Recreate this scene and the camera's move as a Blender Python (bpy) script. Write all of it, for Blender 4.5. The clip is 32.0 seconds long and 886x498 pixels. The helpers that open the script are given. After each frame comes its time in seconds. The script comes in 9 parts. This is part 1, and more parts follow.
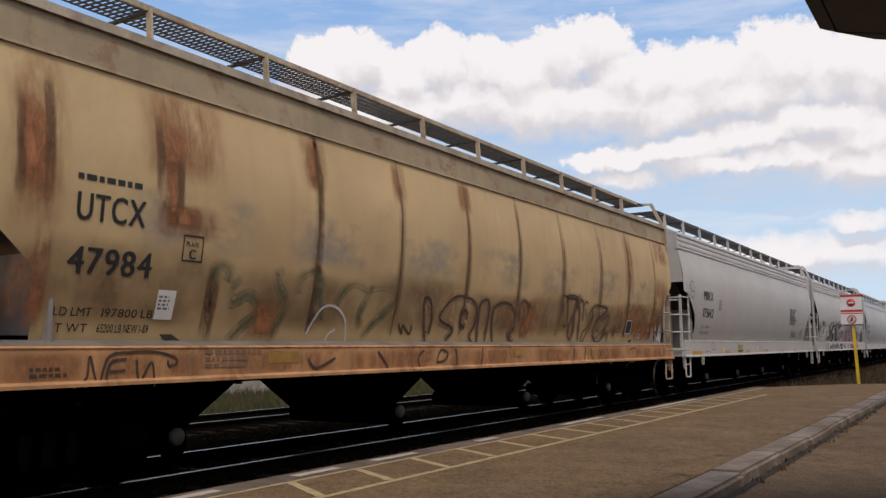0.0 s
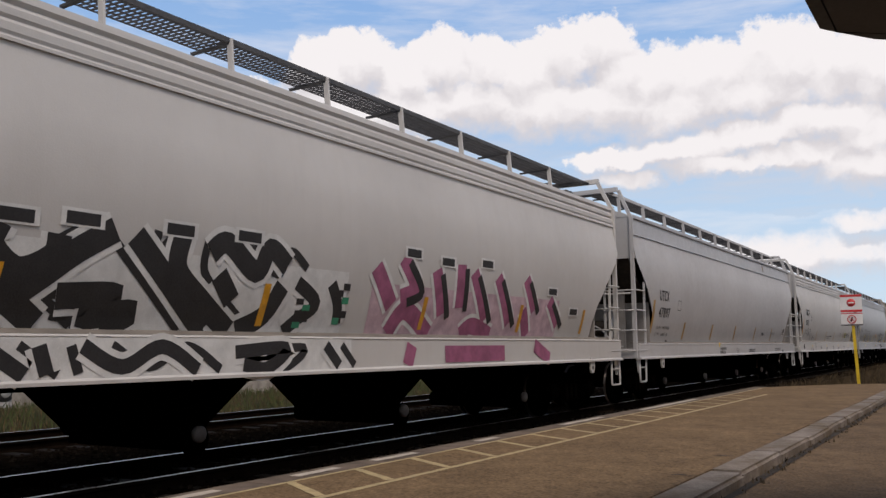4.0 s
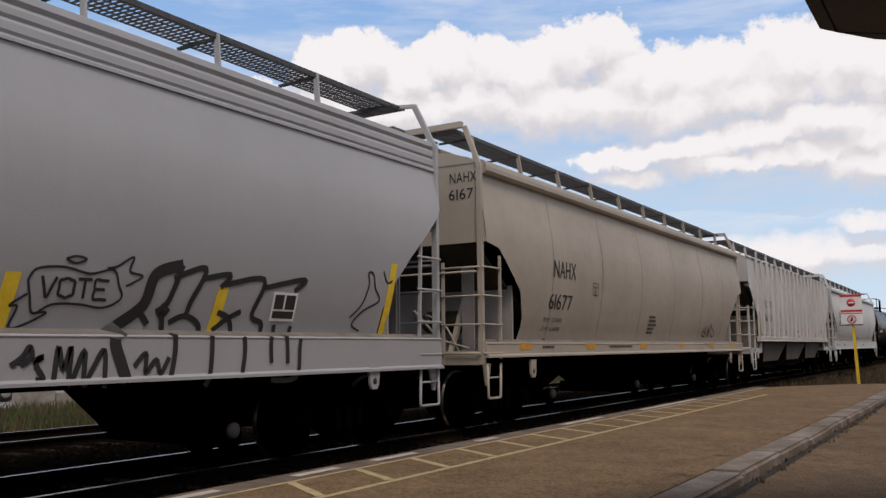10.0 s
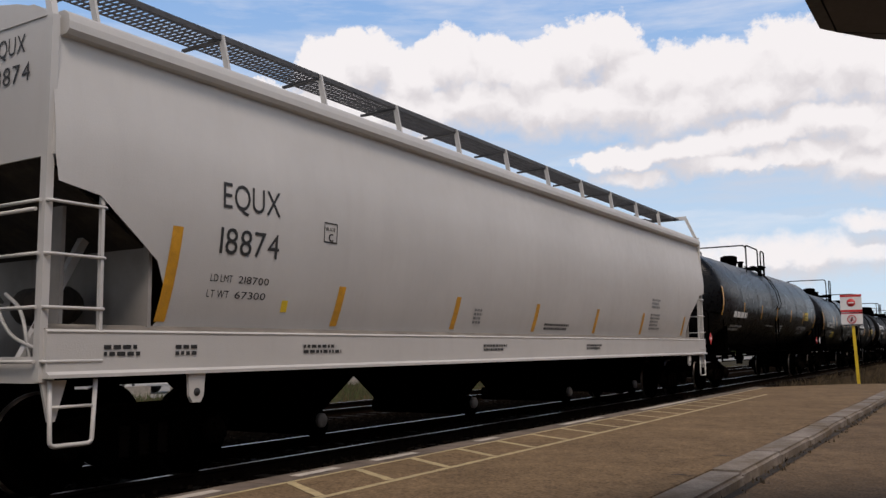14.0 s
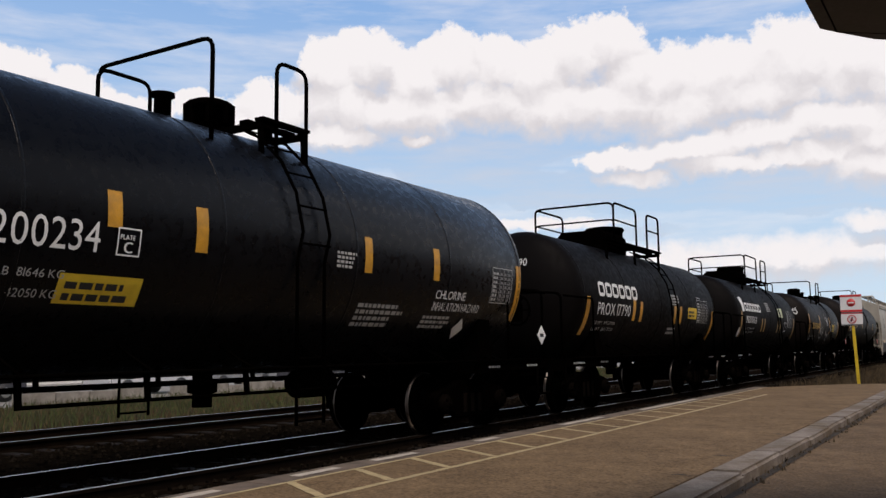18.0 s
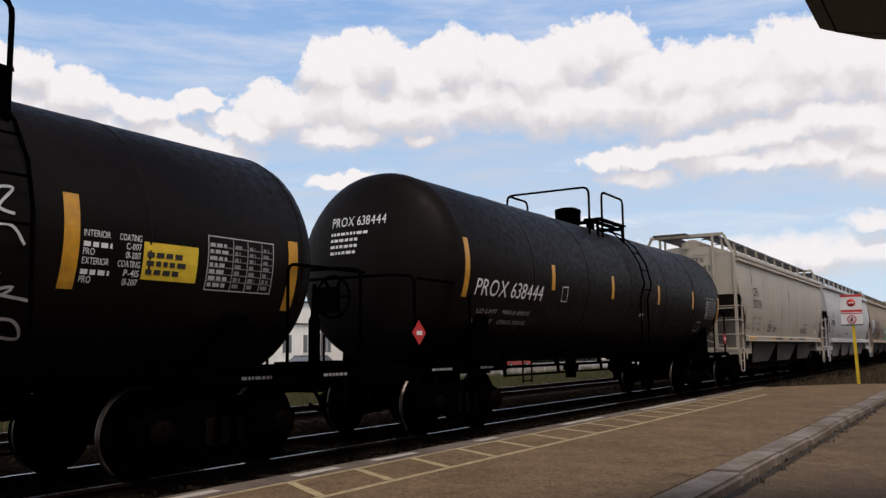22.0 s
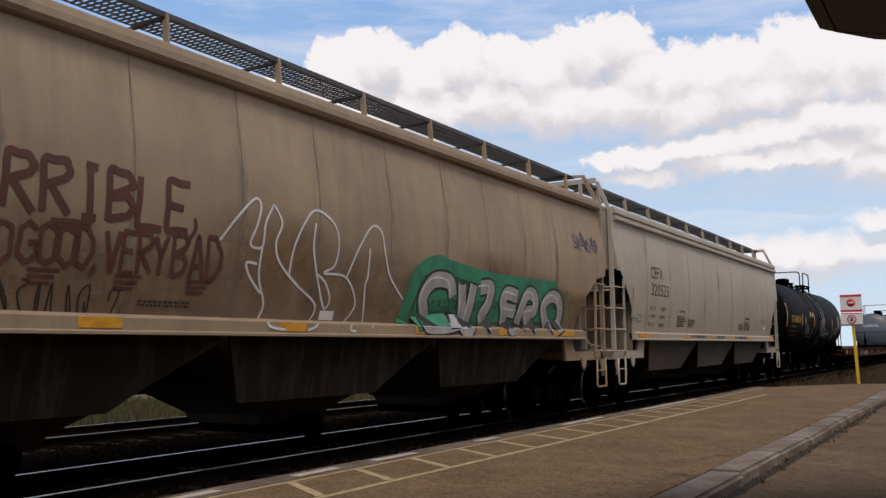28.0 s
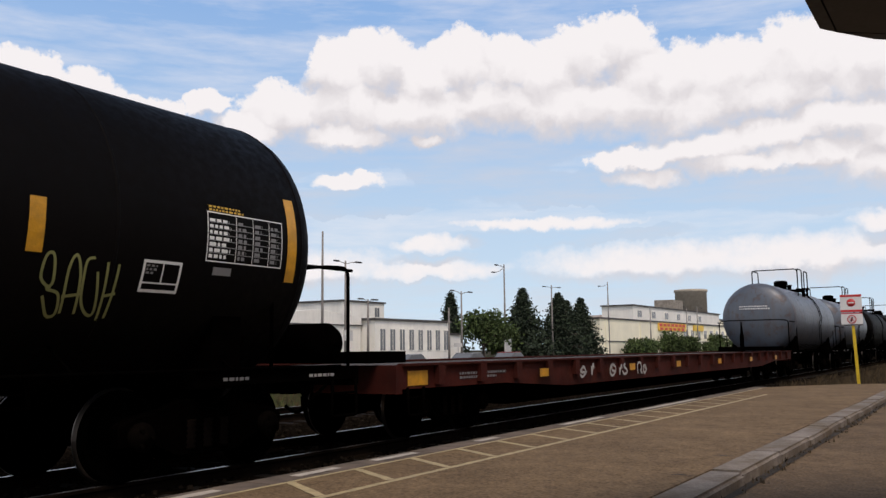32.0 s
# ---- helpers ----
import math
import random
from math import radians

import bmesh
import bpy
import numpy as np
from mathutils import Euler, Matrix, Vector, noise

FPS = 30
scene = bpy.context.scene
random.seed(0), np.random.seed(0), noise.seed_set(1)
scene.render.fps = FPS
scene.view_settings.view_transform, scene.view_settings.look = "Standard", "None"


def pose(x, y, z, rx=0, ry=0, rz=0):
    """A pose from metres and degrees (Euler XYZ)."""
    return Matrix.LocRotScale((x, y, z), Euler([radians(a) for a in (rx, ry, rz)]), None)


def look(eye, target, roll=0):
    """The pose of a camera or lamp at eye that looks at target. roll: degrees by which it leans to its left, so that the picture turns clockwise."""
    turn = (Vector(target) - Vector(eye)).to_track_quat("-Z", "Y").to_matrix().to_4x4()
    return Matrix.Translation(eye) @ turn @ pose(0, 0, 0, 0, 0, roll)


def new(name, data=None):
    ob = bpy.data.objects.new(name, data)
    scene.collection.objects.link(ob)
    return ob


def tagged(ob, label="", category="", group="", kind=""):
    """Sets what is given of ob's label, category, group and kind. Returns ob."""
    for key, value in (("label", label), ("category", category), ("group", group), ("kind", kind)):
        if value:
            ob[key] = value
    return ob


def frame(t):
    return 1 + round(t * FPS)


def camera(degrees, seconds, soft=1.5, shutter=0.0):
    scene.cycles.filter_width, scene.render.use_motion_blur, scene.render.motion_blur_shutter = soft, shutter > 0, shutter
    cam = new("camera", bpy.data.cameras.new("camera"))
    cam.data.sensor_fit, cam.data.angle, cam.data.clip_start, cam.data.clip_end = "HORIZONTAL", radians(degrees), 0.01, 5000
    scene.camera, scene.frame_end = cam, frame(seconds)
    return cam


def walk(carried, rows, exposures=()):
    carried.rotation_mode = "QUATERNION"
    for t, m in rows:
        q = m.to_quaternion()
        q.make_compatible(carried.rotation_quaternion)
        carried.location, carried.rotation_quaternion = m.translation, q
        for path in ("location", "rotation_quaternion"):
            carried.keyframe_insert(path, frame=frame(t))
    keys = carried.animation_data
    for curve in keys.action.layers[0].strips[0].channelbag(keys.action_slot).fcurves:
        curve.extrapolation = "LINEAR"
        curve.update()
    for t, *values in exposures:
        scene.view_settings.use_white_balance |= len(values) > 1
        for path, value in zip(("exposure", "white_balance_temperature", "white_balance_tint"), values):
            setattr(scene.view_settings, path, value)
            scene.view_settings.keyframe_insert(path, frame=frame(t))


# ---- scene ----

from itertools import count

# ------------------------------------------------------------------ camera
EYE = Vector((8.173, 0.0, 1.277))
AZ, TILT = radians(31.626), radians(6.590)
WAY = Vector((-math.sin(AZ) * math.cos(TILT), math.cos(AZ) * math.cos(TILT), math.sin(TILT)))
cam = camera(53.73, 32.0, soft=1.45)
VIEW = look(EYE, EYE + WAY, -0.669)
walk(cam, [(0.0, VIEW), (32.0, VIEW)], exposures=[(0.0, -0.08, 6600, 15), (32.0, -0.08, 6600, 15)])

# ------------------------------------------------------------------ world and sun
world = bpy.data.worlds.new("world")
scene.world = world
world.use_nodes = True
SUN_EL, SUN_AZ = radians(58), radians(132)      # azimuth from +y towards +x
wn = world.node_tree.nodes
sky = wn.new("ShaderNodeTexSky")
sky.sky_type, sky.sun_disc = "NISHITA", False
sky.sun_elevation, sky.sun_rotation = SUN_EL, SUN_AZ
sky.air_density, sky.dust_density, sky.ozone_density = 1.0, 0.6, 1.0
world.node_tree.links.new(sky.outputs[0], wn["Background"].inputs[0])
wn["Background"].inputs[1].default_value = 0.08
sun = new("sun", bpy.data.lights.new("sun", "SUN"))
sun.data.energy, sun.data.angle, sun.data.color = 2.2, radians(20), (1.0, 0.90, 0.79)
TO_SUN = Vector((math.sin(SUN_AZ) * math.cos(SUN_EL), math.cos(SUN_AZ) * math.cos(SUN_EL), math.sin(SUN_EL)))
sun.matrix_world = look(TO_SUN * 50, (0, 0, 0))

# ------------------------------------------------------------------ materials
MATS = {}


def nodes_of(name):
    m = bpy.data.materials.new(name)
    m.use_nodes = True
    return m, m.node_tree.nodes, m.node_tree.links


def mixrgb(n, l, fac, a, b, mode="MIX"):
    x = n.new("ShaderNodeMix")
    x.data_type, x.blend_type = "RGBA", mode
    for sock, v in ((x.inputs[0], fac), (x.inputs[6], a), (x.inputs[7], b)):
        if isinstance(v, (int, float)):
            sock.default_value = v
        elif isinstance(v, tuple):
            sock.default_value = (*v, 1)
        else:
            l.new(v, sock)
    return x.outputs[2]


def noise_of(n, l, vec, scale, detail=4, rough=0.6, lo=0.35, hi=0.65, dist=0.0):
    t = n.new("ShaderNodeTexNoise")
    t.inputs["Scale"].default_value, t.inputs["Detail"].default_value = scale, detail
    t.inputs["Roughness"].default_value, t.inputs["Distortion"].default_value = rough, dist
    l.new(vec, t.inputs["Vector"])
    r = n.new("ShaderNodeMapRange")
    r.inputs[1].default_value, r.inputs[2].default_value = lo, hi
    l.new(t.outputs[0], r.inputs[0])
    return r.outputs[0]


def surface(name, base, rough=0.5, metal=0.0, var=0.12, scale=1.5, dirt=0.0, dirt_col=(0.10, 0.075, 0.05), streak=0.0,
            streak_col=(0.16, 0.12, 0.085), rust=0.0, rust_col=(0.22, 0.075, 0.028), bump=0.15, grain=60.0, island=0.0, rust_lo=0.52,
            rust_hi=0.62, rust_scale=2.6, rust_tall=1.0, coat=0.0, spec=0.5, speck=0.0, speck_scale=45.0):
    """A painted, rusted or mineral surface: two scales of tone, streaks down it, blooms of rust and a fine relief."""
    if name in MATS:
        return MATS[name]
    m, n, l = nodes_of(name)
    b = n["Principled BSDF"]
    tc = n.new("ShaderNodeTexCoord").outputs["Object"]
    col = mixrgb(n, l, noise_of(n, l, tc, scale, 5), tuple(c * (1 - var) for c in base), tuple(min(1, c * (1 + var)) for c in base))
    fine = noise_of(n, l, tc, scale * 14, 3)
    col = mixrgb(n, l, fine, mixrgb(n, l, 1.0, col, (1 - var * 0.5,) * 3, "MULTIPLY"), col)
    if island:
        rnd = n.new("ShaderNodeNewGeometry").outputs["Random Per Island"]
        k = n.new("ShaderNodeMapRange")
        k.inputs[3].default_value, k.inputs[4].default_value = 1 - island, 1 + island
        l.new(rnd, k.inputs[0])
        col = mixrgb(n, l, 1.0, col, k.outputs[0], "MULTIPLY")
    if speck:
        for size, amount in ((speck_scale, speck), (speck_scale * 0.22, speck * 0.4)):
            k = n.new("ShaderNodeMapRange")
            k.inputs[3].default_value, k.inputs[4].default_value = 1 - amount, 1 + amount
            l.new(noise_of(n, l, tc, size, 2, 0.5, 0.3, 0.7), k.inputs[0])
            col = mixrgb(n, l, 1.0, col, k.outputs[0], "MULTIPLY")
    if dirt:
        d = noise_of(n, l, tc, scale * 0.6, 7, 0.7, 0.42, 0.72)
        q = n.new("ShaderNodeMath")
        q.operation, q.inputs[1].default_value = "MULTIPLY", dirt
        l.new(d, q.inputs[0])
        col = mixrgb(n, l, q.outputs[0], col, dirt_col)
    if streak:
        mp = n.new("ShaderNodeMapping")
        mp.inputs["Scale"].default_value = (2.2, 2.2, 0.16)
        l.new(tc, mp.inputs[0])
        d = noise_of(n, l, mp.outputs[0], 2.2, 6, 0.65, 0.48, 0.78)
        q = n.new("ShaderNodeMath")
        q.operation, q.inputs[1].default_value = "MULTIPLY", streak
        l.new(d, q.inputs[0])
        col = mixrgb(n, l, q.outputs[0], col, streak_col)
    if rust:
        rv = n.new("ShaderNodeMapping")
        rv.inputs["Scale"].default_value = (1.0, 1.0, rust_tall)
        l.new(tc, rv.inputs[0])
        d = noise_of(n, l, rv.outputs[0], rust_scale, 8, 0.72, rust_lo, rust_hi, 0.4)
        q = n.new("ShaderNodeMath")
        q.operation, q.inputs[1].default_value = "MULTIPLY", rust
        l.new(d, q.inputs[0])
        col = mixrgb(n, l, q.outputs[0], col, mixrgb(n, l, fine, rust_col, tuple(c * 0.55 for c in rust_col)))
    l.new(col, b.inputs["Base Color"])
    b.inputs["Metallic"].default_value = metal
    b.inputs["Specular IOR Level"].default_value = spec
    b.inputs["Coat Weight"].default_value = coat
    rr = n.new("ShaderNodeMapRange")
    rr.inputs[3].default_value, rr.inputs[4].default_value = max(0.03, rough - 0.08), min(1, rough + 0.12)
    l.new(fine, rr.inputs[0])
    l.new(rr.outputs[0], b.inputs["Roughness"])
    if bump:
        t = n.new("ShaderNodeTexNoise")
        t.inputs["Scale"].default_value, t.inputs["Detail"].default_value = grain, 3
        l.new(tc, t.inputs["Vector"])
        bp = n.new("ShaderNodeBump")
        bp.inputs["Strength"].default_value, bp.inputs["Distance"].default_value = bump, 0.01
        l.new(t.outputs[0], bp.inputs["Height"])
        l.new(bp.outputs[0], b.inputs["Normal"])
    MATS[name] = m
    return m


def plain(name, base, rough=0.5, metal=0.0):
    return surface(name, base, rough, metal, var=0.06, bump=0.05)


# Far blacker than real steel: the shade under the cars is in the colour.
DARK = surface("grimy_shade_black_steel", (0.0011, 0.0009, 0.0008), 0.85, var=0.3, scale=5, dirt=0.4, dirt_col=(0.0026, 0.0017, 0.0012), spec=0.0)
WHEEL = surface("worn_shade_black_wheel", (0.0008, 0.0007, 0.0006), 0.85, 0.0, var=0.3, scale=6, spec=0.0)
TREAD = plain("polished_tread", (0.10, 0.085, 0.075), 0.38, 1.0)
BLACK = plain("black_stencil_paint", (0.02, 0.02, 0.02), 0.6)
WHITE = plain("white_stencil_paint", (0.78, 0.78, 0.75), 0.55)
PALE = plain("faded_white_print", (0.42, 0.42, 0.40), 0.6)
GREYP = plain("faded_grey_print", (0.20, 0.20, 0.20), 0.6)
AMBER = surface("amber_reflective_tape", (0.62, 0.30, 0.02), 0.35, var=0.12, scale=8, dirt=0.35)
DULLAMBER = surface("dirty_amber_tape", (0.42, 0.24, 0.05), 0.45, var=0.2, scale=8, dirt=0.5)
YELLOW = surface("yellow_label", (0.75, 0.52, 0.03), 0.5, var=0.08, scale=9)
GRATE = surface("galvanised_grating", (0.07, 0.07, 0.072), 0.6, 0.3, var=0.2, scale=8)



def wash(name, base, lo, hi, scale=3.0, tall=0.3):
    """A thin stain whose edges break up into flecks and runs."""
    m, n, l = nodes_of(name)
    b = n["Principled BSDF"]
    tc = n.new("ShaderNodeTexCoord").outputs["Object"]
    mp = n.new("ShaderNodeMapping")
    mp.inputs["Scale"].default_value = (1, 1, tall)
    l.new(tc, mp.inputs[0])
    a = noise_of(n, l, mp.outputs[0], scale, 9, 0.7, lo, hi)
    gen = n.new("ShaderNodeSeparateXYZ")
    l.new(n.new("ShaderNodeTexCoord").outputs["Generated"], gen.inputs[0])
    for axis in (1, 2):
        q = n.new("ShaderNodeMath")
        q.operation, q.inputs[0].default_value = "SUBTRACT", 1.0
        l.new(gen.outputs[axis], q.inputs[1])
        k = n.new("ShaderNodeMath")
        k.operation = "MULTIPLY"
        l.new(gen.outputs[axis], k.inputs[0])
        l.new(q.outputs[0], k.inputs[1])
        e = n.new("ShaderNodeMapRange")
        e.interpolation_type = "SMOOTHSTEP"
        e.inputs[2].default_value = 0.25
        l.new(k.outputs[0], e.inputs[0])
        p = n.new("ShaderNodeMath")
        p.operation = "MULTIPLY"
        l.new(a, p.inputs[0])
        l.new(e.outputs[0], p.inputs[1])
        a = p.outputs[0]
    l.new(a, b.inputs["Alpha"])
    l.new(mixrgb(n, l, noise_of(n, l, tc, 9, 4), base, tuple(c * 0.6 for c in base)), b.inputs["Base Color"])
    b.inputs["Roughness"].default_value = 0.85
    return m


RUSTWASH = wash("rust_wash", (0.42, 0.19, 0.08), 0.36, 0.66)
RUSTCORE = wash("bare_rust_wash", (0.45, 0.185, 0.08), 0.36, 0.56, 4.5, 0.35)
RUSTEDGE = wash("dark_rust_run", (0.19, 0.10, 0.05), 0.38, 0.60, 7.0, 0.18)
BROWNWASH = wash("brown_wash", (0.33, 0.20, 0.10), 0.36, 0.95)
BLUEWASH = wash("faded_primer_wash", (0.40, 0.41, 0.42), 0.42, 0.85, 1.2, 1.6)
SOOTWASH = wash("low_brown_wash", (0.25, 0.15, 0.075), 0.25, 0.85, 1.4, 0.8)
GREYWASH = wash("grey_dirt_wash", (0.24, 0.215, 0.18), 0.50, 0.95, 2.0, 0.2)

# ------------------------------------------------------------------ mesh helpers


def box(bm, x0, x1, y0, y1, z0, z1):
    v = [bm.verts.new((x, y, z)) for x in (x0, x1) for y in (y0, y1) for z in (z0, z1)]
    for f in ((0, 1, 3, 2), (4, 6, 7, 5), (0, 4, 5, 1), (2, 3, 7, 6), (0, 2, 6, 4), (1, 5, 7, 3)):
        bm.faces.new([v[i] for i in f])
    return v


def bar(bm, a, b, w, d=None):
    """A square bar between two points."""
    a, b = Vector(a), Vector(b)
    w, d = w / 2, (d or w) / 2
    ax = (b - a).normalized()
    s = ax.cross(Vector((0, 0, 1)) if abs(ax.z) < 0.9 else Vector((0, 1, 0))).normalized()
    t = s.cross(ax)
    v = [bm.verts.new(p + s * i * w + t * j * d) for p in (a, b) for i, j in ((-1, -1), (1, -1), (1, 1), (-1, 1))]
    for f in ((3, 2, 1, 0), (4, 5, 6, 7), (0, 1, 5, 4), (1, 2, 6, 5), (2, 3, 7, 6), (3, 0, 4, 7)):
        bm.faces.new([v[i] for i in f])


def pipe(bm, pts, r, n=8):
    """A round tube along a line of points, with its corners mitred."""
    pts = [Vector(p) for p in pts]
    rings = []
    for i, p in enumerate(pts):
        d = (pts[min(i + 1, len(pts) - 1)] - pts[max(i - 1, 0)]).normalized()
        s = d.cross(Vector((0.31, 0.17, 0.93)) if abs(d.z) < 0.9 else Vector((0.9, 0.1, 0.2))).normalized()
        t = d.cross(s)
        rings.append([bm.verts.new(p + (s * math.cos(k * math.tau / n) + t * math.sin(k * math.tau / n)) * r) for k in range(n)])
    for a, b in zip(rings, rings[1:]):
        for k in range(n):
            bm.faces.new((a[k], a[(k + 1) % n], b[(k + 1) % n], b[k])).smooth = True
    bm.faces.new(rings[0][::-1])
    bm.faces.new(rings[-1])


def bent(pts, r=0.09, n=4):
    """A line of points with its inner corners rounded."""
    pts = [Vector(p) for p in pts]
    out = [pts[0]]
    for a, b, c in zip(pts, pts[1:], pts[2:]):
        p, q = b + (a - b).normalized() * min(r, (a - b).length / 2), b + (c - b).normalized() * min(r, (c - b).length / 2)
        for k in range(n + 1):
            t = k / n
            out.append(p * (1 - t) ** 2 + b * 2 * t * (1 - t) + q * t * t)
    return out + [pts[-1]]


def prism(bm, outline, a, b, axis="x"):
    """A polygon drawn out between a and b along an axis; the outline is (y, z), (x, z) or (x, y)."""
    put = {"x": lambda t, p: (t, p[0], p[1]), "y": lambda t, p: (p[0], t, p[1]), "z": lambda t, p: (p[0], p[1], t)}[axis]
    r = [[bm.verts.new(put(t, p)) for p in outline] for t in (a, b)]
    n = len(outline)
    for k in range(n):
        bm.faces.new((r[0][k], r[0][(k + 1) % n], r[1][(k + 1) % n], r[1][k]))
    bm.faces.new(r[0][::-1])
    bm.faces.new(r[1])


def lathe(bm, prof, n=24, axis="z", at=(0, 0, 0)):
    """A profile of (radius, height) turned about an axis through at."""
    put = {"z": lambda c, s, h: (c, s, h), "x": lambda c, s, h: (h, c, s), "y": lambda c, s, h: (s, h, c)}[axis]
    at = Vector(at)
    rings = [[bm.verts.new(at + Vector(put(r * math.cos(k * math.tau / n), r * math.sin(k * math.tau / n), h))) for k in range(n)] for r, h in prof]
    for a, b in zip(rings, rings[1:]):
        for k in range(n):
            bm.faces.new((a[k], a[(k + 1) % n], b[(k + 1) % n], b[k])).smooth = True
    if prof[0][0] > 0.001:
        bm.faces.new(rings[0][::-1])
    if prof[-1][0] > 0.001:
        bm.faces.new(rings[-1])


def finish(bm, name, material):
    bmesh.ops.recalc_face_normals(bm, faces=bm.faces)
    me = bpy.data.meshes.new(name)
    bm.to_mesh(me)
    bm.free()
    me.materials.append(material)
    return me


def part(name, bm, material, parent, label="", at=None):
    """Links a bmesh (or a finished mesh) as one object under a thing or a part."""
    me = bm if isinstance(bm, bpy.types.Mesh) else finish(bm, name, material)
    ob = new(name, me)
    ob.parent = parent
    if at:
        ob.location = at
    if label:
        tagged(ob, label)
    return ob


def made(fn, *args, **kw):
    bm = bmesh.new()
    fn(bm, *args, **kw)
    return bm


def thing(name, label, category, at=(0, 0, 0), group="", kind=""):
    ob = new(name)
    ob.empty_display_size = 0.2
    ob.location = at
    return tagged(ob, label, category, group, kind)


def solid(name, bm, material, label, category, group="", kind="", at=None):
    ob = new(name, finish(bm, name, material))
    if at:
        ob.location = at
    return tagged(ob, label, category, group, kind)


# ------------------------------------------------------------------ marks that lie on a car's side


SHIFT = [0.0]     # moves the layout of marks along a car


def wrapped(bm, side, lift=0.006, step=0.12):
    """Lays a flat mesh, drawn in (y, z), on a car's side whose outward place at the height z is side(z)."""
    zs = [v.co.y for v in bm.verts]
    z = math.ceil(min(zs) / step) * step
    while z < max(zs):
        bmesh.ops.bisect_plane(bm, geom=bm.verts[:] + bm.edges[:] + bm.faces[:], plane_co=(0, z, 0), plane_no=(0, 1, 0))
        z += step
    for v in bm.verts:
        y, h, up = v.co
        v.co = (side(h) + lift + up, y + SHIFT[0], h)
    return bm


LETTERS = {}


def letter_shapes():
    """The built-in font's characters as flat outlines, with their advance, for capitals one unit high."""
    chars = "ABCDEFGHIJKLMNOPQRSTUVWXYZ0123456789-"
    obs = []
    for ch in chars:
        cu = bpy.data.curves.new("letter", "FONT")
        cu.body, cu.size, cu.resolution_u = ch, 1 / 0.69, 3
        obs.append((ch, new("letter", cu)))
    bpy.context.view_layer.update()
    deps = bpy.context.evaluated_depsgraph_get()
    for ch, ob in obs:
        me = bpy.data.meshes.new_from_object(ob.evaluated_get(deps))
        co = [(v.co.x, v.co.y) for v in me.vertices]
        x0 = min(c[0] for c in co)
        LETTERS[ch] = ([(x - x0, y) for x, y in co], [tuple(f.vertices) for f in me.polygons], max(c[0] for c in co) - x0)
        bpy.data.meshes.remove(me)
    for ch, ob in obs:
        cu = ob.data
        bpy.data.objects.remove(ob)
        bpy.data.curves.remove(cu)


letter_shapes()


def lettering(parent, words, y, z, height, side, material=None, width=None, lift=0.006, name="lettering", weight=0.0, shear=0.0):
    """Words whose capitals reach from z up to z + height, starting at y."""
    at, gap = 0.0, 0.13 + weight
    spots = []
    for ch in words:
        if ch not in LETTERS:
            at += 0.38
            continue
        spots.append((ch, at))
        at += LETTERS[ch][2] + gap
    total = (at - gap) * height
    k = width / total if width else 1
    runs, i = [], 0
    for word in words.split():
        n = sum(ch in LETTERS for ch in word)
        runs.append(spots[i:i + n])
        i += n
    for run in runs:
        bm = bmesh.new()
        for n, off in enumerate((0.0, -weight * 0.9, weight * 0.9) if weight else (0.0,)):
            for ch, x in run:
                co, fa, _ = LETTERS[ch]
                vs = [bm.verts.new((y + (x + cx + off + shear * cy) * height * k, z + cy * height, 0.0012 * n)) for cx, cy in co]
                for f in fa:
                    bm.faces.new([vs[j] for j in f])
        if run:
            part(name, wrapped(bm, side, lift), material or BLACK, parent)


def end_lettering(parent, words, x, z, height, y_of, material=None, width=None, name="end_lettering", lift=0.008):
    """Words on a car's leading end, read from ahead of it; y_of gives the end's place at (x, z)."""
    bm = bmesh.new()
    at, spots = 0.0, []
    for ch in words:
        if ch not in LETTERS:
            at += 0.38
            continue
        spots.append((ch, at))
        at += LETTERS[ch][2] + 0.15
    k = width / ((at - 0.15) * height) if width else 1
    for ch, a in spots:
        co, fa, _ = LETTERS[ch]
        vs = []
        for cx, cy in co:
            xx, zz = x + (a + cx) * height * k, z + cy * height
            vs.append(bm.verts.new((xx, y_of(xx, zz) - lift, zz)))
        for f in fa:
            bm.faces.new([vs[i] for i in f])
    return part(name, bm, material or BLACK, parent)


def patch(parent, y0, y1, z0, z1, side, material, name="decal", lift=0.005, slant=0.0, label=""):
    bm = bmesh.new()
    bm.faces.new([bm.verts.new(p) for p in ((y0, z0, 0), (y1, z0, 0), (y1 + slant, z1, 0), (y0 + slant, z1, 0))])
    return part(name, wrapped(bm, side, lift), material, parent, label)


def diamond(car, side, y, z, r, material, name="placard"):
    bm = bmesh.new()
    bm.faces.new([bm.verts.new(p) for p in ((y - r, z, 0), (y, z - r, 0), (y + r, z, 0), (y, z + r, 0))])
    part(name, wrapped(bm, side, 0.02), material, car)


def bars(parent, y, z, w, h, rows, side, material=None, name="small_print", lift=0.006, seed=0):
    """Writing too small to read: rows of short bars."""
    rnd = random.Random(seed + int(y * 10))
    bm = bmesh.new()
    for r in range(rows):
        zz = z + h - (r + 1) * h / rows
        t = y
        end = y + w * rnd.uniform(0.7, 1)
        while t < end:
            k = min(rnd.uniform(0.25, 0.7) * h / rows * 2.2, end - t)
            bm.faces.new([bm.verts.new(p) for p in ((t, zz, 0), (t + k, zz, 0), (t + k, zz + h / rows * 0.6, 0), (t, zz + h / rows * 0.6, 0))])
            t += k + 0.16 * h / rows + 0.012
    return part(name, wrapped(bm, side, lift), material or BLACK, parent)


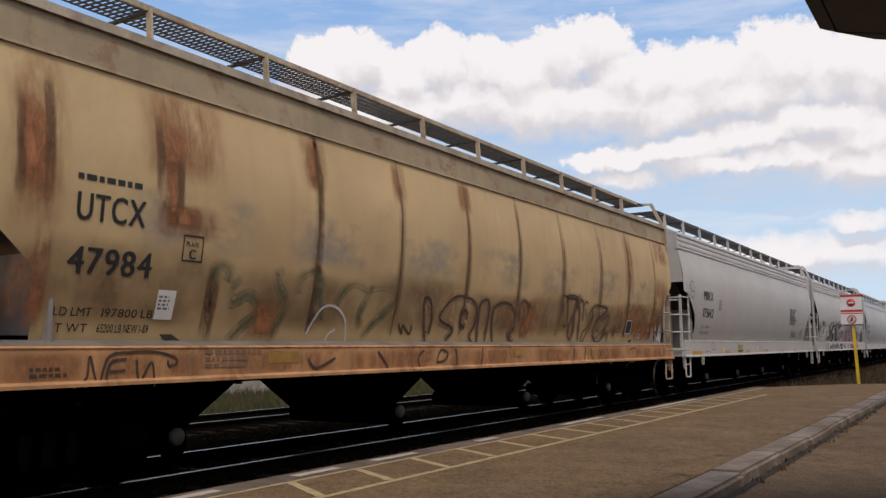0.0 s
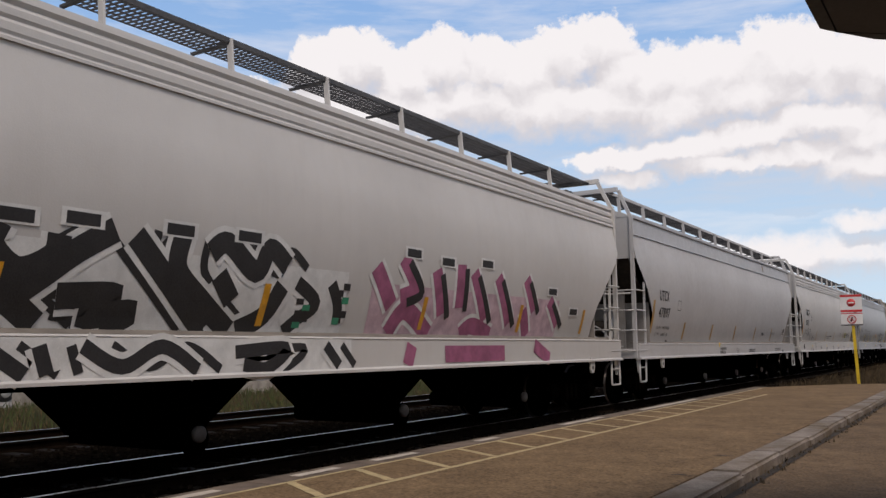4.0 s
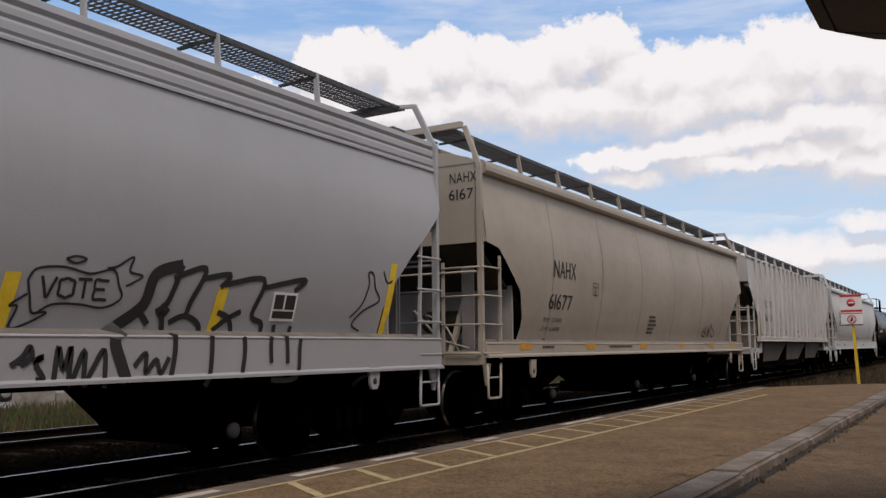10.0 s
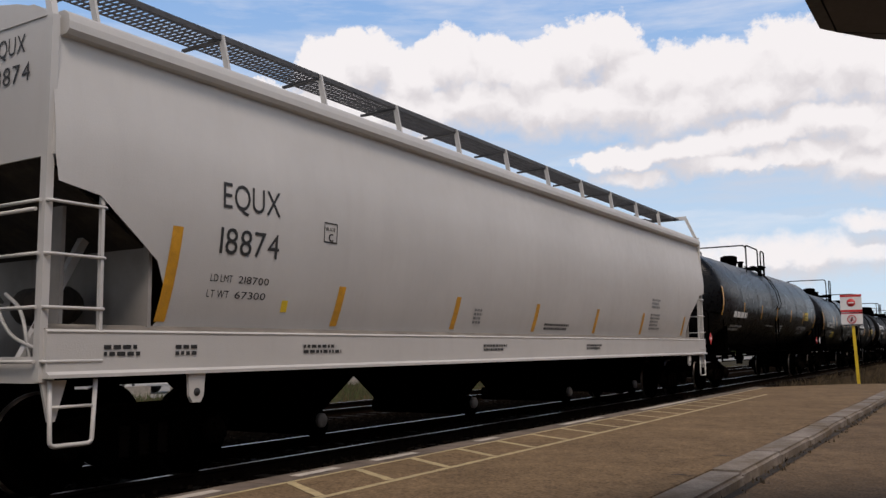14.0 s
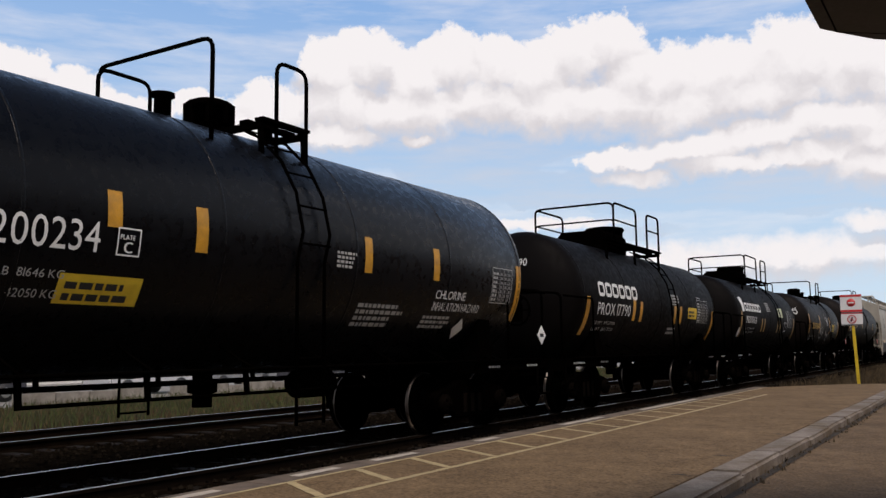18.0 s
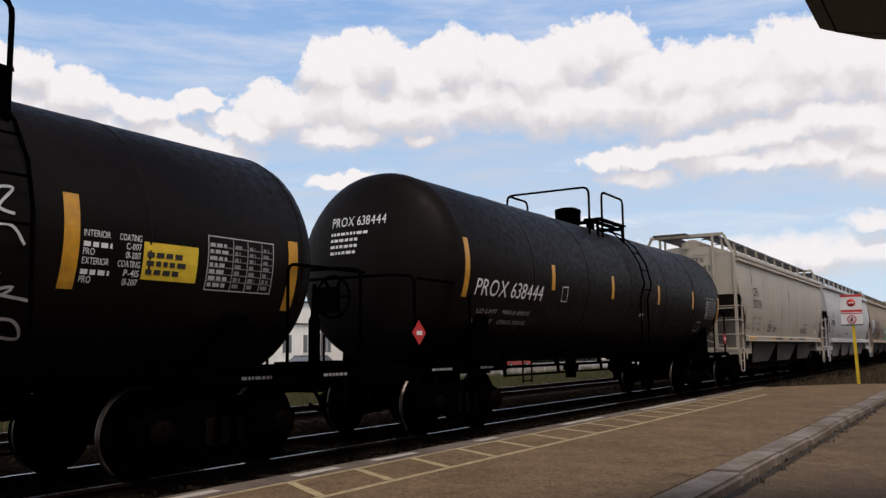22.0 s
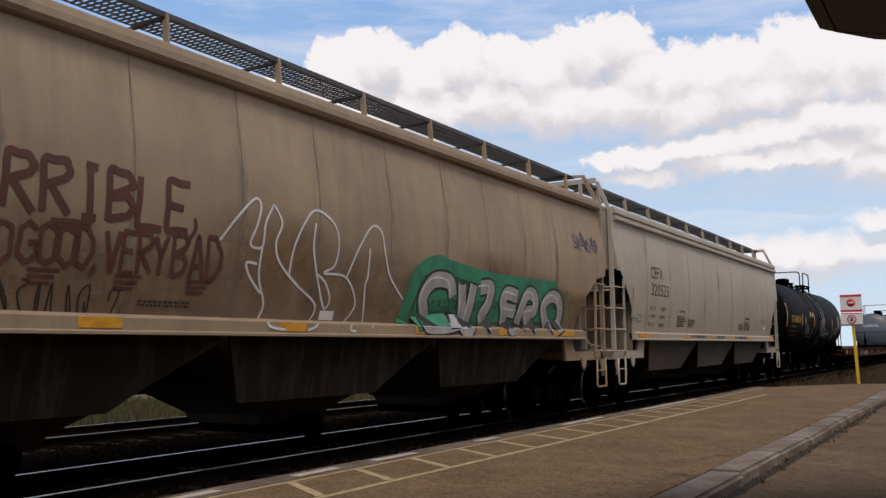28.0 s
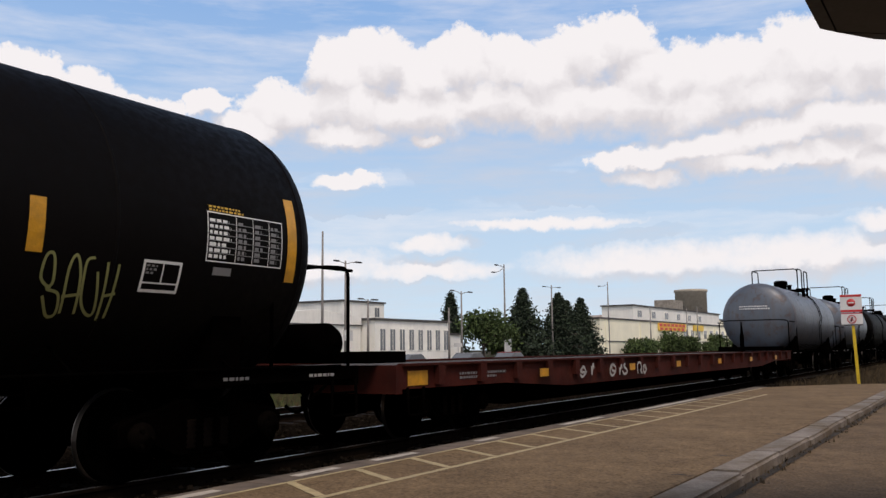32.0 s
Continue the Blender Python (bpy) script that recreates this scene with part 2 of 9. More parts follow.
def frame_mark(parent, y, z, w, h, side, material, t=0.015, name="stencil_frame", lift=0.006):
    bm = bmesh.new()
    for a in ((y, y + w, z, z + t), (y, y + w, z + h - t, z + h), (y, y + t, z + t, z + h - t), (y + w - t, y + w, z + t, z + h - t)):
        bm.faces.new([bm.verts.new(p) for p in ((a[0], a[2], 0), (a[1], a[2], 0), (a[1], a[3], 0), (a[0], a[3], 0))])
    return part(name, wrapped(bm, side, lift), material, parent)


def stroke_into(bm, pts, w):
    """A brush stroke through points in (y, z)."""
    pts = [Vector((*p, 0)) for p in pts]
    fine = []
    for i in range(len(pts) - 1):
        p0, p1, p2, p3 = pts[max(i - 1, 0)], pts[i], pts[i + 1], pts[min(i + 2, len(pts) - 1)]
        for k in range(6):
            t = k / 6
            fine.append(0.5 * (2 * p1 + (p2 - p0) * t + (2 * p0 - 5 * p1 + 4 * p2 - p3) * t * t + (3 * p1 - p0 - 3 * p2 + p3) * t ** 3))
    fine.append(pts[-1])
    last = None
    for i, p in enumerate(fine):
        d = fine[min(i + 1, len(fine) - 1)] - fine[max(i - 1, 0)]
        s = Vector((-d.y, d.x, 0)).normalized() * w / 2
        now = [bm.verts.new(p + s), bm.verts.new(p - s)]
        if last:
            bm.faces.new((last[0], last[1], now[1], now[0]))
        last = now


def graffiti(parent, strokes, w, side, material, lift=0.007, label="", name="graffiti"):
    groups = []     # strokes that touch make one part
    for s in strokes:
        ends = [min(p[0] for p in s) - w / 2, max(p[0] for p in s) + w / 2]
        near = [g for g in groups if g[0] < ends[1] and ends[0] < g[1]]
        for g in near:
            groups.remove(g)
        groups.append([min([ends[0]] + [g[0] for g in near]), max([ends[1]] + [g[1] for g in near]), sum((g[2] for g in near), []) + [s]])
    for a, b, runs in groups:
        bm = bmesh.new()
        for s in runs:
            stroke_into(bm, s, w)
        part(name, wrapped(bm, side, lift, 0.2), material, parent, label)


def scrawl(seed, y0, z0, w, h, letters):
    """Loose looping letter strokes in a row."""
    rnd = random.Random(seed)
    out, step = [], w / letters
    for k in range(letters):
        a = y0 + k * step
        n = rnd.randint(4, 7)
        out.append([(a + step * (0.15 + 0.8 * rnd.random()), z0 + h * (rnd.random() if j % 2 else (1.0 if (j // 2) % 2 else 0.0) * 0.8 + 0.2 * rnd.random())) for j in range(n)])
    return out


# brush letters on a grid of 5 by 7, each stroke a run of grid points
GLYPHS = {"T": "06 46,26 20", "E": "46 06 00 40,03 33", "R": "00 06 36 45 34 03,13 40", "I": "16 36,26 20,10 30", "B": "00 06 36 45 34 03,03 33 42 31 00", "L": "06 00 40",
          "H": "06 00,46 40,03 43", "O": "26 05 01 20 41 45 26", "N": "00 06 40 46", "G": "45 26 05 01 20 41 43 23", "D": "00 06 26 44 42 20 00", "V": "06 20 46",
          "Y": "06 23 46,23 20", "A": "00 26 40,12 32", "C": "45 26 04 02 20 41", "U": "06 02 20 42 46", "S": "45 26 05 14 33 42 20 01", "K": "06 00,46 03 40",
          "W": "06 10 24 30 46", "Z": "06 46 00 40", "M": "00 06 23 46 40", "P": "00 06 36 45 34 03", ",": "21 10", ">": "05 43 01"}


def brush_words(words, y, z, w, h, seed=0, jitter=0.04):
    """The strokes of hand-painted capitals that fill a stretch w long and h high."""
    r = random.Random(seed)
    out, cell = [], w / len(words)
    for k, ch in enumerate(words):
        for run in GLYPHS.get(ch, "").split(","):
            pts = []
            for g in run.split():
                pts.append((y + cell * (k + 0.06 + int(g[0]) / 4 * 0.80 + r.uniform(-jitter, jitter)), z + h * (int(g[1]) / 6 + r.uniform(-jitter, jitter))))
            if len(pts) > 1:
                fine = [pts[0]]
                for a, b in zip(pts, pts[1:]):
                    fine += [((a[0] + b[0]) / 2, (a[1] + b[1]) / 2), b]
                out.append(fine)
    return out


def tangle(seed, y, z, w, h, n):
    """Sprayed forms that stand in a row like letters but spell nothing: arches, loops and bent bars."""
    r = random.Random(seed)
    out, cell = [], w / n
    for k in range(n):
        a, c = y + cell * (k + 0.05), cell * r.uniform(0.85, 1.1)
        lean, hh = r.uniform(-0.15, 0.2) * c, h * r.uniform(0.82, 1.0)
        at = lambda u, v: (a + c * u + lean * v, z + hh * v)
        kind = (k + seed) % 4
        if kind == 0:
            out.append([at(0.05, 0.0), at(0.1, 0.6), at(0.3, 0.98), at(0.6, 0.9), at(0.72, 0.5), at(0.55, 0.22), at(0.9, 0.02)])
        elif kind == 1:
            out.append([at(0.5, 0.98), at(0.12, 0.75), at(0.08, 0.3), at(0.4, 0.03), at(0.75, 0.3), at(0.7, 0.75), at(0.42, 0.95), at(0.3, 0.55), at(0.85, 0.4)])
        elif kind == 2:
            out.append([at(0.0, 0.85), at(0.2, 0.1), at(0.42, 0.8), at(0.6, 0.08), at(0.8, 0.95), at(0.95, 0.6)])
        else:
            out.append([at(0.85, 0.85), at(0.4, 0.98), at(0.15, 0.7), at(0.75, 0.42), at(0.7, 0.1), at(0.25, 0.05), at(0.02, 0.3)])
    return out


def loops(seed, y, z, w, h, n):
    """A quick run of crossing marker strokes that spells nothing."""
    r = random.Random(seed * 7 + n)
    out, cell = [], w / n
    for run in tangle(r.randint(0, 99), y, z, w, h, n):
        drop, grow = r.uniform(-0.12, 0.12) * h, r.uniform(0.75, 1.15)
        out.append([(a + r.uniform(-0.13, 0.13) * cell, z + (b - z) * grow + drop + r.uniform(-0.07, 0.07) * h) for a, b in run[r.randint(0, 2):]])
        if r.random() < 0.35:
            a = run[0][0] + cell * 0.4
            out.append([(a, z + h * 0.9), (a + cell * r.uniform(-0.3, 0.3), z + h * r.uniform(0.0, 0.4))])
    return out


# ------------------------------------------------------------------ setting
GROUND = surface("dry_grass_soil", (0.042, 0.033, 0.018), 0.95, var=0.35, scale=0.5, dirt=0.6, dirt_col=(0.024, 0.026, 0.010), bump=0.6, grain=25, spec=0.05)
ASPHALT = surface("worn_asphalt", (0.20, 0.135, 0.074), 0.9, var=0.14, scale=1.1, dirt=0.35, dirt_col=(0.085, 0.060, 0.038), bump=0.6, grain=90, spec=0.12, speck=0.42, speck_scale=34)
ASPHALT2 = surface("darker_asphalt", (0.165, 0.113, 0.066), 0.9, var=0.16, scale=0.8, dirt=0.4, dirt_col=(0.075, 0.056, 0.04), bump=0.6, grain=90, spec=0.12, speck=0.42, speck_scale=34)
CONCRETE = surface("weathered_concrete", (0.34, 0.30, 0.25), 0.85, var=0.25, scale=2.5, dirt=0.75, dirt_col=(0.13, 0.105, 0.075), bump=0.4, grain=90)
KERBC = surface("stained_kerb_concrete", (0.27, 0.235, 0.20), 0.9, var=0.22, scale=1.6, dirt=1.0, dirt_col=(0.125, 0.088, 0.05), bump=0.6, grain=50, spec=0.15, speck=0.18, speck_scale=40)
LINEP = surface("worn_yellow_line_paint", (0.50, 0.39, 0.20), 0.7, var=0.15, scale=6, dirt=0.5, dirt_col=(0.17, 0.14, 0.10))
CHALK = surface("worn_white_edge_paint", (0.58, 0.52, 0.44), 0.75, var=0.15, scale=5, dirt=0.5, dirt_col=(0.2, 0.17, 0.13))
# Ballast, stones and rail sides near black: the train's shade put into the colour.
BALLAST = surface("shaded_ballast", (0.008, 0.006, 0.0042), 0.9, var=0.4, scale=9, dirt=0.5, dirt_col=(0.006, 0.0045, 0.0032), bump=1.0, grain=18, spec=0.0)
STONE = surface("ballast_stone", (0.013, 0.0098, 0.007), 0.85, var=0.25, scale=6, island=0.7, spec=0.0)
RAIL = surface("rusty_shaded_rail_steel", (0.010, 0.007, 0.005), 0.85, 0.0, var=0.3, scale=4, spec=0.0)
RAILHEAD = plain("polished_rail_head", (0.36, 0.34, 0.32), 0.30, 1.0)
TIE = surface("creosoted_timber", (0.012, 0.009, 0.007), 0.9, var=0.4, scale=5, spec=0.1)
ROADM = surface("pale_road", (0.24, 0.225, 0.20), 0.9, var=0.12, scale=0.3)

bm = bmesh.new()
bmesh.ops.create_grid(bm, x_segments=60, y_segments=60, size=2600)
for v in bm.verts:
    v.co.z = -0.42
solid("ground", bm, GROUND, "dry grass and bare soil beside the tracks", "ground", kind="structure", at=(0, 0, 0))

# ballast bed under both tracks, with a shoulder to the platform
bm = bmesh.new()
xs = [-9.0, -8.2, -7.6, -6.8, -6.0, -5, -4.2, -3.4, -2.6, -2.0, -1.4, -0.8, 0, 0.8, 1.3, 1.7, 2.2]
zs = [-0.42, -0.36, -0.28, -0.19, -0.18, -0.18, -0.18, -0.2, -0.26, -0.24, -0.18, -0.17, -0.17, -0.17, -0.19, -0.24, -0.26]
ys = [-60 + k * 0.5 for k in range(320)] + [100 + k * 5 for k in range(80)]
rows = [[bm.verts.new((x, y, z + 0.035 * noise.noise((x * 2.3, y * 2.3, 0)) * (abs(y) < 90) + 0.02)) for x, z in zip(xs, zs)] for y in ys]
for a, b in zip(rows, rows[1:]):
    for k in range(len(xs) - 1):
        bm.faces.new((a[k], a[k + 1], b[k + 1], b[k])).smooth = True
solid("ballast_bed", bm, BALLAST, "crushed-stone ballast coloured near black for the shade under the train", "ballast", kind="structure")

rnd = random.Random(3)
co, fa = [], []
shape = [(-1, -0.6, -0.5), (1, -0.8, -0.4), (0.7, 0.9, -0.5), (-0.8, 0.8, -0.3), (-0.5, -0.5, 0.6), (0.6, -0.3, 0.7), (0.2, 0.6, 0.5)]
faces = [(0, 1, 5, 4), (1, 2, 6, 5), (2, 3, 6), (3, 0, 4, 6), (4, 5, 6), (3, 2, 1, 0)]
for k in range(9000):
    x, y = rnd.uniform(-3.9, 2.0), 2 + 38 * rnd.random() ** 1.4
    s, a = rnd.uniform(0.018, 0.042), rnd.uniform(0, 6.28)
    z = float(np.interp(x, xs, zs)) + 0.035 + rnd.uniform(-0.01, 0.015)
    i = len(co)
    for p in shape:
        q = [p[0] * rnd.uniform(0.7, 1.2), p[1] * rnd.uniform(0.7, 1.2), p[2] * rnd.uniform(0.6, 1.1)]
        co.append((x + s * (q[0] * math.cos(a) - q[1] * math.sin(a)), y + s * (q[0] * math.sin(a) + q[1] * math.cos(a)), z + s * q[2]))
    fa += [tuple(i + j for j in f) for f in faces]
me = bpy.data.meshes.new("ballast_stones")
me.from_pydata(co, [], fa)
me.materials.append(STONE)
tagged(new("ballast_stones", me), "loose crushed stones between the rails, coloured near black for shade", "ballast", kind="stuff")


def rail_track(name, x, label):
    tr = thing(name, label, "railway track", kind="structure")
    for s in (-1, 1):
        c = x + s * 0.755
        bm = bmesh.new()
        prism(bm, [(c - 0.07, -0.17), (c + 0.07, -0.17), (c + 0.07, -0.155), (c + 0.012, -0.13), (c + 0.010, -0.05), (c + 0.034, -0.035), (c + 0.034, -0.008), (c + 0.026, 0.0),
                   (c - 0.026, 0.0), (c - 0.034, -0.008), (c - 0.034, -0.035), (c - 0.010, -0.05), (c - 0.012, -0.13), (c - 0.07, -0.155)], -80, 700, "y")
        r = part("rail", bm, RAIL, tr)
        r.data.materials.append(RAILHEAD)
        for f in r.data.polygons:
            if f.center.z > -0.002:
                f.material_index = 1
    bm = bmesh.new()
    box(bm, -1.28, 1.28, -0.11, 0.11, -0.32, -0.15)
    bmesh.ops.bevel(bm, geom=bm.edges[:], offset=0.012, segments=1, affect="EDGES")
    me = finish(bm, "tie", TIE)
    for k in range(120):
        part("tie", me, None, tr, at=(x, -6 + k * 0.53, 0))
    return tr


rail_track("track_1", 0.0, "main railway track with polished rail heads")
rail_track("track_2", -5.0, "second railway track with rusty rails behind the train")

def grass(name, label, region, n, material, h, seed):
    """Blades and weeds scattered over a stretch of ground."""
    r = random.Random(seed)
    co, fa = [], []
    for k in range(n):
        x, y, z = region(r)
        for j in range(4):
            a, hh, w = r.uniform(0, 6.28), h * r.uniform(0.4, 1.2), r.uniform(0.006, 0.016)
            bx, by = x + r.gauss(0, 0.05), y + r.gauss(0, 0.05)
            tx, ty = bx + r.gauss(0, 0.25) * hh, by + r.gauss(0, 0.25) * hh
            i = len(co)
            c, s = math.cos(a) * w, math.sin(a) * w
            co += [(bx - c, by - s, z), (bx + c, by + s, z), ((bx + tx) / 2 + c * 0.8, (by + ty) / 2 + s * 0.8, z + hh * 0.6), (tx, ty, z + hh)]
            fa.append((i, i + 1, i + 2, i + 3))
    me = bpy.data.meshes.new(name)
    me.from_pydata(co, [], fa)
    me.materials.append(material)
    tagged(new(name, me), label, "grass", kind="stuff")


# platform
ZP = 0.05
bm = bmesh.new()
prism(bm, [(2.42, -30), (5.72, -30), (5.72, 31.6), (4.4, 30.9), (3.0, 28.8), (2.42, 27.8)], -0.4, ZP, "z")
solid("platform", bm, ASPHALT, "worn brown-grey asphalt station platform", "platform", kind="structure")
EDGING = surface("soiled_concrete_edging", (0.155, 0.118, 0.088), 0.9, var=0.35, scale=2.5, streak=0.1, dirt=0.5, dirt_col=(0.07, 0.045, 0.03), bump=0.3)
edge = thing("platform_edge", "chipped pale concrete edging of the platform", "platform edge", kind="structure")
rnd = random.Random(11)
for k in range(38):
    y = -8 + k * 0.95
    bm = bmesh.new()
    j = rnd.uniform(-0.012, 0.012)
    box(bm, 2.04 + j, 2.418, y + 0.004, y + 0.945, -0.4, ZP + rnd.uniform(-0.006, 0.002))
    bmesh.ops.bevel(bm, geom=[e for e in bm.edges if e.verts[0].co.z > 0 and e.verts[1].co.z > 0], offset=0.015, segments=1, affect="EDGES")
    part("edge_stone", bm, EDGING, edge)
marks = thing("platform_marking", "worn yellow ladder-shaped safety marking on the platform edge", "line marking", kind="structure")


def worn_strip(name, pts, w, mat_, parent, z, seed=0):
    """A painted strip along a line, with frayed edges."""
    r = random.Random(seed)
    a, b = Vector((*pts[0], 0)), Vector((*pts[1], 0))
    d = b - a
    n = max(2, int(d.length / 0.12))
    s = Vector((-d.y, d.x, 0)).normalized() * w / 2
    bm = bmesh.new()
    last = None
    for k in range(n + 1):
        p = a + d * k / n + Vector((0, 0, z))
        now = [bm.verts.new(p + s * r.uniform(0.82, 1.1)), bm.verts.new(p - s * r.uniform(0.82, 1.1))]
        if last:
            bm.faces.new((last[0], now[0], now[1], last[1]))
        last = now
    part(name, bm, mat_, parent)


worn_strip("outer_line", [(3.30, -8), (3.30, 23.6)], 0.085, LINEP, marks, ZP + 0.004, 1)
worn_strip("inner_line", [(2.47, -8), (2.47, 27.0)], 0.06, LINEP, marks, ZP + 0.004, 2)
for k in range(-8, 17):
    worn_strip("rung_line", [(2.50, 6.42 + 1.035 * k), (3.26, 5.95 + 1.035 * k)], 0.10, LINEP, marks, ZP + 0.006, k + 30)
for k, (a, b) in enumerate(((5.1, 5.75), (6.75, 7.45), (8.1, 8.95), (10.4, 11.0), (13.2, 15.0), (17, 21))):
    worn_strip("white_patch", [(2.24 + 0.02 * (k % 2), a), (2.24, b)], 0.13, CHALK, marks, ZP + 0.0065, 60 + k)

kerb = thing("kerb", "weathered concrete kerb along the asphalt platform", "kerb", kind="structure")
for k in range(20):
    y = -6 + k * 1.87
    bm = bmesh.new()
    j = 0.012 * math.sin(k * 2.1)
    box(bm, 5.724, 6.08 + j, y + 0.006, y + 1.862, -0.4, ZP + 0.012 + 0.006 * math.sin(k * 1.7))
    bmesh.ops.bevel(bm, geom=[e for e in bm.edges if e.verts[0].co.z > 0 and e.verts[1].co.z > 0], offset=0.035, segments=3, affect="EDGES")
    part("kerb_stone", bm, KERBC, kerb)
bm = bmesh.new()
prism(bm, [(6.0, -30), (30, -30), (30, 60), (8, 60), (6.0, 31.5)], -0.42, -0.06, "z")
solid("forecourt", bm, ASPHALT2, "dark asphalt paving below the platform kerb", "pavement", kind="structure")

SOILSHADE = surface("dark_soil_and_shade", (0.035, 0.027, 0.019), 0.95, var=0.4, scale=6, bump=0.8, grain=40)
# Dark strip drawn for the shaded kerb face, with some soil at its foot.
worn_strip("soil_shade_strip", [(6.13, -6), (6.13, 31.2)], 0.10, SOILSHADE, kerb, -0.052, 90)
grass("kerb_weeds", "small dark weeds along the foot of the kerb", lambda r: (6.1 + r.random() ** 2 * 0.10, 4 + 26 * r.random(), -0.06), 170, surface("brown_weed", (0.10, 0.072, 0.04), 0.9, var=0.3, scale=3, island=0.5), 0.045, 8)

cracks = thing("asphalt_cracks", "short dark cracks in the asphalt beside the kerb", "crack", kind="structure")
for k, (x, y) in enumerate(((5.60, 8.55), (5.56, 10.25), (5.63, 13.1))):
    bm = bmesh.new()
    stroke = [(x - 0.13, y - 0.05), (x - 0.04, y + 0.03), (x + 0.03, y - 0.01), (x + 0.12, y + 0.06)]
    v = [[bm.verts.new((a, b + d, ZP + 0.004)) for d in (-w, w)] for (a, b), w in zip(stroke, (0.008, 0.035, 0.02, 0.006))]
    for a, b in zip(v, v[1:]):
        bm.faces.new((a[0], b[0], b[1], a[1]))
    part("crack", bm, SOILSHADE, cracks)

# canopy over the camera, and plain walls added out of view
SOFFIT = surface("grey_painted_soffit", (0.16, 0.15, 0.14), 0.7, var=0.1, scale=2)
can = thing("canopy", "grey station canopy with a bevelled fascia", "canopy", kind="structure")
bm = bmesh.new()
prism(bm, [(7.46, -12), (7.46, 6.31), (7.76, 6.56), (11.4, 9.6), (11.4, -12)], 3.40, 3.44, "z")
part("soffit", bm, SOFFIT, can)
bm = bmesh.new()
lo = [(7.45, -12), (7.45, 6.32), (7.75, 6.57), (11.5, 9.7)]
hi = [(7.365, -12), (7.365, 6.20), (7.66, 6.64), (11.5, 9.84)]
for z, line in ((3.40, lo), (3.405, hi), (3.80, hi)):
    for x, y in line:
        bm.verts.new((x, y, z))
bm.verts.ensure_lookup_table()
for r in range(2):
    for k in range(3):
        bm.faces.new([bm.verts[i] for i in (r * 4 + k, r * 4 + k + 1, r * 4 + k + 5, r * 4 + k + 4)])
part("fascia", bm, surface("dark_grey_fascia", (0.10, 0.095, 0.09), 0.6, var=0.1), can)
bm = bmesh.new()
prism(bm, [(7.37, -12), (7.37, 6.19), (7.66, 6.62), (11.4, 9.74), (11.4, -12)], 3.74, 3.80, "z")
part("canopy_roof", bm, SOFFIT, can)
bm = bmesh.new()
box(bm, 11.5, 11.8, -14, 9.5, -0.08, 4.3)
# Added unseen wall that screens low sky from the train's near side.
box(bm, 12.6, 12.9, 9.5, 75, -0.08, 6.5)
solid("wall_unseen", bm, surface("unseen_wall_brick", (0.30, 0.17, 0.11), 0.9, var=0.2, scale=3), "plain brick walls added out of view to block low sky", "wall", kind="structure")

# no-entry sign at the platform's end
sign = thing("sign_post", "yellow post with two white and red no-entry signs", "sign", (4.59, 31.3, ZP))
post = part("post", made(bar, (0, 0, -0.05), (-0.07, 0, 2.2), 0.09, 0.05), surface("yellow_post_paint", (0.72, 0.50, 0.02), 0.5, var=0.1), sign)
RED = plain("sign_red", (0.55, 0.03, 0.03), 0.5)
SIGNW = plain("sign_white", (0.75, 0.74, 0.72), 0.5)
for k, (z0, z1) in enumerate(((2.30, 2.87), (1.86, 2.27))):
    bm = bmesh.new()
    box(bm, -0.40, 0.245, -0.06, -0.045, z0, z1)
    pl = part("sign_panel", bm, SIGNW, sign)
    c = (-0.078, (z0 + z1) / 2 + (0.02 if k == 0 else 0.0))
    bm = bmesh.new()
    if k == 0:
        box(bm, -0.40, 0.245, -0.064, -0.062, z1 - 0.075, z1 - 0.003)
        box(bm, -0.40, 0.245, -0.064, -0.062, z0 + 0.003, z0 + 0.075)
        lathe(bm, [(0.001, 0), (0.13, 0), (0.13, 0.003), (0.001, 0.003)], 24, "y", at=(c[0], -0.066, c[1]))
    else:
        n = 28
        pipe(bm, [(c[0] + 0.125 * math.cos(i * math.tau / n), -0.065, c[1] + 0.125 * math.sin(i * math.tau / n)) for i in range(n + 1)], 0.016, 6)
        bar(bm, (c[0] - 0.09, -0.066, c[1] + 0.09), (c[0] + 0.09, -0.066, c[1] - 0.09), 0.03, 0.01)
        box(bm, -0.40, 0.245, -0.064, -0.062, z1 - 0.03, z1 - 0.003)
    part("red_symbol", bm, RED, pl)
    if k == 0:
        part("white_bar", made(box, c[0] - 0.09, c[0] + 0.09, -0.072, -0.067, c[1] - 0.022, c[1] + 0.022), SIGNW, pl)
    else:
        part("dark_symbol", made(bar, (c[0] - 0.03, -0.064, c[1] - 0.07), (c[0] + 0.02, -0.064, c[1] + 0.07), 0.05, 0.005), BLACK, pl)
        part("lower_band", made(box, -0.40, 0.245, -0.064, -0.062, z0 + 0.003, z0 + 0.04), BLACK, pl)

# ------------------------------------------------------------------ distance behind the tracks
CREAM = surface("cream_painted_wall", (0.92, 0.86, 0.66), 0.8, var=0.05, scale=0.4, streak=0.10)
WHITEW = surface("white_rendered_wall", (0.88, 0.85, 0.77), 0.8, var=0.06, scale=0.4, streak=0.15)
ROOFD = surface("dark_roof_edge", (0.07, 0.065, 0.06), 0.8)
GLASSD = plain("dim_window_glass", (0.16, 0.17, 0.18), 0.15)
POLE = surface("weathered_pole", (0.22, 0.20, 0.18), 0.8, var=0.15)

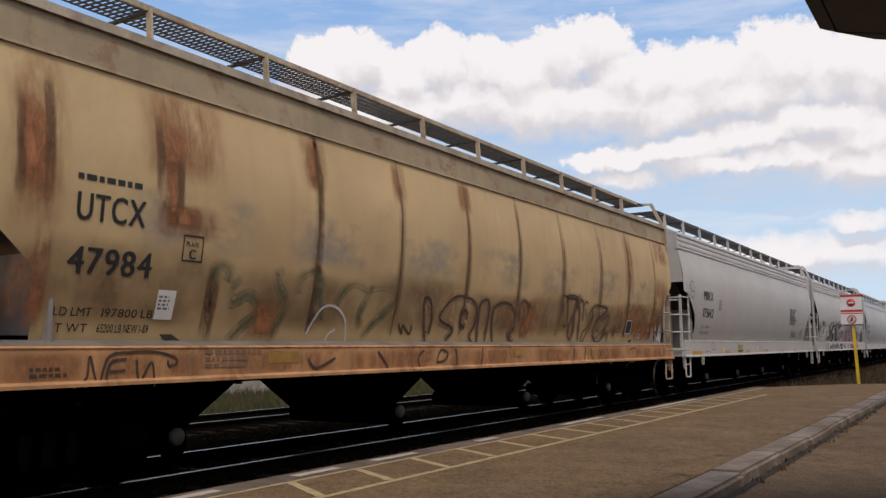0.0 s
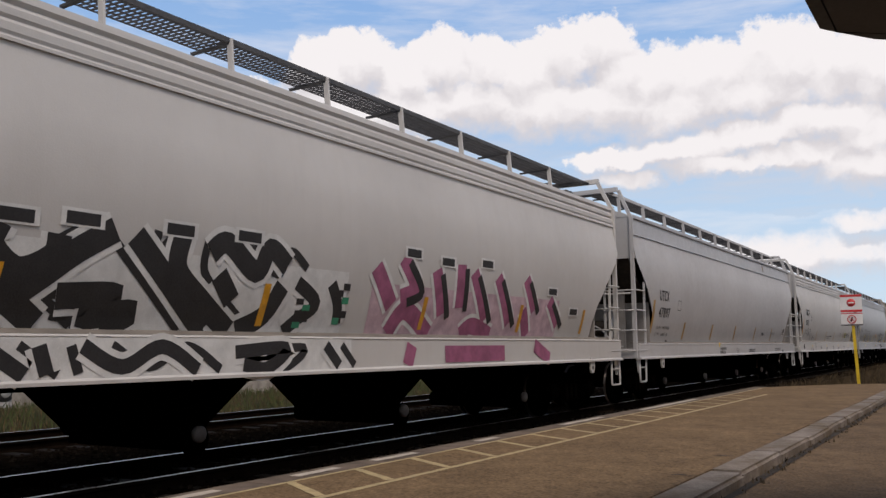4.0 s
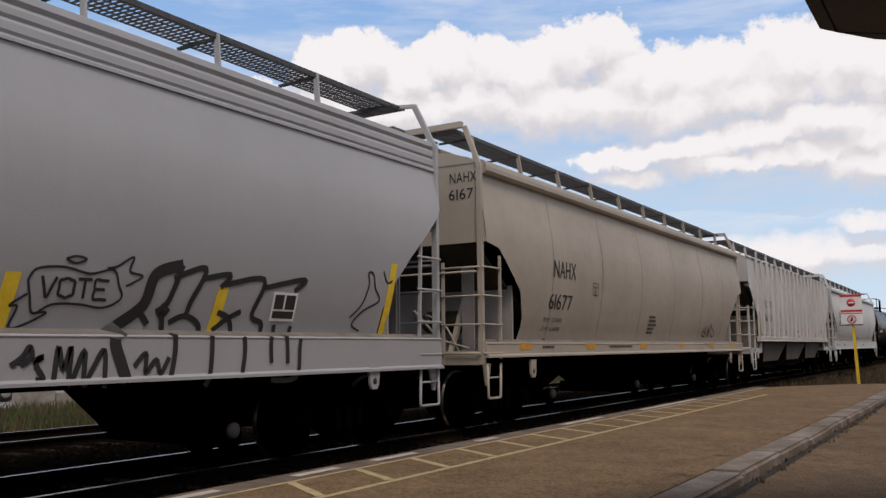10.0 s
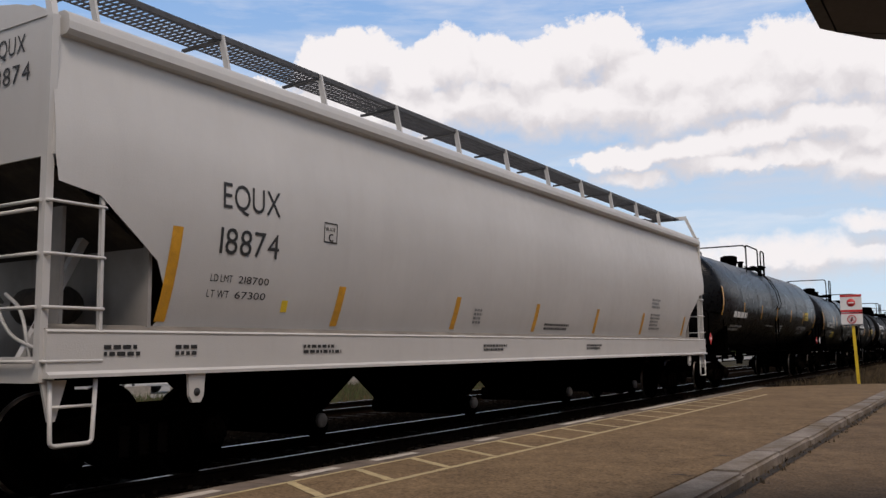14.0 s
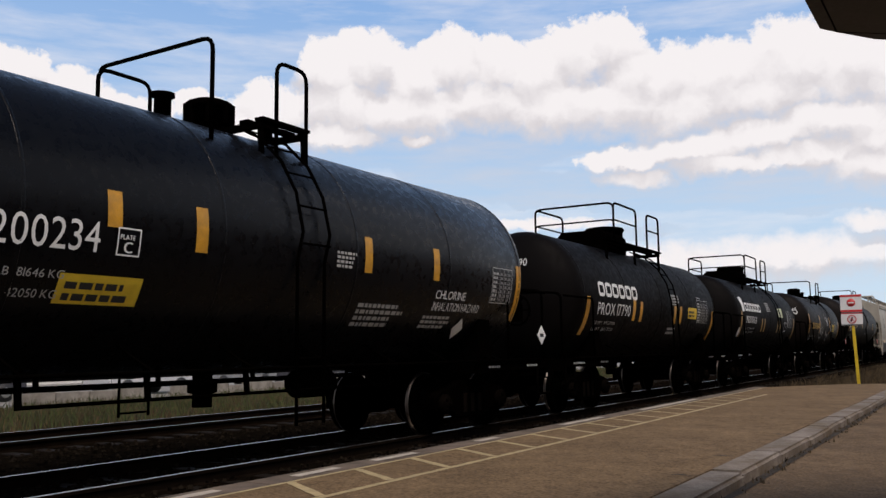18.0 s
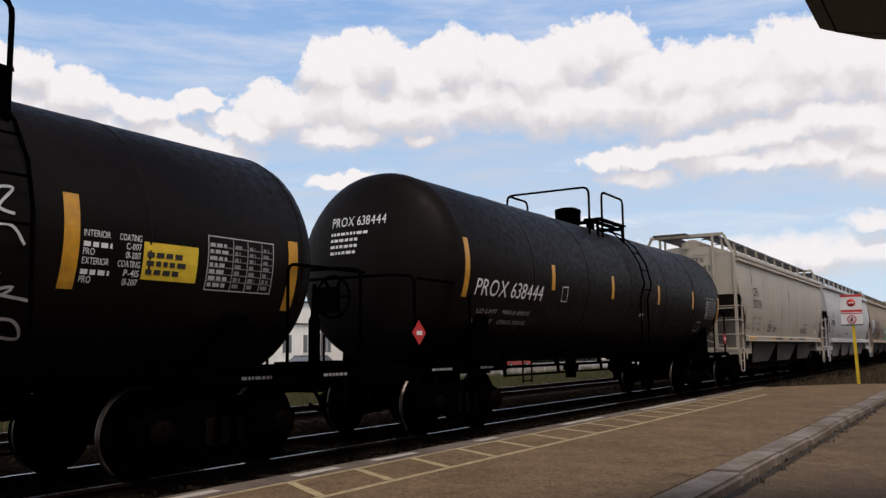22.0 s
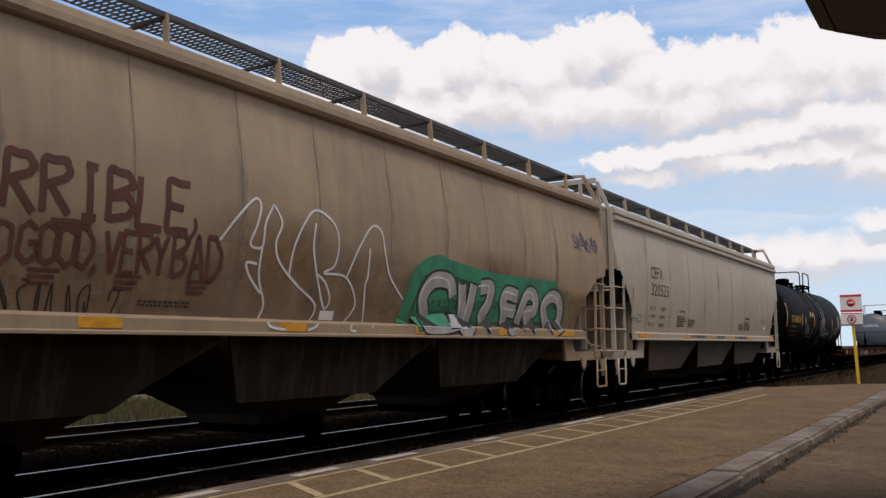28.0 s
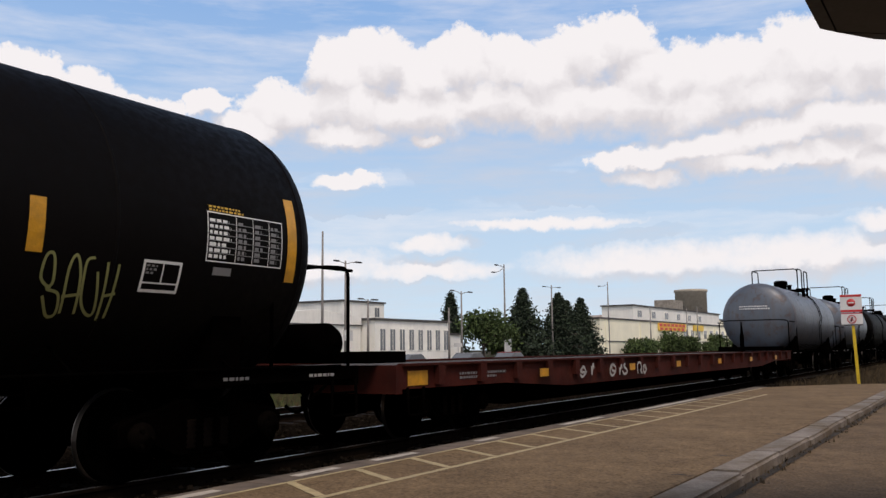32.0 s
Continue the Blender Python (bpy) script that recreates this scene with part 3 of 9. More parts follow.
bm = bmesh.new()
prism(bm, [(-36, -60), (-18, -60), (-18, 330), (-36, 330)], -0.43, -0.35, "z")
solid("road", bm, ROADM, "pale asphalt yard and road beyond the tracks", "road", kind="structure")
low = thing("low_wall", "low broken concrete block wall beside the grass", "wall", kind="structure")
rnd = random.Random(21)
for k in range(60):
    y = -10 + k * 1.25
    if rnd.random() < 0.82:
        part("block", made(box, -17.6 + rnd.uniform(-0.1, 0.1), -17.1, y, y + 1.2, -0.42, -0.42 + rnd.uniform(0.38, 0.62)), CONCRETE, low)


def window(parent, x, y, z, w, h, bars_=1):
    wn_ = part("window", made(box, x - 0.02, x + 0.05, y - w / 2 - 0.08, y + w / 2 + 0.08, z - 0.08, z + h + 0.08), WHITEW, parent)
    part("pane", made(box, x + 0.052, x + 0.06, y - w / 2, y + w / 2, z, z + h), GLASSD, wn_)
    for k in range(bars_):
        part("glazing_bar", made(box, x + 0.061, x + 0.075, y - w / 2 + w * (k + 1) / (bars_ + 1) - 0.03, y - w / 2 + w * (k + 1) / (bars_ + 1) + 0.03, z, z + h), WHITEW, wn_)


def block_building(name, label, x0, x1, y0, y1, z1, wall, roof=0.25):
    b = thing(name, label, "building", (0, 0, 0))
    part("wall", made(box, x0, x1, y0, y1, -0.45, z1), wall, b)
    part("roof", made(box, x0 - 0.2, x1 + 0.15, y0 - 0.2, y1 + 0.15, z1, z1 + roof), ROOFD, b)
    return b


b = block_building("low_building", "long white single-storey building with tall windows", -52, -40, 66.0, 79.4, 4.1, WHITEW, 0.22)
for k in range(8):
    window(b, -40, 67.2 + k * 1.62, 1.3, 0.8, 2.0)
b = block_building("low_building", "white gabled hall with a shallow roof", -56, -41.5, 52, 65.8, 3.6, WHITEW, 0.1)
bm = bmesh.new()
prism(bm, [(52, 3.7), (65.8, 3.7), (65.8, 4.4), (59.5, 4.95), (52, 4.3)], -56, -41.4)
part("gable", bm, WHITEW, b)
for k in range(4):
    window(b, -41.5, 53.0 + k * 2.6, 1.2, 1.1, 1.5)
b = block_building("upper_building", "pale stepped roof block behind the white building", -60, -52.5, 77, 85, 6.8, WHITEW, 0.2)
window(b, -52.5, 83.5, 5.2, 0.9, 1.1)
b = block_building("low_building", "small white annex beside the lamp post", -50, -42, 79.6, 85.0, 2.9, WHITEW, 0.2)
window(b, -42, 82, 1.0, 1.4, 1.2)
b = block_building("factory", "cream factory building with a dark cornice", -46, -40, 122, 201, 5.6, CREAM, 0.25)
for k in range(5):
    part("pilaster", made(box, -40.0, -39.85, 124 + k * 15.5, 124.5 + k * 15.5, -0.4, 5.5), CREAM, b)
part("band", made(box, -40, -39.9, 122, 201, 2.2, 2.35), ROOFD, b)
for k in range(7):
    window(b, -40, 165 + k * 4.6, 2.9, 1.8, 1.6)
SIGNR = plain("red_shop_lettering", (0.62, 0.06, 0.04), 0.5)
SIGNY = plain("yellow_shop_board", (0.85, 0.55, 0.05), 0.5)
part("sign_board", made(box, -39.9, -39.75, 148.6, 165, 4.2, 5.55), SIGNY, b, "yellow sign board with red shapes")
bm = bmesh.new()
for k in range(7):
    box(bm, -39.74, -39.7, 149.0 + k * 2.25, 150.6 + k * 2.25, 4.95, 5.45)
for k in range(6):
    box(bm, -39.74, -39.7, 149.4 + k * 2.5, 151.0 + k * 2.5, 4.3, 4.75)
part("sign_shapes", bm, SIGNR, b)
part("sign_board", made(box, -39.9, -39.75, 170, 177, 4.4, 5.5), SIGNY, b, "red and yellow sign board")
part("upper_storey", made(box, -52, -46, 153.5, 214, -0.4, 8.9), WHITEW, b)
part("upper_roof", made(box, -52.2, -45.8, 153.2, 214.3, 8.9, 9.15), ROOFD, b)
for k in range(6):
    window(b, -46, 157 + k * 8, 6.9, 2.2, 1.2)
part("roof_plant", made(box, -51, -47, 181, 188, 9.1, 11.2), CONCRETE, b)
bm = bmesh.new()
lathe(bm, [(3.6, 8.9), (3.6, 13.9), (3.8, 14.0), (3.8, 14.6), (0.01, 14.7)], 24, at=(-50, 205, 0))
part("water_tower", bm, surface("grey_brown_tower", (0.44, 0.38, 0.30), 0.85, var=0.12), b)
b = block_building("shed", "long low cream shed far along the tracks", -75, -60, 255, 420, 9.2, CREAM, 0.4)


RUSTROOF = surface("red_brown_roof", (0.22, 0.075, 0.05), 0.85, var=0.15)
hall = thing("arched_hall", "pale hall with an arched roof front and double doors", "building")
bm = bmesh.new()
arch = [(33.2, -0.45), (33.2, 2.75)] + [(36.4 - 3.2 * math.cos(k * math.pi / 12), 2.75 + 1.65 * math.sin(k * math.pi / 12)) for k in range(1, 12)] + [(39.6, 2.75), (39.6, -0.45)]
prism(bm, arch, -52, -40)
part("wall", bm, surface("pale_green_grey_render", (0.50, 0.52, 0.48), 0.85, var=0.08), hall)
bm = bmesh.new()
pipe(bm, [(-39.95, 36.4 - 3.25 * math.cos(k * math.pi / 16), 2.75 + 1.7 * math.sin(k * math.pi / 16)) for k in range(17)], 0.09, 6)
part("arch_trim", bm, ROOFD, hall)
part("eave", made(box, -40.0, -39.8, 33.0, 39.8, 2.66, 2.76), ROOFD, hall)
for k in range(4):
    door = part("door", made(box, -40.0, -39.93, 34.0 + k * 1.35, 35.2 + k * 1.35, -0.4, 2.4), WHITEW, hall)
    part("door_panel", made(box, -39.929, -39.92, 34.2 + k * 1.35, 35.0 + k * 1.35, 0.9, 2.1), GLASSD if k == 0 else CREAM, door)
shed = thing("red_roofed_shed", "low shed with a red-brown pitched roof", "building")
part("wall", made(box, -41, -37, 28.0, 32.9, -0.45, 1.75), WHITEW, shed)
bm = bmesh.new()
prism(bm, [(-41.3, 1.75), (-36.7, 1.75), (-38.2, 2.75), (-40.0, 2.75)], 27.7, 33.1, "y")
part("roof", bm, RUSTROOF, shed)
b = block_building("low_building", "pale flat-roofed building behind the shed", -66, -52, 33, 52, 4.3, WHITEW, 0.2)
b = block_building("low_building", "white flat-roofed building with a dark eave", -58, -42, 14, 26.5, 3.9, WHITEW, 0.22)
for k in range(4):
    window(b, -42, 15.5 + k * 3.0, 1.2, 1.4, 1.4)


def lamp_post(x, y, h, arms, base=-0.4):
    lp = thing("lamp_post", "tall grey street lamp post with slim arms", "lamp post", (x, y, base), "street lamps")
    part("pole", made(lathe, [(0.13, 0), (0.11, h * 0.5), (0.075, h)], 10), POLE, lp)
    for dy, dz in arms:
        bm = bmesh.new()
        pipe(bm, [(0, 0, h - 0.3), (0, dy * 0.5, h + dz * 0.7 - 0.1), (0, dy, h + dz)], 0.035, 6)
        arm = part("arm", bm, POLE, lp)
        part("lamp_head", made(box, -0.12, 0.12, dy - 0.1, dy + math.copysign(0.7, dy), h + dz - 0.06, h + dz + 0.06), GRATE, arm)


for x, y, h, arms in ((-40, 58.4, 12.0, ()), (-40, 61.6, 9.7, ((1.6, 0.0), (-0.9, -0.1))), (-39, 63.6, 6.3, ((0.7, 0), (-0.7, 0))), (-40, 81.9, 8.0, ((1.6, 0), (-1.5, 0))), (-40, 92.0, 11.7, ((-1.5, -0.2), (-2.3, -1.1))),
                      (-40, 105.3, 10.0, ((2.0, -0.2), (-1.8, -0.3))), (-40, 125.6, 11.6, ((-3.0, -0.8),)), (-39, 142, 8.5, ((-2.2, -0.2),)), (-39, 170, 9.5, ((3, -0.2),)), (-39, 77.6, 6.0, ()), (-39, 163, 9.0, ((-1, 0.1),))):
    lamp_post(x, y, h, arms)
BOXW = plain("pale_notice", (0.6, 0.58, 0.55), 0.6)
for y, z, w, h in ((61.6, 2.2, 1.2, 0.9), (92.0, 0.9, 1.7, 1.6), (80.6, 1.6, 1.5, 0.4)):
    bm = bmesh.new()
    box(bm, -39.75, -39.65, y - w / 2, y + w / 2, z, z + h)
    box(bm, -39.72, -39.68, y - 0.05, y + 0.05, -0.4, z)
    solid("notice_board", bm, BOXW, "pale notice board on a post", "sign", "notice boards")

def parked_car(x, y, paint, label):
    """A parked saloon, side-on to the tracks."""
    c = thing("parked_car", label, "car", (x, y, -0.35), "parked cars")
    bm = bmesh.new()
    prism(bm, [(-2.1, 0.35), (-2.15, 0.7), (-1.9, 0.88), (-1.1, 0.95), (1.35, 0.98), (2.05, 0.9), (2.15, 0.6), (2.1, 0.32)], -0.85, 0.85)
    bmesh.ops.bevel(bm, geom=bm.edges[:], offset=0.06, segments=2, affect="EDGES")
    part("body", bm, paint, c)
    bm = bmesh.new()
    prism(bm, [(-1.15, 0.93), (-0.45, 1.38), (0.75, 1.40), (1.4, 0.97)], -0.74, 0.74)
    bmesh.ops.bevel(bm, geom=bm.edges[:], offset=0.05, segments=2, affect="EDGES")
    part("cabin", bm, GLASSD, c)
    bm = bmesh.new()
    box(bm, -0.68, 0.68, -0.42, 0.72, 1.385, 1.43)
    part("roof", bm, paint, c)
    for yy in (-1.35, 1.3):
        for s in (1, -1):
            w = part("wheel", made(lathe, [(0.001, -0.1), (0.32, -0.1), (0.32, 0.1), (0.001, 0.1)], 18, "x", (s * 0.78, yy, 0.32)), BLACK, c)
            part("rim", made(lathe, [(0.18, 0), (0.18, 0.02), (0.001, 0.03)], 14, "x", (s * 0.78 + (0.1 if s > 0 else -0.13), yy, 0.32)), PALE, w)


for x, y, k in ((-21, 24, 0), (-21.5, 29.5, 1), (-22, 35.5, 2), (-21, 43, 0), (-22, 52, 1), (-23, 60, 3), (-22, 17, 2), (-21, 10.5, 1)):
    parked_car(x, y, (surface("white_car_body", (0.6, 0.6, 0.6), 0.3, var=0.03), surface("silver_car_body", (0.35, 0.36, 0.37), 0.3, 0.4, var=0.03), surface("dark_car_body", (0.05, 0.05, 0.06), 0.3, var=0.05), surface("red_car_body", (0.3, 0.04, 0.03), 0.3, var=0.05))[k],
               ("white parked car in the yard", "silver parked car in the yard", "dark parked car in the yard", "red parked car in the yard")[k])

LEAFD = surface("dark_conifer_needles", (0.022, 0.036, 0.016), 0.9, var=0.4, scale=3, island=0.4)
LEAFG = surface("green_broad_leaves", (0.055, 0.085, 0.02), 0.85, var=0.35, scale=3, island=0.45)
BARK = surface("brown_bark", (0.08, 0.06, 0.045), 0.95, var=0.3, scale=6)
WEED = surface("weed_leaves", (0.055, 0.068, 0.016), 0.9, var=0.3, scale=3, island=0.5)
STRAW = surface("dry_straw", (0.085, 0.056, 0.022), 0.9, var=0.3, scale=3, island=0.4)


def leaf_mesh(name, spots, material, size, droop=0.0, seed=0):
    """A crown of many small pointed clumps round the given spots."""
    r = random.Random(seed)
    co, fa = [], []
    for x, y, z, s in spots:
        for k in range(5):
            d = Vector((r.gauss(0, 1), r.gauss(0, 1), r.gauss(0, 0.7) - droop)).normalized()
            sd = d.cross(Vector((r.gauss(0, 1), r.gauss(0, 1), r.gauss(0, 1)))).normalized()
            c = Vector((x, y, z)) + Vector((r.gauss(0, 1), r.gauss(0, 1), r.gauss(0, 0.6))) * s * 0.5
            L = size * s * r.uniform(0.6, 1.3)
            i = len(co)
            co += [c, c + d * L * 0.5 + sd * L * 0.28, c + d * L, c + d * L * 0.5 - sd * L * 0.28]
            fa.append((i, i + 1, i + 2, i + 3))
    me = bpy.data.meshes.new(name)
    me.from_pydata([tuple(c) for c in co], [], fa)
    me.materials.append(material)
    return me


def conifer(x, y, h, w, seed):
    t = thing("conifer_tree", "tall dark green conifer with an uneven outline", "tree", (x, y, -0.42), "conifers")
    part("trunk", made(lathe, [(0.22, 0), (0.16, h * 0.4), (0.03, h * 0.97)], 8), BARK, t)
    r = random.Random(seed)
    spots, n = [], 1700
    bm = bmesh.new()
    for k in range(n):
        f = r.random() ** 0.75
        z = h * (0.06 + 0.93 * f)
        lobe = 0.75 + 0.3 * math.sin(z * 2.3 + seed) * math.cos(3 * (k % 7))
        rad = 1.45 * w * (1 - f) ** 0.9 * lobe * r.uniform(0.25, 1.1) + 0.03
        a = r.uniform(0, math.tau)
        spots.append((rad * math.cos(a), rad * math.sin(a), z - rad * 0.15, 0.30 + 0.5 * (1 - f)))
        if k % 12 == 0:
            pipe(bm, [(0, 0, z + 0.1), (rad * math.cos(a), rad * math.sin(a), z - rad * 0.15)], 0.03, 4)
    part("limbs", bm, BARK, t)
    ob = new("crown", leaf_mesh("crown", spots, LEAFD, 0.85, 0.5, seed))
    ob.parent = t


def broad_tree(x, y, h, w, seed, material=None, name="leafy_tree", label="rounded green leafy tree"):
    t = thing(name, label, "tree", (x, y, -0.42), "leafy trees")
    part("trunk", made(lathe, [(0.2, 0), (0.15, h * 0.3), (0.06, h * 0.7)], 8), BARK, t)
    r = random.Random(seed)
    spots = []
    bm = bmesh.new()
    lobes = [(r.uniform(-0.5, 0.5) * w, r.uniform(-0.6, 0.6) * w, h * r.uniform(0.4, 0.8), w * r.uniform(0.4, 0.6)) for k in range(9)]
    for cx, cy, cz, cr in lobes:
        pipe(bm, [(0, 0, h * 0.28), (cx * 0.5, cy * 0.5, (h * 0.28 + cz) / 2), (cx, cy, cz)], 0.05, 5)
        for k in range(85):
            v = Vector((r.gauss(0, 1), r.gauss(0, 1), r.gauss(0, 1))).normalized() * cr * r.uniform(0.55, 1.05)
            spots.append((cx + v.x, cy + v.y, cz + v.z * 0.85, 0.6))
    part("limbs", bm, BARK, t)
    ob = new("crown", leaf_mesh("crown", spots, material or LEAFG, 0.7 * max(1.0, w / 3.5), 0.1, seed))
    ob.parent = t


conifer(-41, 98.8, 9.3, 3.4, 1)
conifer(-41, 109.5, 9.2, 3.6, 2)
conifer(-41.5, 113.4, 8.4, 3.2, 5)
conifer(-41, 117.3, 8.9, 2.9, 3)
conifer(-50, 96.2, 9.0, 1.7, 4)
bm = bmesh.new()
lathe(bm, [(6.8, 0), (6.8, 7.9), (5.5, 8.6), (0.01, 8.9)], 28)
solid("storage_drum", bm, surface("pinkish_grey_drum", (0.36, 0.31, 0.28), 0.85, var=0.12), "low round pinkish-grey storage tank behind the trees", "storage tank", at=(-60, 179, -0.42))
for k, (y, h) in enumerate(((318, 14), (345, 16.5), (372, 15), (398, 16))):
    broad_tree(-62, y, h, 10, 60 + k, LEAFD, label="dark leafy tree far along the tracks")
broad_tree(-41, 88.5, 6.9, 3.0, 6)
broad_tree(-41, 93.2, 5.2, 2.4, 7)
broad_tree(-60, 84.6, 8.0, 1.8, 8)
broad_tree(-38.5, 152, 4.2, 3.6, 9)
broad_tree(-38.5, 135.5, 2.8, 2.8, 10)
broad_tree(-38.5, 183, 3.6, 4.6, 12)
broad_tree(-60, 205, 11, 6, 13)
for k, (y, h) in enumerate(((131, 1.9), (158, 3.6), (174, 2.2), (198, 2.0))):
    broad_tree(-37.5, y, h, 2.4, 40 + k, name="bush", label="low green bush by the factory wall")


grass("weeds", "green and brown weeds behind the second track", lambda r: (r.uniform(-17, -8.6), -2 + 72 * r.random(), -0.42), 9000, WEED, 0.34, 1)
grass("dry_grass", "dry straw-coloured grass behind the second track", lambda r: (r.uniform(-17, -8.2), -2 + 72 * r.random(), -0.42), 8000, STRAW, 0.30, 2)
grass("edge_grass", "dry grass tufts between the platform and the rail", lambda r: (r.uniform(1.75, 2.05), 1 + 30 * r.random() ** 2, -0.24), 500, STRAW, 0.22, 3)
grass("far_grass", "dark dry grass past the platform's end", lambda r: (r.uniform(1.6, 9), 31.5 + 60 * r.random(), -0.42), 5000, surface("brown_grass", (0.085, 0.058, 0.027), 0.9, var=0.3, scale=3, island=0.5), 0.4, 4)

# ------------------------------------------------------------------ sky with cumulus clouds, far behind all
TOWERS = [(39.0, 18.1, 2.4, 2.2), (36.6, 18.6, 2.8, 2.2), (33.4, 17.6, 2.8, 2.0), (30.9, 18.7, 2.6, 2.2), (28.0, 18.4, 2.4, 2.0), (25.2, 17.8, 2.8, 2.2), (22.9, 18.9, 2.2, 2.3), (20.4, 19.3, 2.5, 2.1), (19.1, 17.4, 2.4, 2.0), (16.0, 16.8, 3.2, 2.4), (12.9, 16.7, 3.6, 2.3), (9.2, 17.3, 3.6, 2.5), (6.3, 16.4, 3.2, 2.3), (3.7, 15.8, 3.2, 2.4)]
BANKS = [(57.7, 13.2, 5.2, 3.0), (53.6, 12.5, 4.8, 2.1), (50.3, 13.1, 3.6, 1.6), (47.5, 12.6, 3.6, 1.0), (57.0, 10.6, 6.0, 1.2), (38.5, 15.8, 3.6, 2.1), (33.9, 15.6, 4.4, 1.9), (29.0, 16.1, 4.4, 1.8), (24.9, 15.8, 4.4, 2.1), (20.4, 15.7, 4.0, 2.1), (16.8, 15.3, 4.8, 2.0), (11.6, 15.5, 5.6, 1.7), (43.0, 15.5, 2.7, 1.7), (47.8, 15.6, 1.7, 0.8), (44.7, 14.3, 2.4, 1.0), (51.4, 15.1, 2.4, 1.0), (55.3, 15.6, 2.8, 1.6), (58.5, 16.7, 2.4, 1.4)]
SHREDS = [(33.4, 13.6, 1.3, 0.5), (38.8, 14.0, 3.4, 1.0), (19.8, 12.0, 3.2, 0.8), (15.2, 12.4, 4.4, 1.0), (11.1, 13.0, 4.8, 1.1), (6.8, 13.5, 4.8, 1.4), (19.1, 10.8, 2.3, 0.6), (13.2, 11.4, 4.0, 0.7), (8.5, 11.6, 4.8, 1.0), (5.0, 10.8, 3.2, 1.4), (4.3, 12.5, 3.2, 1.6)]
STREAKS = [(5.2, 7.4, 1.9, 0.7), (33.3, 6.9, 2.5, 0.5), (18.3, 5.5, 7.6, 1.1), (9.8, 5.5, 8.0, 1.2), (33.3, 5.2, 4.6, 0.6), (38.5, 11.1, 2.4, 0.6), (25.8, 8.2, 6.0, 0.4), (43.9, 5.5, 8.0, 1.2), (52.4, 6.8, 5.6, 1.2)]
bm = bmesh.new()
uv = bm.loops.layers.uv.new("uv")
grid = [[(az, el) for az in range(-120, 241, 3)] for el in range(-1, 41)]
vs = [[bm.verts.new((-math.sin(radians(az)) * math.cos(radians(el)) * 2400, math.cos(radians(az)) * math.cos(radians(el)) * 2400, math.sin(radians(el)) * 2400)) for az, el in row] for row in grid]
for i in range(len(grid) - 1):
    for k in range(len(grid[0]) - 1):
        f = bm.faces.new((vs[i][k], vs[i + 1][k], vs[i + 1][k + 1], vs[i][k + 1]))
        f.smooth = True
        for loop, (a, b) in zip(f.loops, ((i, k), (i + 1, k), (i + 1, k + 1), (i, k + 1))):
            loop[uv].uv = grid[a][b]
m, n, l = nodes_of("cumulus_sky")
n.remove(n["Principled BSDF"])
tc = n.new("ShaderNodeTexCoord").outputs["UV"]


def vmath(op, a, b):
    x = n.new("ShaderNodeVectorMath")
    x.operation = op
    for sock, v in ((x.inputs[0], a), (x.inputs[1], b)):
        if isinstance(v, tuple):
            sock.default_value = v
        else:
            l.new(v, sock)
    return x


def fmath(op, a, b=0.0, c=None):
    x = n.new("ShaderNodeMath")
    x.operation = op
    for sock, v in zip(x.inputs, (a, b, c)):
        if v is None:
            continue
        if isinstance(v, (int, float)):
            sock.default_value = v
        else:
            l.new(v, sock)
    return x.outputs[0]


def fnoise(scale, detail, rough, vec):
    t = n.new("ShaderNodeTexNoise")
    t.inputs["Scale"].default_value, t.inputs["Detail"].default_value, t.inputs["Roughness"].default_value = scale, detail, rough
    l.new(vec, t.inputs["Vector"])
    return t.outputs


def span(value, lo, hi, out_lo=0.0, out_hi=1.0, smooth=False):
    x = n.new("ShaderNodeMapRange")
    x.interpolation_type = "SMOOTHSTEP" if smooth else "LINEAR"
    for sock, v in zip(x.inputs, (value, lo, hi, out_lo, out_hi)):
        if isinstance(v, (int, float)):
            sock.default_value = v
        else:
            l.new(v, sock)
    return x.outputs[0]


def density(pos):
    d = None
    for az, el, ra, re in TOWERS + BANKS + SHREDS + STREAKS:
        q = vmath("MULTIPLY", vmath("SUBTRACT", pos, (az, el, 0)).outputs[0], (1 / ra, 1 / re, 0)).outputs[0]
        v = fmath("SUBTRACT", 1.0, vmath("DOT_PRODUCT", q, q).outputs["Value"])
        d = v if d is None else fmath("SMOOTH_MAX", d, v, 0.2)
    return d


warp = vmath("SUBTRACT", fnoise(0.5, 5, 0.55, tc)[1], (0.5, 0.5, 0.5)).outputs[0]
pos = vmath("ADD", tc, vmath("MULTIPLY", warp, (2.6, 1.9, 0)).outputs[0]).outputs[0]
height = n.new("ShaderNodeSeparateXYZ")
l.new(tc, height.inputs[0])
# scattered clouds all round, outside the stretch that the bank fills
beyond = fmath("MAXIMUM", span(height.outputs[0], 64.0, 74.0), span(height.outputs[0], -2.0, -12.0))
field = fmath("SUBTRACT", fmath("MULTIPLY", fmath("SUBTRACT", fnoise(0.09, 4, 0.5, tc)[0], 0.47), 9.0), fmath("MULTIPLY", fmath("SUBTRACT", 1.0, beyond), 6.0))
here, above = fmath("MAXIMUM", density(pos), field), density(vmath("ADD", pos, (0.0, 1.1, 0)).outputs[0])
under = span(fmath("SUBTRACT", above, here), -0.5, 0.7)
curd = fmath("MULTIPLY", fmath("SUBTRACT", fnoise(1.1, 7, 0.62, tc)[0], 0.5), 1.5)
soft = fmath("ADD", span(under, 0.2, 0.8, 0.24, 0.95), span(height.outputs[1], 12.0, 7.0, 0.0, 0.75))
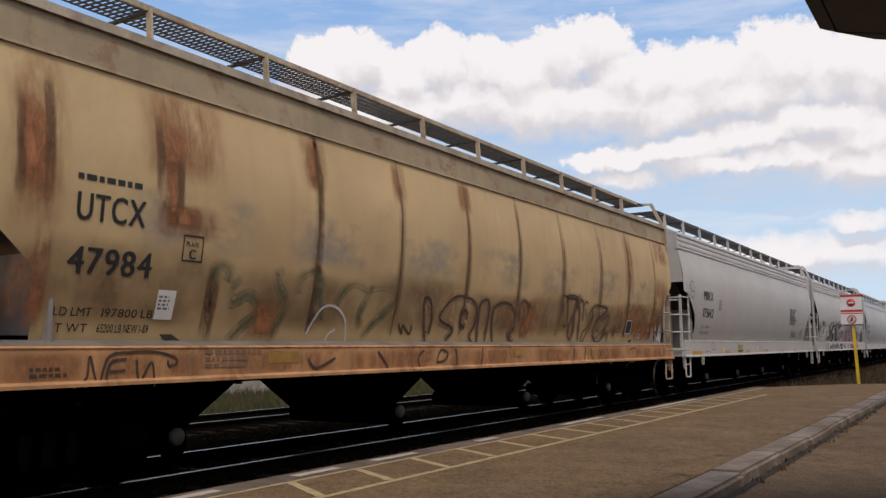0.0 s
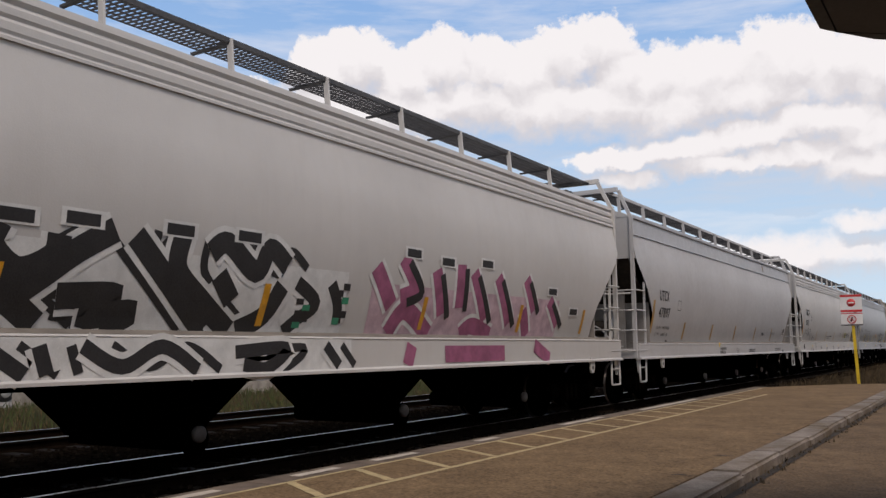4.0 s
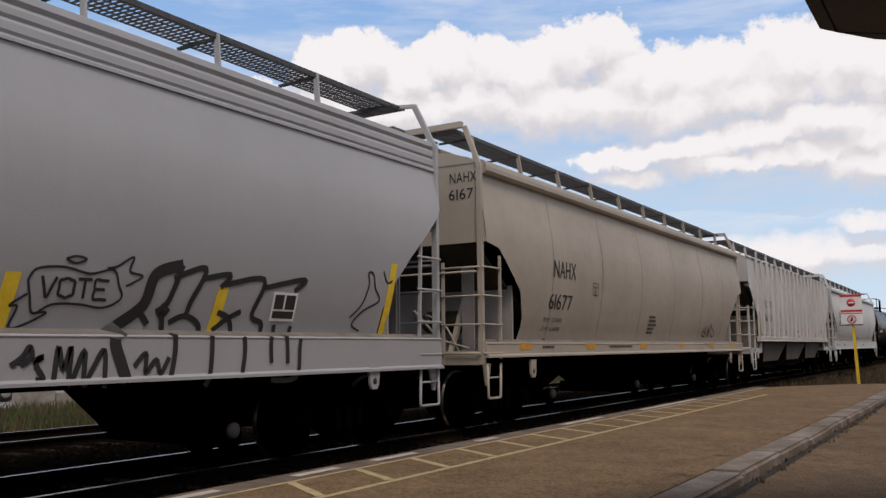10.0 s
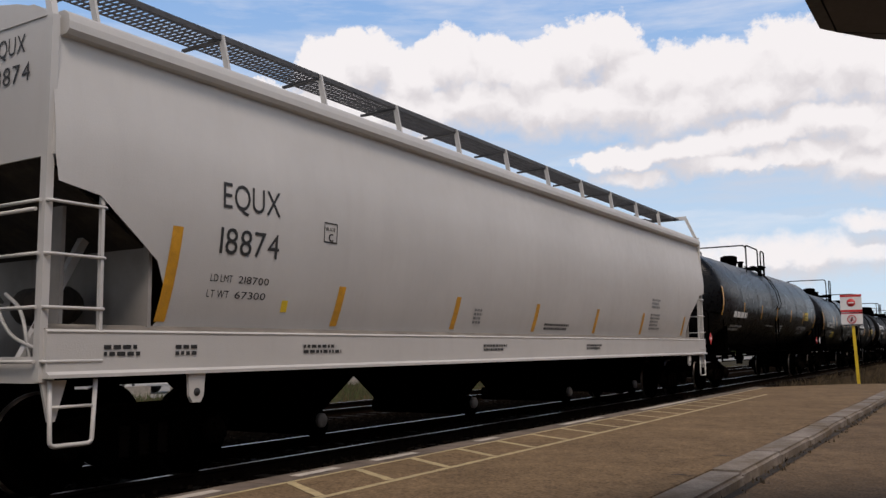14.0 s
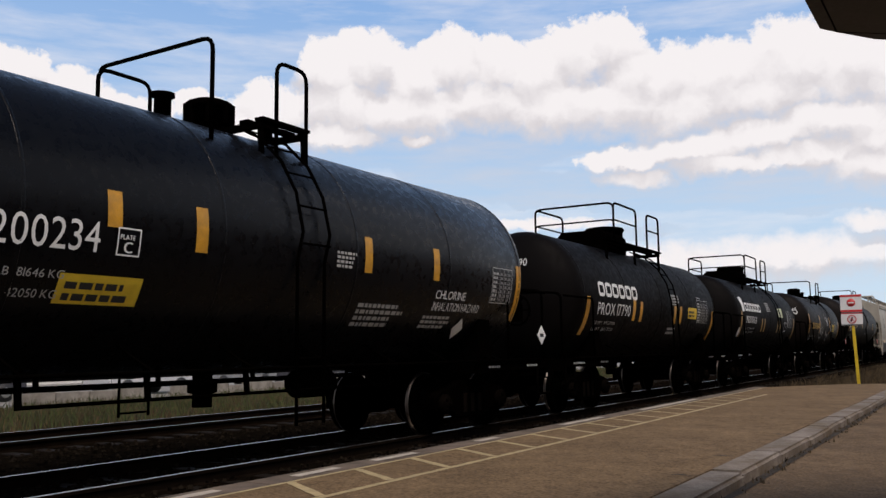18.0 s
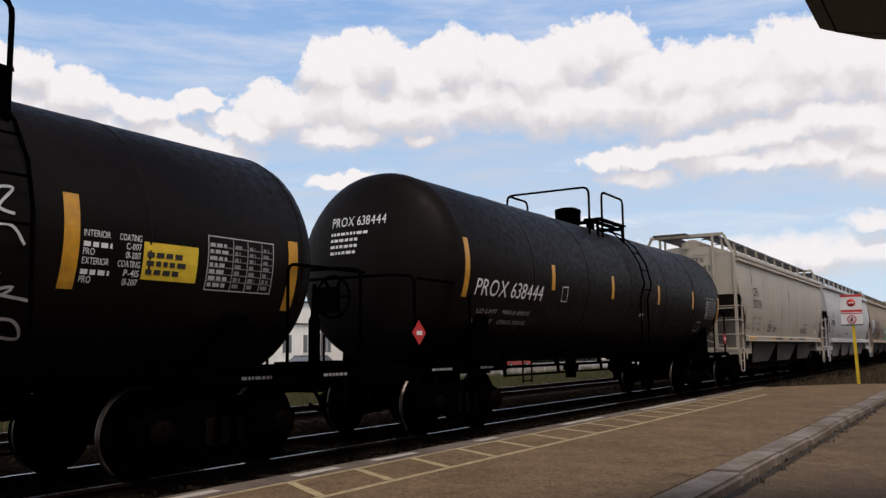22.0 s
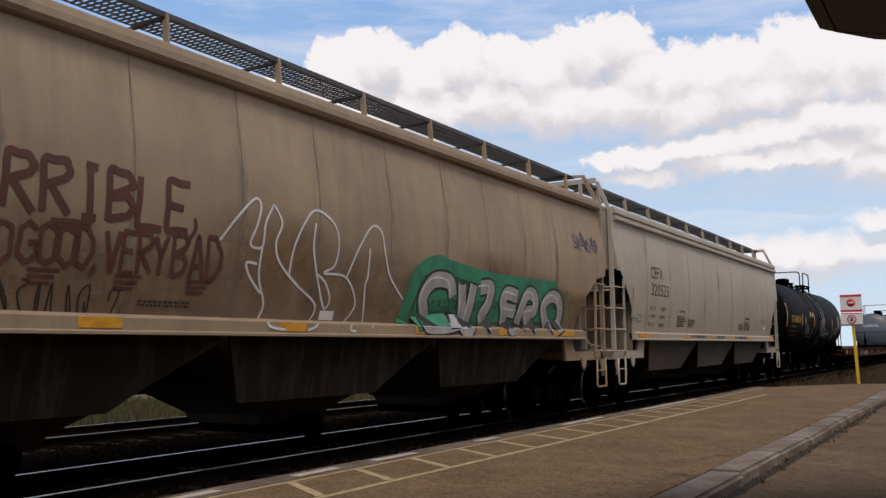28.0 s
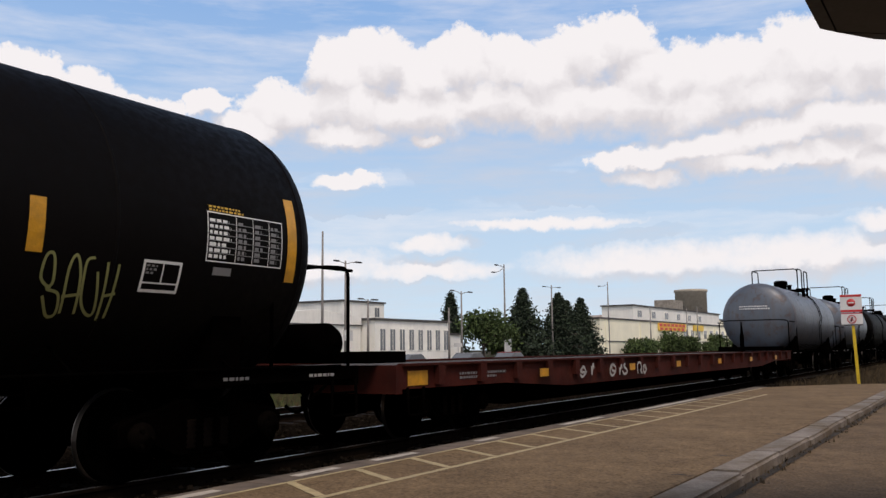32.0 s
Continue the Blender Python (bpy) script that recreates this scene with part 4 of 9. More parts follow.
alpha = span(fmath("ADD", here, curd), fmath("MULTIPLY", soft, -1.0), soft, smooth=True)
wisp = fnoise(1.0, 6, 0.6, vmath("MULTIPLY", tc, (0.09, 0.55, 0)).outputs[0])[0]
thin = span(wisp, 0.42, 0.75, 0.0, 0.55)
cover = fmath("MAXIMUM", alpha, thin)
billow = fnoise(0.45, 4, 0.5, vmath("ADD", pos, (3.0, 0.9, 0)).outputs[0])[0]
shade = span(fmath("ADD", fmath("MULTIPLY", under, 0.75), billow), 0.62, 1.15, smooth=True)
em = n.new("ShaderNodeEmission")
l.new(mixrgb(n, l, shade, (0.945, 0.94, 0.935), (0.71, 0.70, 0.715)), em.inputs[0])
em.inputs[1].default_value = 1.0
sky_em = n.new("ShaderNodeEmission")
sep = n.new("ShaderNodeSeparateXYZ")
l.new(tc, sep.inputs[0])
grad = n.new("ShaderNodeMapRange")
grad.inputs[1].default_value, grad.inputs[2].default_value = 0, 24
l.new(sep.outputs[1], grad.inputs[0])
l.new(mixrgb(n, l, grad.outputs[0], (0.66, 0.84, 0.95), (0.24, 0.45, 0.80)), sky_em.inputs[0])
mx = n.new("ShaderNodeMixShader")
l.new(cover, mx.inputs[0])
l.new(sky_em.outputs[0], mx.inputs[1])
l.new(em.outputs[0], mx.inputs[2])
l.new(mx.outputs[0], n["Material Output"].inputs[0])
SKYDOME = solid("backdrop", bm, m, "blue summer sky with white cumulus clouds", "sky", kind="structure", at=(EYE.x, EYE.y, 0))

# ------------------------------------------------------------------ railway cars
CARS, WHEELS_A, WHEELS_B = [], [], []
TRUCK = {}


def truck_meshes():
    """The meshes of one two-axle truck, shared by all cars; its origin is on the rail level under its middle."""
    bm = bmesh.new()
    prism(bm, [(-1.12, 0.36), (-0.80, 0.36), (-0.72, 0.40), (-0.42, 0.22), (0.42, 0.22), (0.72, 0.40), (0.80, 0.36), (1.12, 0.36), (1.14, 0.58),
               (0.95, 0.66), (0.55, 0.70), (0.38, 0.80), (-0.38, 0.80), (-0.55, 0.70), (-0.95, 0.66), (-1.14, 0.58)], -0.07, 0.07)
    bmesh.ops.bevel(bm, geom=bm.edges[:], offset=0.018, segments=1, affect="EDGES")
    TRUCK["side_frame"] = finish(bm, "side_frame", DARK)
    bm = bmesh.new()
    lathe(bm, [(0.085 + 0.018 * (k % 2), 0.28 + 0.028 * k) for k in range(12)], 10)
    # Springs coloured near black for the shade inside the trucks.
    TRUCK["spring"] = finish(bm, "spring", surface("shaded_spring_steel", (0.007, 0.005, 0.004), 0.8, var=0.2, scale=6, spec=0.0))
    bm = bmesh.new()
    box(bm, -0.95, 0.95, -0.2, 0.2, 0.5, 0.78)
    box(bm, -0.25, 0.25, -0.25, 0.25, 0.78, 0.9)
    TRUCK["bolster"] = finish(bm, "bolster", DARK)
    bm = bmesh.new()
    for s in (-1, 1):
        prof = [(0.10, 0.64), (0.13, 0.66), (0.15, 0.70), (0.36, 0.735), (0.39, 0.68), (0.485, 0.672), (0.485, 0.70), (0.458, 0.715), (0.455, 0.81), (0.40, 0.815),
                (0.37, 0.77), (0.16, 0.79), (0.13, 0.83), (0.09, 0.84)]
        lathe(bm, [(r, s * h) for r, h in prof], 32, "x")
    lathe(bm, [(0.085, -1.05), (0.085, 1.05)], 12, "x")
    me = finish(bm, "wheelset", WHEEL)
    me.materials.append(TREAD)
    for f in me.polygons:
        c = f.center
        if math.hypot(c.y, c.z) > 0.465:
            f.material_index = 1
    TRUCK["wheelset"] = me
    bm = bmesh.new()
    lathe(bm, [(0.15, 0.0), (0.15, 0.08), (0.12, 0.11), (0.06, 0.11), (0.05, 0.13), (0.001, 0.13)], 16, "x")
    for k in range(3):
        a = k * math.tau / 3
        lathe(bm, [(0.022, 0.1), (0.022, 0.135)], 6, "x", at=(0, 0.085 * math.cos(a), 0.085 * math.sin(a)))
    # Bearing caps also carry the trucks' shade in their colour.
    TRUCK["axle_cap"] = finish(bm, "axle_cap", surface("shaded_bearing_cap", (0.004, 0.003, 0.0024), 0.7, var=0.25, scale=8, spec=0.0))


truck_meshes()


def truck(car, y):
    ob = new("truck")
    ob.parent, ob.location = car, (0, y, 0)
    part("bolster", TRUCK["bolster"], None, ob)
    for s in (-1, 1):
        part("side_frame", TRUCK["side_frame"], None, ob, at=(s * 0.99, 0, 0))
        for y2 in (-0.23, 0.0, 0.23):
            part("spring", TRUCK["spring"], None, ob, at=(s * 0.99, y2, 0))
    for y2, store in ((-0.89, WHEELS_A), (0.89, WHEELS_B)):
        w = part("wheelset", TRUCK["wheelset"], None, ob, at=(0, y2, 0.457))
        store.append(w)
        part("axle_cap", TRUCK["axle_cap"], None, ob, at=(1.03, y2, 0.457))
    return ob


def couplers(car, y0, y1, z=0.86):
    for y, s in ((y0, -1), (y1, 1)):
        bm = bmesh.new()
        box(bm, -0.09, 0.09, y - 0.02, y + s * 0.42, z - 0.1, z + 0.1)
        prism(bm, [(-0.2, y + s * 0.40), (0.16, y + s * 0.40), (0.2, y + s * 0.62), (0.05, y + s * 0.66), (0.02, y + s * 0.52), (-0.12, y + s * 0.60), (-0.22, y + s * 0.56)],
              z - 0.15, z + 0.15, "z")
        part("coupler", bm, DARK, car)
        bm = bmesh.new()
        pipe(bm, bent([(0.35, y, z), (0.35, y + s * 0.25, z - 0.15), (0.25, y + s * 0.55, z - 0.42), (0.1, y + s * 0.62, z - 0.3)], 0.1), 0.025, 6)
        part("air_hose", bm, DARK, car)


def stirrup(car, x, y0, y1, z0, z1, material):
    bm = bmesh.new()
    pipe(bm, bent([(x, y0, z1), (x, y0 + 0.02, z0), (x, y1 - 0.02, z0), (x, y1, z1)], 0.05), 0.02, 6)
    pipe(bm, [(x, y0 + 0.01, (z0 + z1) / 2 + 0.05), (x, y1 - 0.01, (z0 + z1) / 2 + 0.05)], 0.014, 6)
    part("step_stirrup", bm, material, car)


def brake_wheel(car, x, y, z, material):
    bm = bmesh.new()
    n = 28
    pipe(bm, [(x + 0.28 * math.cos(k * math.tau / n), y, z + 0.28 * math.sin(k * math.tau / n)) for k in range(n + 1)], 0.02, 6)
    wheel = part("brake_wheel", bm, material, car)
    for k in range(6):
        a = k * math.tau / 6
        part("spoke", made(bar, (x + 0.04 * math.cos(a), y, z + 0.04 * math.sin(a)), (x + 0.27 * math.cos(a), y, z + 0.27 * math.sin(a)), 0.03), material, wheel)
    part("hub", made(lathe, [(0.001, -0.05), (0.05, -0.05), (0.05, 0.05), (0.001, 0.05)], 10, "y", (x, y, z)), material, wheel)
    part("brake_housing", made(box, x - 0.16, x + 0.16, y - 0.2, y - 0.05, z - 0.22, z + 0.12), DARK, car)


OUTCAP = surface("dull_grey_outlet_cap", (0.12, 0.11, 0.10), 0.6, var=0.25, scale=6)
# Ledge toned down so that it bounces less light onto the side wall.
LEDGE = surface("low_bounce_ledge", (0.17, 0.15, 0.125), 0.9, var=0.25, scale=2.0)
# Near-black paint puts the shade of recessed slope sheets and bays into colour.
SHADED = surface("shade_blackened_paint", (0.042, 0.035, 0.029), 0.85, var=0.25, scale=1.5, streak=0.3, spec=0.2)
CURVED = [(1.0, 1.30), (1.45, 1.37), (1.85, 1.49), (2.3, 1.57), (2.75, 1.61), (3.2, 1.60), (3.85, 1.49), (4.3, 1.43)]
BELLIED = [(1.0, 1.39), (1.45, 1.44), (1.85, 1.51), (2.3, 1.56), (2.75, 1.585), (3.2, 1.58), (3.85, 1.53), (4.3, 1.48)]
STRAIGHT = [(1.0, 1.50), (1.45, 1.53), (2.0, 1.56), (3.0, 1.56), (3.9, 1.53), (4.3, 1.50)]


def section(table):
    def side(z):
        for (z0, x0), (z1, x1) in zip(table, table[1:]):
            if z <= z1 or z1 == table[-1][0]:
                t = (z - z0) / (z1 - z0)
                return x0 + (x1 - x0) * t
    # rounds the corners of the table by averaging
    return lambda z: sum(side(z + d) for d in (-0.16, -0.08, 0, 0.08, 0.16)) / 5


CUTS = {
    "round": [(0, 2.97), (0.04, 2.74), (0.46, 2.67), (0.75, 2.45), (1.15, 2.15), (1.30, 1.85), (1.32, 1.65), (1.2, 0)],
    "diagonal": [(0, 3.30), (0.1, 3.15), (0.75, 2.55), (1.15, 2.1), (1.28, 1.8), (1.30, 0)],
    "long": [(0, 2.95), (0.30, 2.95), (0.85, 2.40), (1.12, 2.05), (1.20, 0)],
    "slim": [(0, 2.78), (0.55, 2.31), (0.90, 2.02), (0.96, 1.82), (1.0, 1.55), (1.0, 0)],
    "wide": [(0, 2.97), (0.42, 2.90), (1.25, 2.25), (1.45, 1.80), (1.47, 1.62), (1.40, 0)],
    "ribbed": [(0, 3.45), (1.3, 2.10), (1.3, 0)],
}


def hopper(label, u, length, paint, cut="round", table=CURVED, sill="deep", eave="ridged", top=4.27, posts=1.75, bays=3, end_paint=None, bent_frame=False,
           seams=(), seam_paint=None, rib=0.0, pitch=0.0, lugs=True, group="hopper cars of the freight train", sill_paint=None, post_paint=None, bay_paint=None, slant_posts=0.0, truck_at=1.45, eave_paint=None, sill_z=1.02, sill_top=1.45, end_posts=0.0, marks=(), marks_at=(0.35, 3.95)):
    """A covered hopper car; y runs from its leading end back."""
    car = thing("hopper_car", label, "railway car", (0, u, 0), group)
    CARS.append((car, u))
    side = section(table)
    zb = sill_top + 0.01 if sill == "deep" else 1.46
    lead, L = CUTS[cut], length
    cut_z, cut_a = [max(z, zb) for _, z in lead][::-1], [a for a, _ in lead][::-1]
    if lead[-1][0] == lead[-2][0]:
        cut_z, cut_a = cut_z[1:], cut_a[1:]
    end_paint, sill_paint, post_paint = end_paint or paint, sill_paint or paint, post_paint or paint
    # Bays without a paint go near black, which stands for their shade.
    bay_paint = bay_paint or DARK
    # side walls
    for s in (1, -1):
        bm = bmesh.new()
        levels = sorted(set([zb + (top - zb) * k / 40 for k in range(41)] + [z for z in cut_z if zb <= z < top]))
        last = None
        for z in levels:
            a = float(np.interp(z, cut_z, cut_a))
            now = [bm.verts.new((s * side(z), y, z)) for y in (a, 2.0, L / 2, L - 2.0, L - a)]
            for k in range(4) if last else ():
                bm.faces.new((last[k], last[k + 1], now[k + 1], now[k])).smooth = True
            last = now
        part("side_wall", bm, paint, car)
    # roof
    bm = bmesh.new()
    arc = [(1.46, top), (1.30, top + 0.10), (0.95, top + 0.20), (0.5, top + 0.28), (0, top + 0.31)]
    arc = arc + [(-x, z) for x, z in arc[-2::-1]]
    prism(bm, arc, 0.0, L, "y")
    part("roof", bm, paint, car)
    # end sheets, slope sheets and the plates under them
    zc = lead[0][1]
    for y, d in ((0, 1), (L, -1)):
        bm = bmesh.new()
        prof = [(-side(z) + 0.01, z) for z in (zc, 3.4, 3.85, top)] + [(x, z - 0.005) for x, z in arc[::-1]] + [(side(z) - 0.01, z) for z in (top, 3.85, 3.4, zc)]
        prism(bm, prof, y + d * 0.012, y + d * 0.05, "y")
        part("end_sheet", bm, end_paint, car)
        bm = bmesh.new()
        prism(bm, [(y + d * 0.03, zc), (y + d * 0.07, zc), (y + d * 2.9, 1.25), (y + d * 2.9, 1.15)], -1.38, 1.38)
        part("slope_sheet", bm, SHADED, car)
        bm = bmesh.new()
        half = 1.46 if sill == "deep" else 1.50
        box(bm, -half, half, y + d * 1.12, y + d * 1.16, 1.2, 2.34)
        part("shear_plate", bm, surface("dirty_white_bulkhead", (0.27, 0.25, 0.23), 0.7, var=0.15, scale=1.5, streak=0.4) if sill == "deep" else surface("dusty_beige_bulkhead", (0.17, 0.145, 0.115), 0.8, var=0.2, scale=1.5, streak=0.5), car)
        for x in (-0.75, 0.75) if sill == "deep" else ():
            bm = bmesh.new()
            prism(bm, [(y + d * 0.25, 1.2), (y + d * 0.32, 1.2), (y + d * 0.95, 2.36), (y + d * 0.88, 2.4)], x - 0.04, x + 0.04)
            part("end_brace", bm, end_paint, car)
        part("end_sill", made(box, -1.5, 1.5, y - d * 0.02, y + d * 0.14, 1.04, 1.26), sill_paint, car)
        bm = bmesh.new()
        for k in range(7):
            box(bm, -1.4, 1.4, y + d * (0.16 + k * 0.05), y + d * (0.18 + k * 0.05), 1.2, 1.225)
        part("crossover_platform", bm, GRATE, car)
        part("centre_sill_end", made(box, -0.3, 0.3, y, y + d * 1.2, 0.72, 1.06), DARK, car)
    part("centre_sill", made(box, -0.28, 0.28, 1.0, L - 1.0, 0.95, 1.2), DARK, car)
    # side sills
    for s in (1, -1):
        bm = bmesh.new()
        if sill == "deep":
            prism(bm, [(s * 1.50, sill_z), (s * 1.63, sill_z), (s * 1.63, sill_z + 0.03), (s * 1.585, sill_z + 0.055), (s * 1.585, sill_top - 0.04), (s * 1.595, sill_top - 0.02), (s * 1.56, sill_top), (s * 1.50, sill_top - 0.02)], 0.0, L, "y")
            led = bmesh.new()
            prism(led, [(s * 1.558, sill_top + 0.002), (s * 1.39, sill_top + 0.05), (s * 1.37, sill_top + 0.01), (s * 1.50, sill_top - 0.022)], 0.0, L, "y")
            part("sill_ledge", led, LEDGE, car)
        else:
            prism(bm, [(s * 1.46, 1.45), (s * 1.62, 1.45), (s * 1.62, 1.475), (s * 1.59, 1.49), (s * 1.59, 1.60), (s * 1.52, 1.635), (s * 1.44, 1.60)], 1.12, L - 1.12, "y")
        part("side_sill", bm, sill_paint, car)
        if sill != "deep":
            for y, d in ((0, 1), (L, -1)):
                bm = bmesh.new()
                prism(bm, [(y, 1.05), (y + d * 1.85, 1.05), (y + d * 1.95, 1.46), (y + d * 1.6, 1.46), (y + d * 1.45, 1.22), (y, 1.22)], s * 1.44, s * 1.50)
                part("bolster_web", bm, sill_paint, car)
                bm = bmesh.new()
                prism(bm, [(y + d * 0.95, 1.1), (y + d * 1.2, 1.1), (y + d * 1.16, 0.92), (y + d * 1.08, 0.86), (y + d * 1.0, 0.92)], s * 1.5, s * 1.53)
                part("jacking_pad", bm, sill_paint, car)
    # eave chord
    for s in (1, -1):
        bm = bmesh.new()
        x = side(top)
        if eave == "ridged":
            prism(bm, [(s * a, z) for a, z in ((x - 0.02, top + 0.02), (x + 0.05, top + 0.02), (x + 0.06, top - 0.05), (x + 0.03, top - 0.09), (x + 0.055, top - 0.13), (x + 0.055, top - 0.19),
                                               (x + 0.035, top - 0.22), (x + 0.065, top - 0.26), (x + 0.065, top - 0.33), (x + 0.045, top - 0.36), (x + 0.085, top - 0.39), (x + 0.085, top - 0.42), (x - 0.01, top - 0.42))], -0.01, L + 0.01, "y")
        elif eave == "plate":
            prism(bm, [(s * a, z) for a, z in ((x - 0.02, top + 0.05), (x + 0.07, top + 0.05), (x + 0.07, top - 0.02), (x + 0.03, top - 0.03), (x + 0.075, top - 0.38), (x + 0.085, top - 0.41), (x, top - 0.41))], -0.01, L + 0.01, "y")
        elif eave == "tube":
            prism(bm, [(s * a, z) for a, z in ((x - 0.02, top + 0.06), (x + 0.06, top + 0.06), (x + 0.12, top + 0.02), (x + 0.14, top - 0.05), (x + 0.14, top - 0.12), (x + 0.10, top - 0.16), (x + 0.02, top - 0.17), (x - 0.02, top - 0.16))], 0.1, L - 0.1, "y")
        elif eave == "double":
            prism(bm, [(s * a, z) for a, z in ((x - 0.02, top + 0.06), (x + 0.08, top + 0.06), (x + 0.1, top), (x + 0.1, top - 0.08), (x + 0.03, top - 0.10), (x + 0.03, top - 0.13), (x + 0.12, top - 0.14), (x + 0.12, top - 0.22), (x + 0.02, top - 0.26), (x - 0.02, top - 0.24))], 0.1, L - 0.1, "y")
        else:
            prism(bm, [(s * a, z) for a, z in ((x - 0.02, top + 0.02), (x + 0.05, top + 0.02), (x + 0.05, top - 0.02), (x, top - 0.03))], 0, L, "y")
        part("eave_chord", bm, eave_paint or paint, car)
    # hatch trough and running boards
    zt = 4.90
    bm = bmesh.new()
    prism(bm, [(-0.28, top + 0.28), (0.28, top + 0.28), (0.26, zt - 0.12), (0.1, zt - 0.05), (-0.1, zt - 0.05), (-0.26, zt - 0.12)], 0.7, L - 0.7, "y")
    part("hatch_cover", bm, post_paint, car)
    for s in (1, -1):
        bm = bmesh.new()
        x0, x1 = 0.36, 0.93
        for k in range(6):
            x = s * (x0 + (x1 - x0) * k / 5)
            box(bm, x - 0.005, x + 0.005, 0.15, L - 0.15, zt - 0.018, zt)
        n = int((L - 0.3) / 0.075)
        for k in range(n):
            y = 0.15 + k * 0.075
            bar(bm, (s * x0, y, zt - 0.010), (s * x1, y + 0.04, zt - 0.010), 0.018, 0.018)
        part("running_board", bm, GRATE, car)
        part("board_edge", made(box, s * x1 - 0.012, s * x1 + 0.012, 0.1, L - 0.1, zt - 0.05, zt + 0.012), post_paint if eave == "plate" else GRATE, car)
        k, y = 0, 0.75
        while y < L - 0.3:
            part("board_post", made(bar, (s * 0.97, y + slant_posts, top + 0.17), (s * 0.93, y, zt), 0.075, 0.03), post_paint, car)
            part("board_bracket", made(bar, (s * 0.93, y, zt - 0.05), (s * 0.3, y, zt - 0.06), 0.05, 0.03), GRATE, car)
            k, y = k + 1, y + posts
    for y, d in ((0.0, 1), (L, -1)):
        bm = bmesh.new()
        for k in range(5):
            box(bm, -1.0, 1.0, y + d * (0.02 + k * 0.07), y + d * (0.04 + k * 0.07), zt - 0.05, zt - 0.01)
        part("end_running_board", bm, GRATE, car)
        if bent_frame:
            step = part("roof_step", made(box, -0.45, -0.42, y - d * 0.37, y + d * 0.3, zt + 0.0, zt + 0.03), GRATE, car)
            for k in range(8):
                part("tread_bar", made(box, -1.0, 0.1, y - d * (0.36 - k * 0.08), y - d * (0.33 - k * 0.08), zt + 0.03, zt + 0.06), GRATE, step)
            for x in (-1.0, 0.08):
                part("side_bar", made(box, x, x + 0.03, y - d * 0.37, y + d * 0.3, zt + 0.0, zt + 0.03), GRATE, step)
            part("vent_box", made(box, -0.1, 0.08, y - d * 0.16, y - d * 0.035, zt - 0.42, zt - 0.25), post_paint, car)
        bm = bmesh.new()
        lathe(bm, [(0.001, -0.45), (0.15, -0.38), (0.19, -0.3), (0.19, 0.3), (0.15, 0.38), (0.001, 0.45)], 14, "x", at=(0.3 * d, y + d * 0.85, 1.75))
        if sill == "deep" or d < 0:
            part("air_reservoir", bm, SHADED, car)
        else:
            bm.free()
        bm = bmesh.new()
        pipe(bm, bent([(0.9 * d, y + d * 0.3, 1.25), (0.6 * d, y + d * 0.4, 1.7), (0.1 * d, y + d * 0.5, 1.9), (0.1 * d, y + d * 0.7, 1.75)], 0.2), 0.018, 6)
        pipe(bm, bent([(1.1 * d, y + d * 0.3, 1.3), (0.5 * d, y + d * 0.35, 1.45), (-0.1 * d, y + d * 0.45, 2.0), (-0.2 * d, y + d * 0.7, 1.8)], 0.2), 0.018, 6)
        part("brake_pipe", bm, end_paint, car)
        for s in (1, -1):
            bm = bmesh.new()
            prism(bm, [(y, 1.06), (y + d * 0.24, 1.06), (y + d * 0.14, 0.72), (y + d * 0.08, 0.72)], s * 1.50, s * 1.53)
            part("step_bracket", bm, sill_paint, car)
        # corner posts, each the outer stile of a side ladder and an end ladder
        for s in (1, -1):
            x = s * 1.50
            tall = bent_frame or d < 0
            lad = new("ladder")
            lad.parent = car
            bm = bmesh.new()
            bar(bm, (x, y, 1.05), (x, y, top - 0.02 if tall else 2.64), 0.085 if tall else 0.06, 0.07)
            if tall:
                bar(bm, (x, y, top - 0.05), (s * 1.20, y + d * 0.08, zt - 0.02), 0.075, 0.06)
                if not bent_frame:
                    bar(bm, (s * 1.20, y + d * 0.08, zt - 0.03), (s * 0.94, y + d * 0.14, zt - 0.02), 0.06, 0.05)
            part("corner_post", bm, post_paint, lad)
            part("stile", made(bar, (s * 1.55, y + d * 0.53, 1.12), (s * 1.57, y + d * 0.50, 2.78), 0.045, 0.03), post_paint, lad)
            part("stile", made(bar, (s * 0.82, y - d * 0.03, 1.06), (s * 0.82, y - d * 0.03, 2.67), 0.05, 0.03), post_paint, lad)
            for z in (1.22, 1.67, 2.12, 2.57):
                part("rung", made(pipe, bent([(s * 1.51, y - d * 0.02, z), (s * 1.58, y - d * 0.02, z), (s * 1.58, y + d * 0.55, z), (s * 1.55, y + d * 0.55, z)], 0.03, 2), 0.016, 6), post_paint, lad)
                part("rung", made(pipe, [(s * 1.51, y - d * 0.06, z), (s * 0.80, y - d * 0.06, z)], 0.016, 6), post_paint, lad)
            if d < 0:
                for k in range(4):
                    z = 3.02 + 0.43 * k
                    part("rung", made(pipe, bent([(s * 1.50, y, z), (s * 1.50, y - d * 0.11, z), (s * 1.05, y - d * 0.11, z), (s * 1.05, y, z)], 0.03, 2), 0.015, 6), post_paint, lad)
            stirrup(car, s * 1.56, y + d * 0.06, y + d * 0.50, 0.52, 1.06, post_paint)
            if sill == "deep" and lugs:
                bm = bmesh.new()
                c = y + d * 1.62
                prism(bm, [(c - 0.11, 1.10), (c + 0.11, 1.10), (c + 0.09, 0.86), (c + 0.05, 0.80), (c - 0.05, 0.80), (c - 0.09, 0.86)], s * 1.565, s * 1.60)
                lug = part("jacking_lug", bm, sill_paint, car)
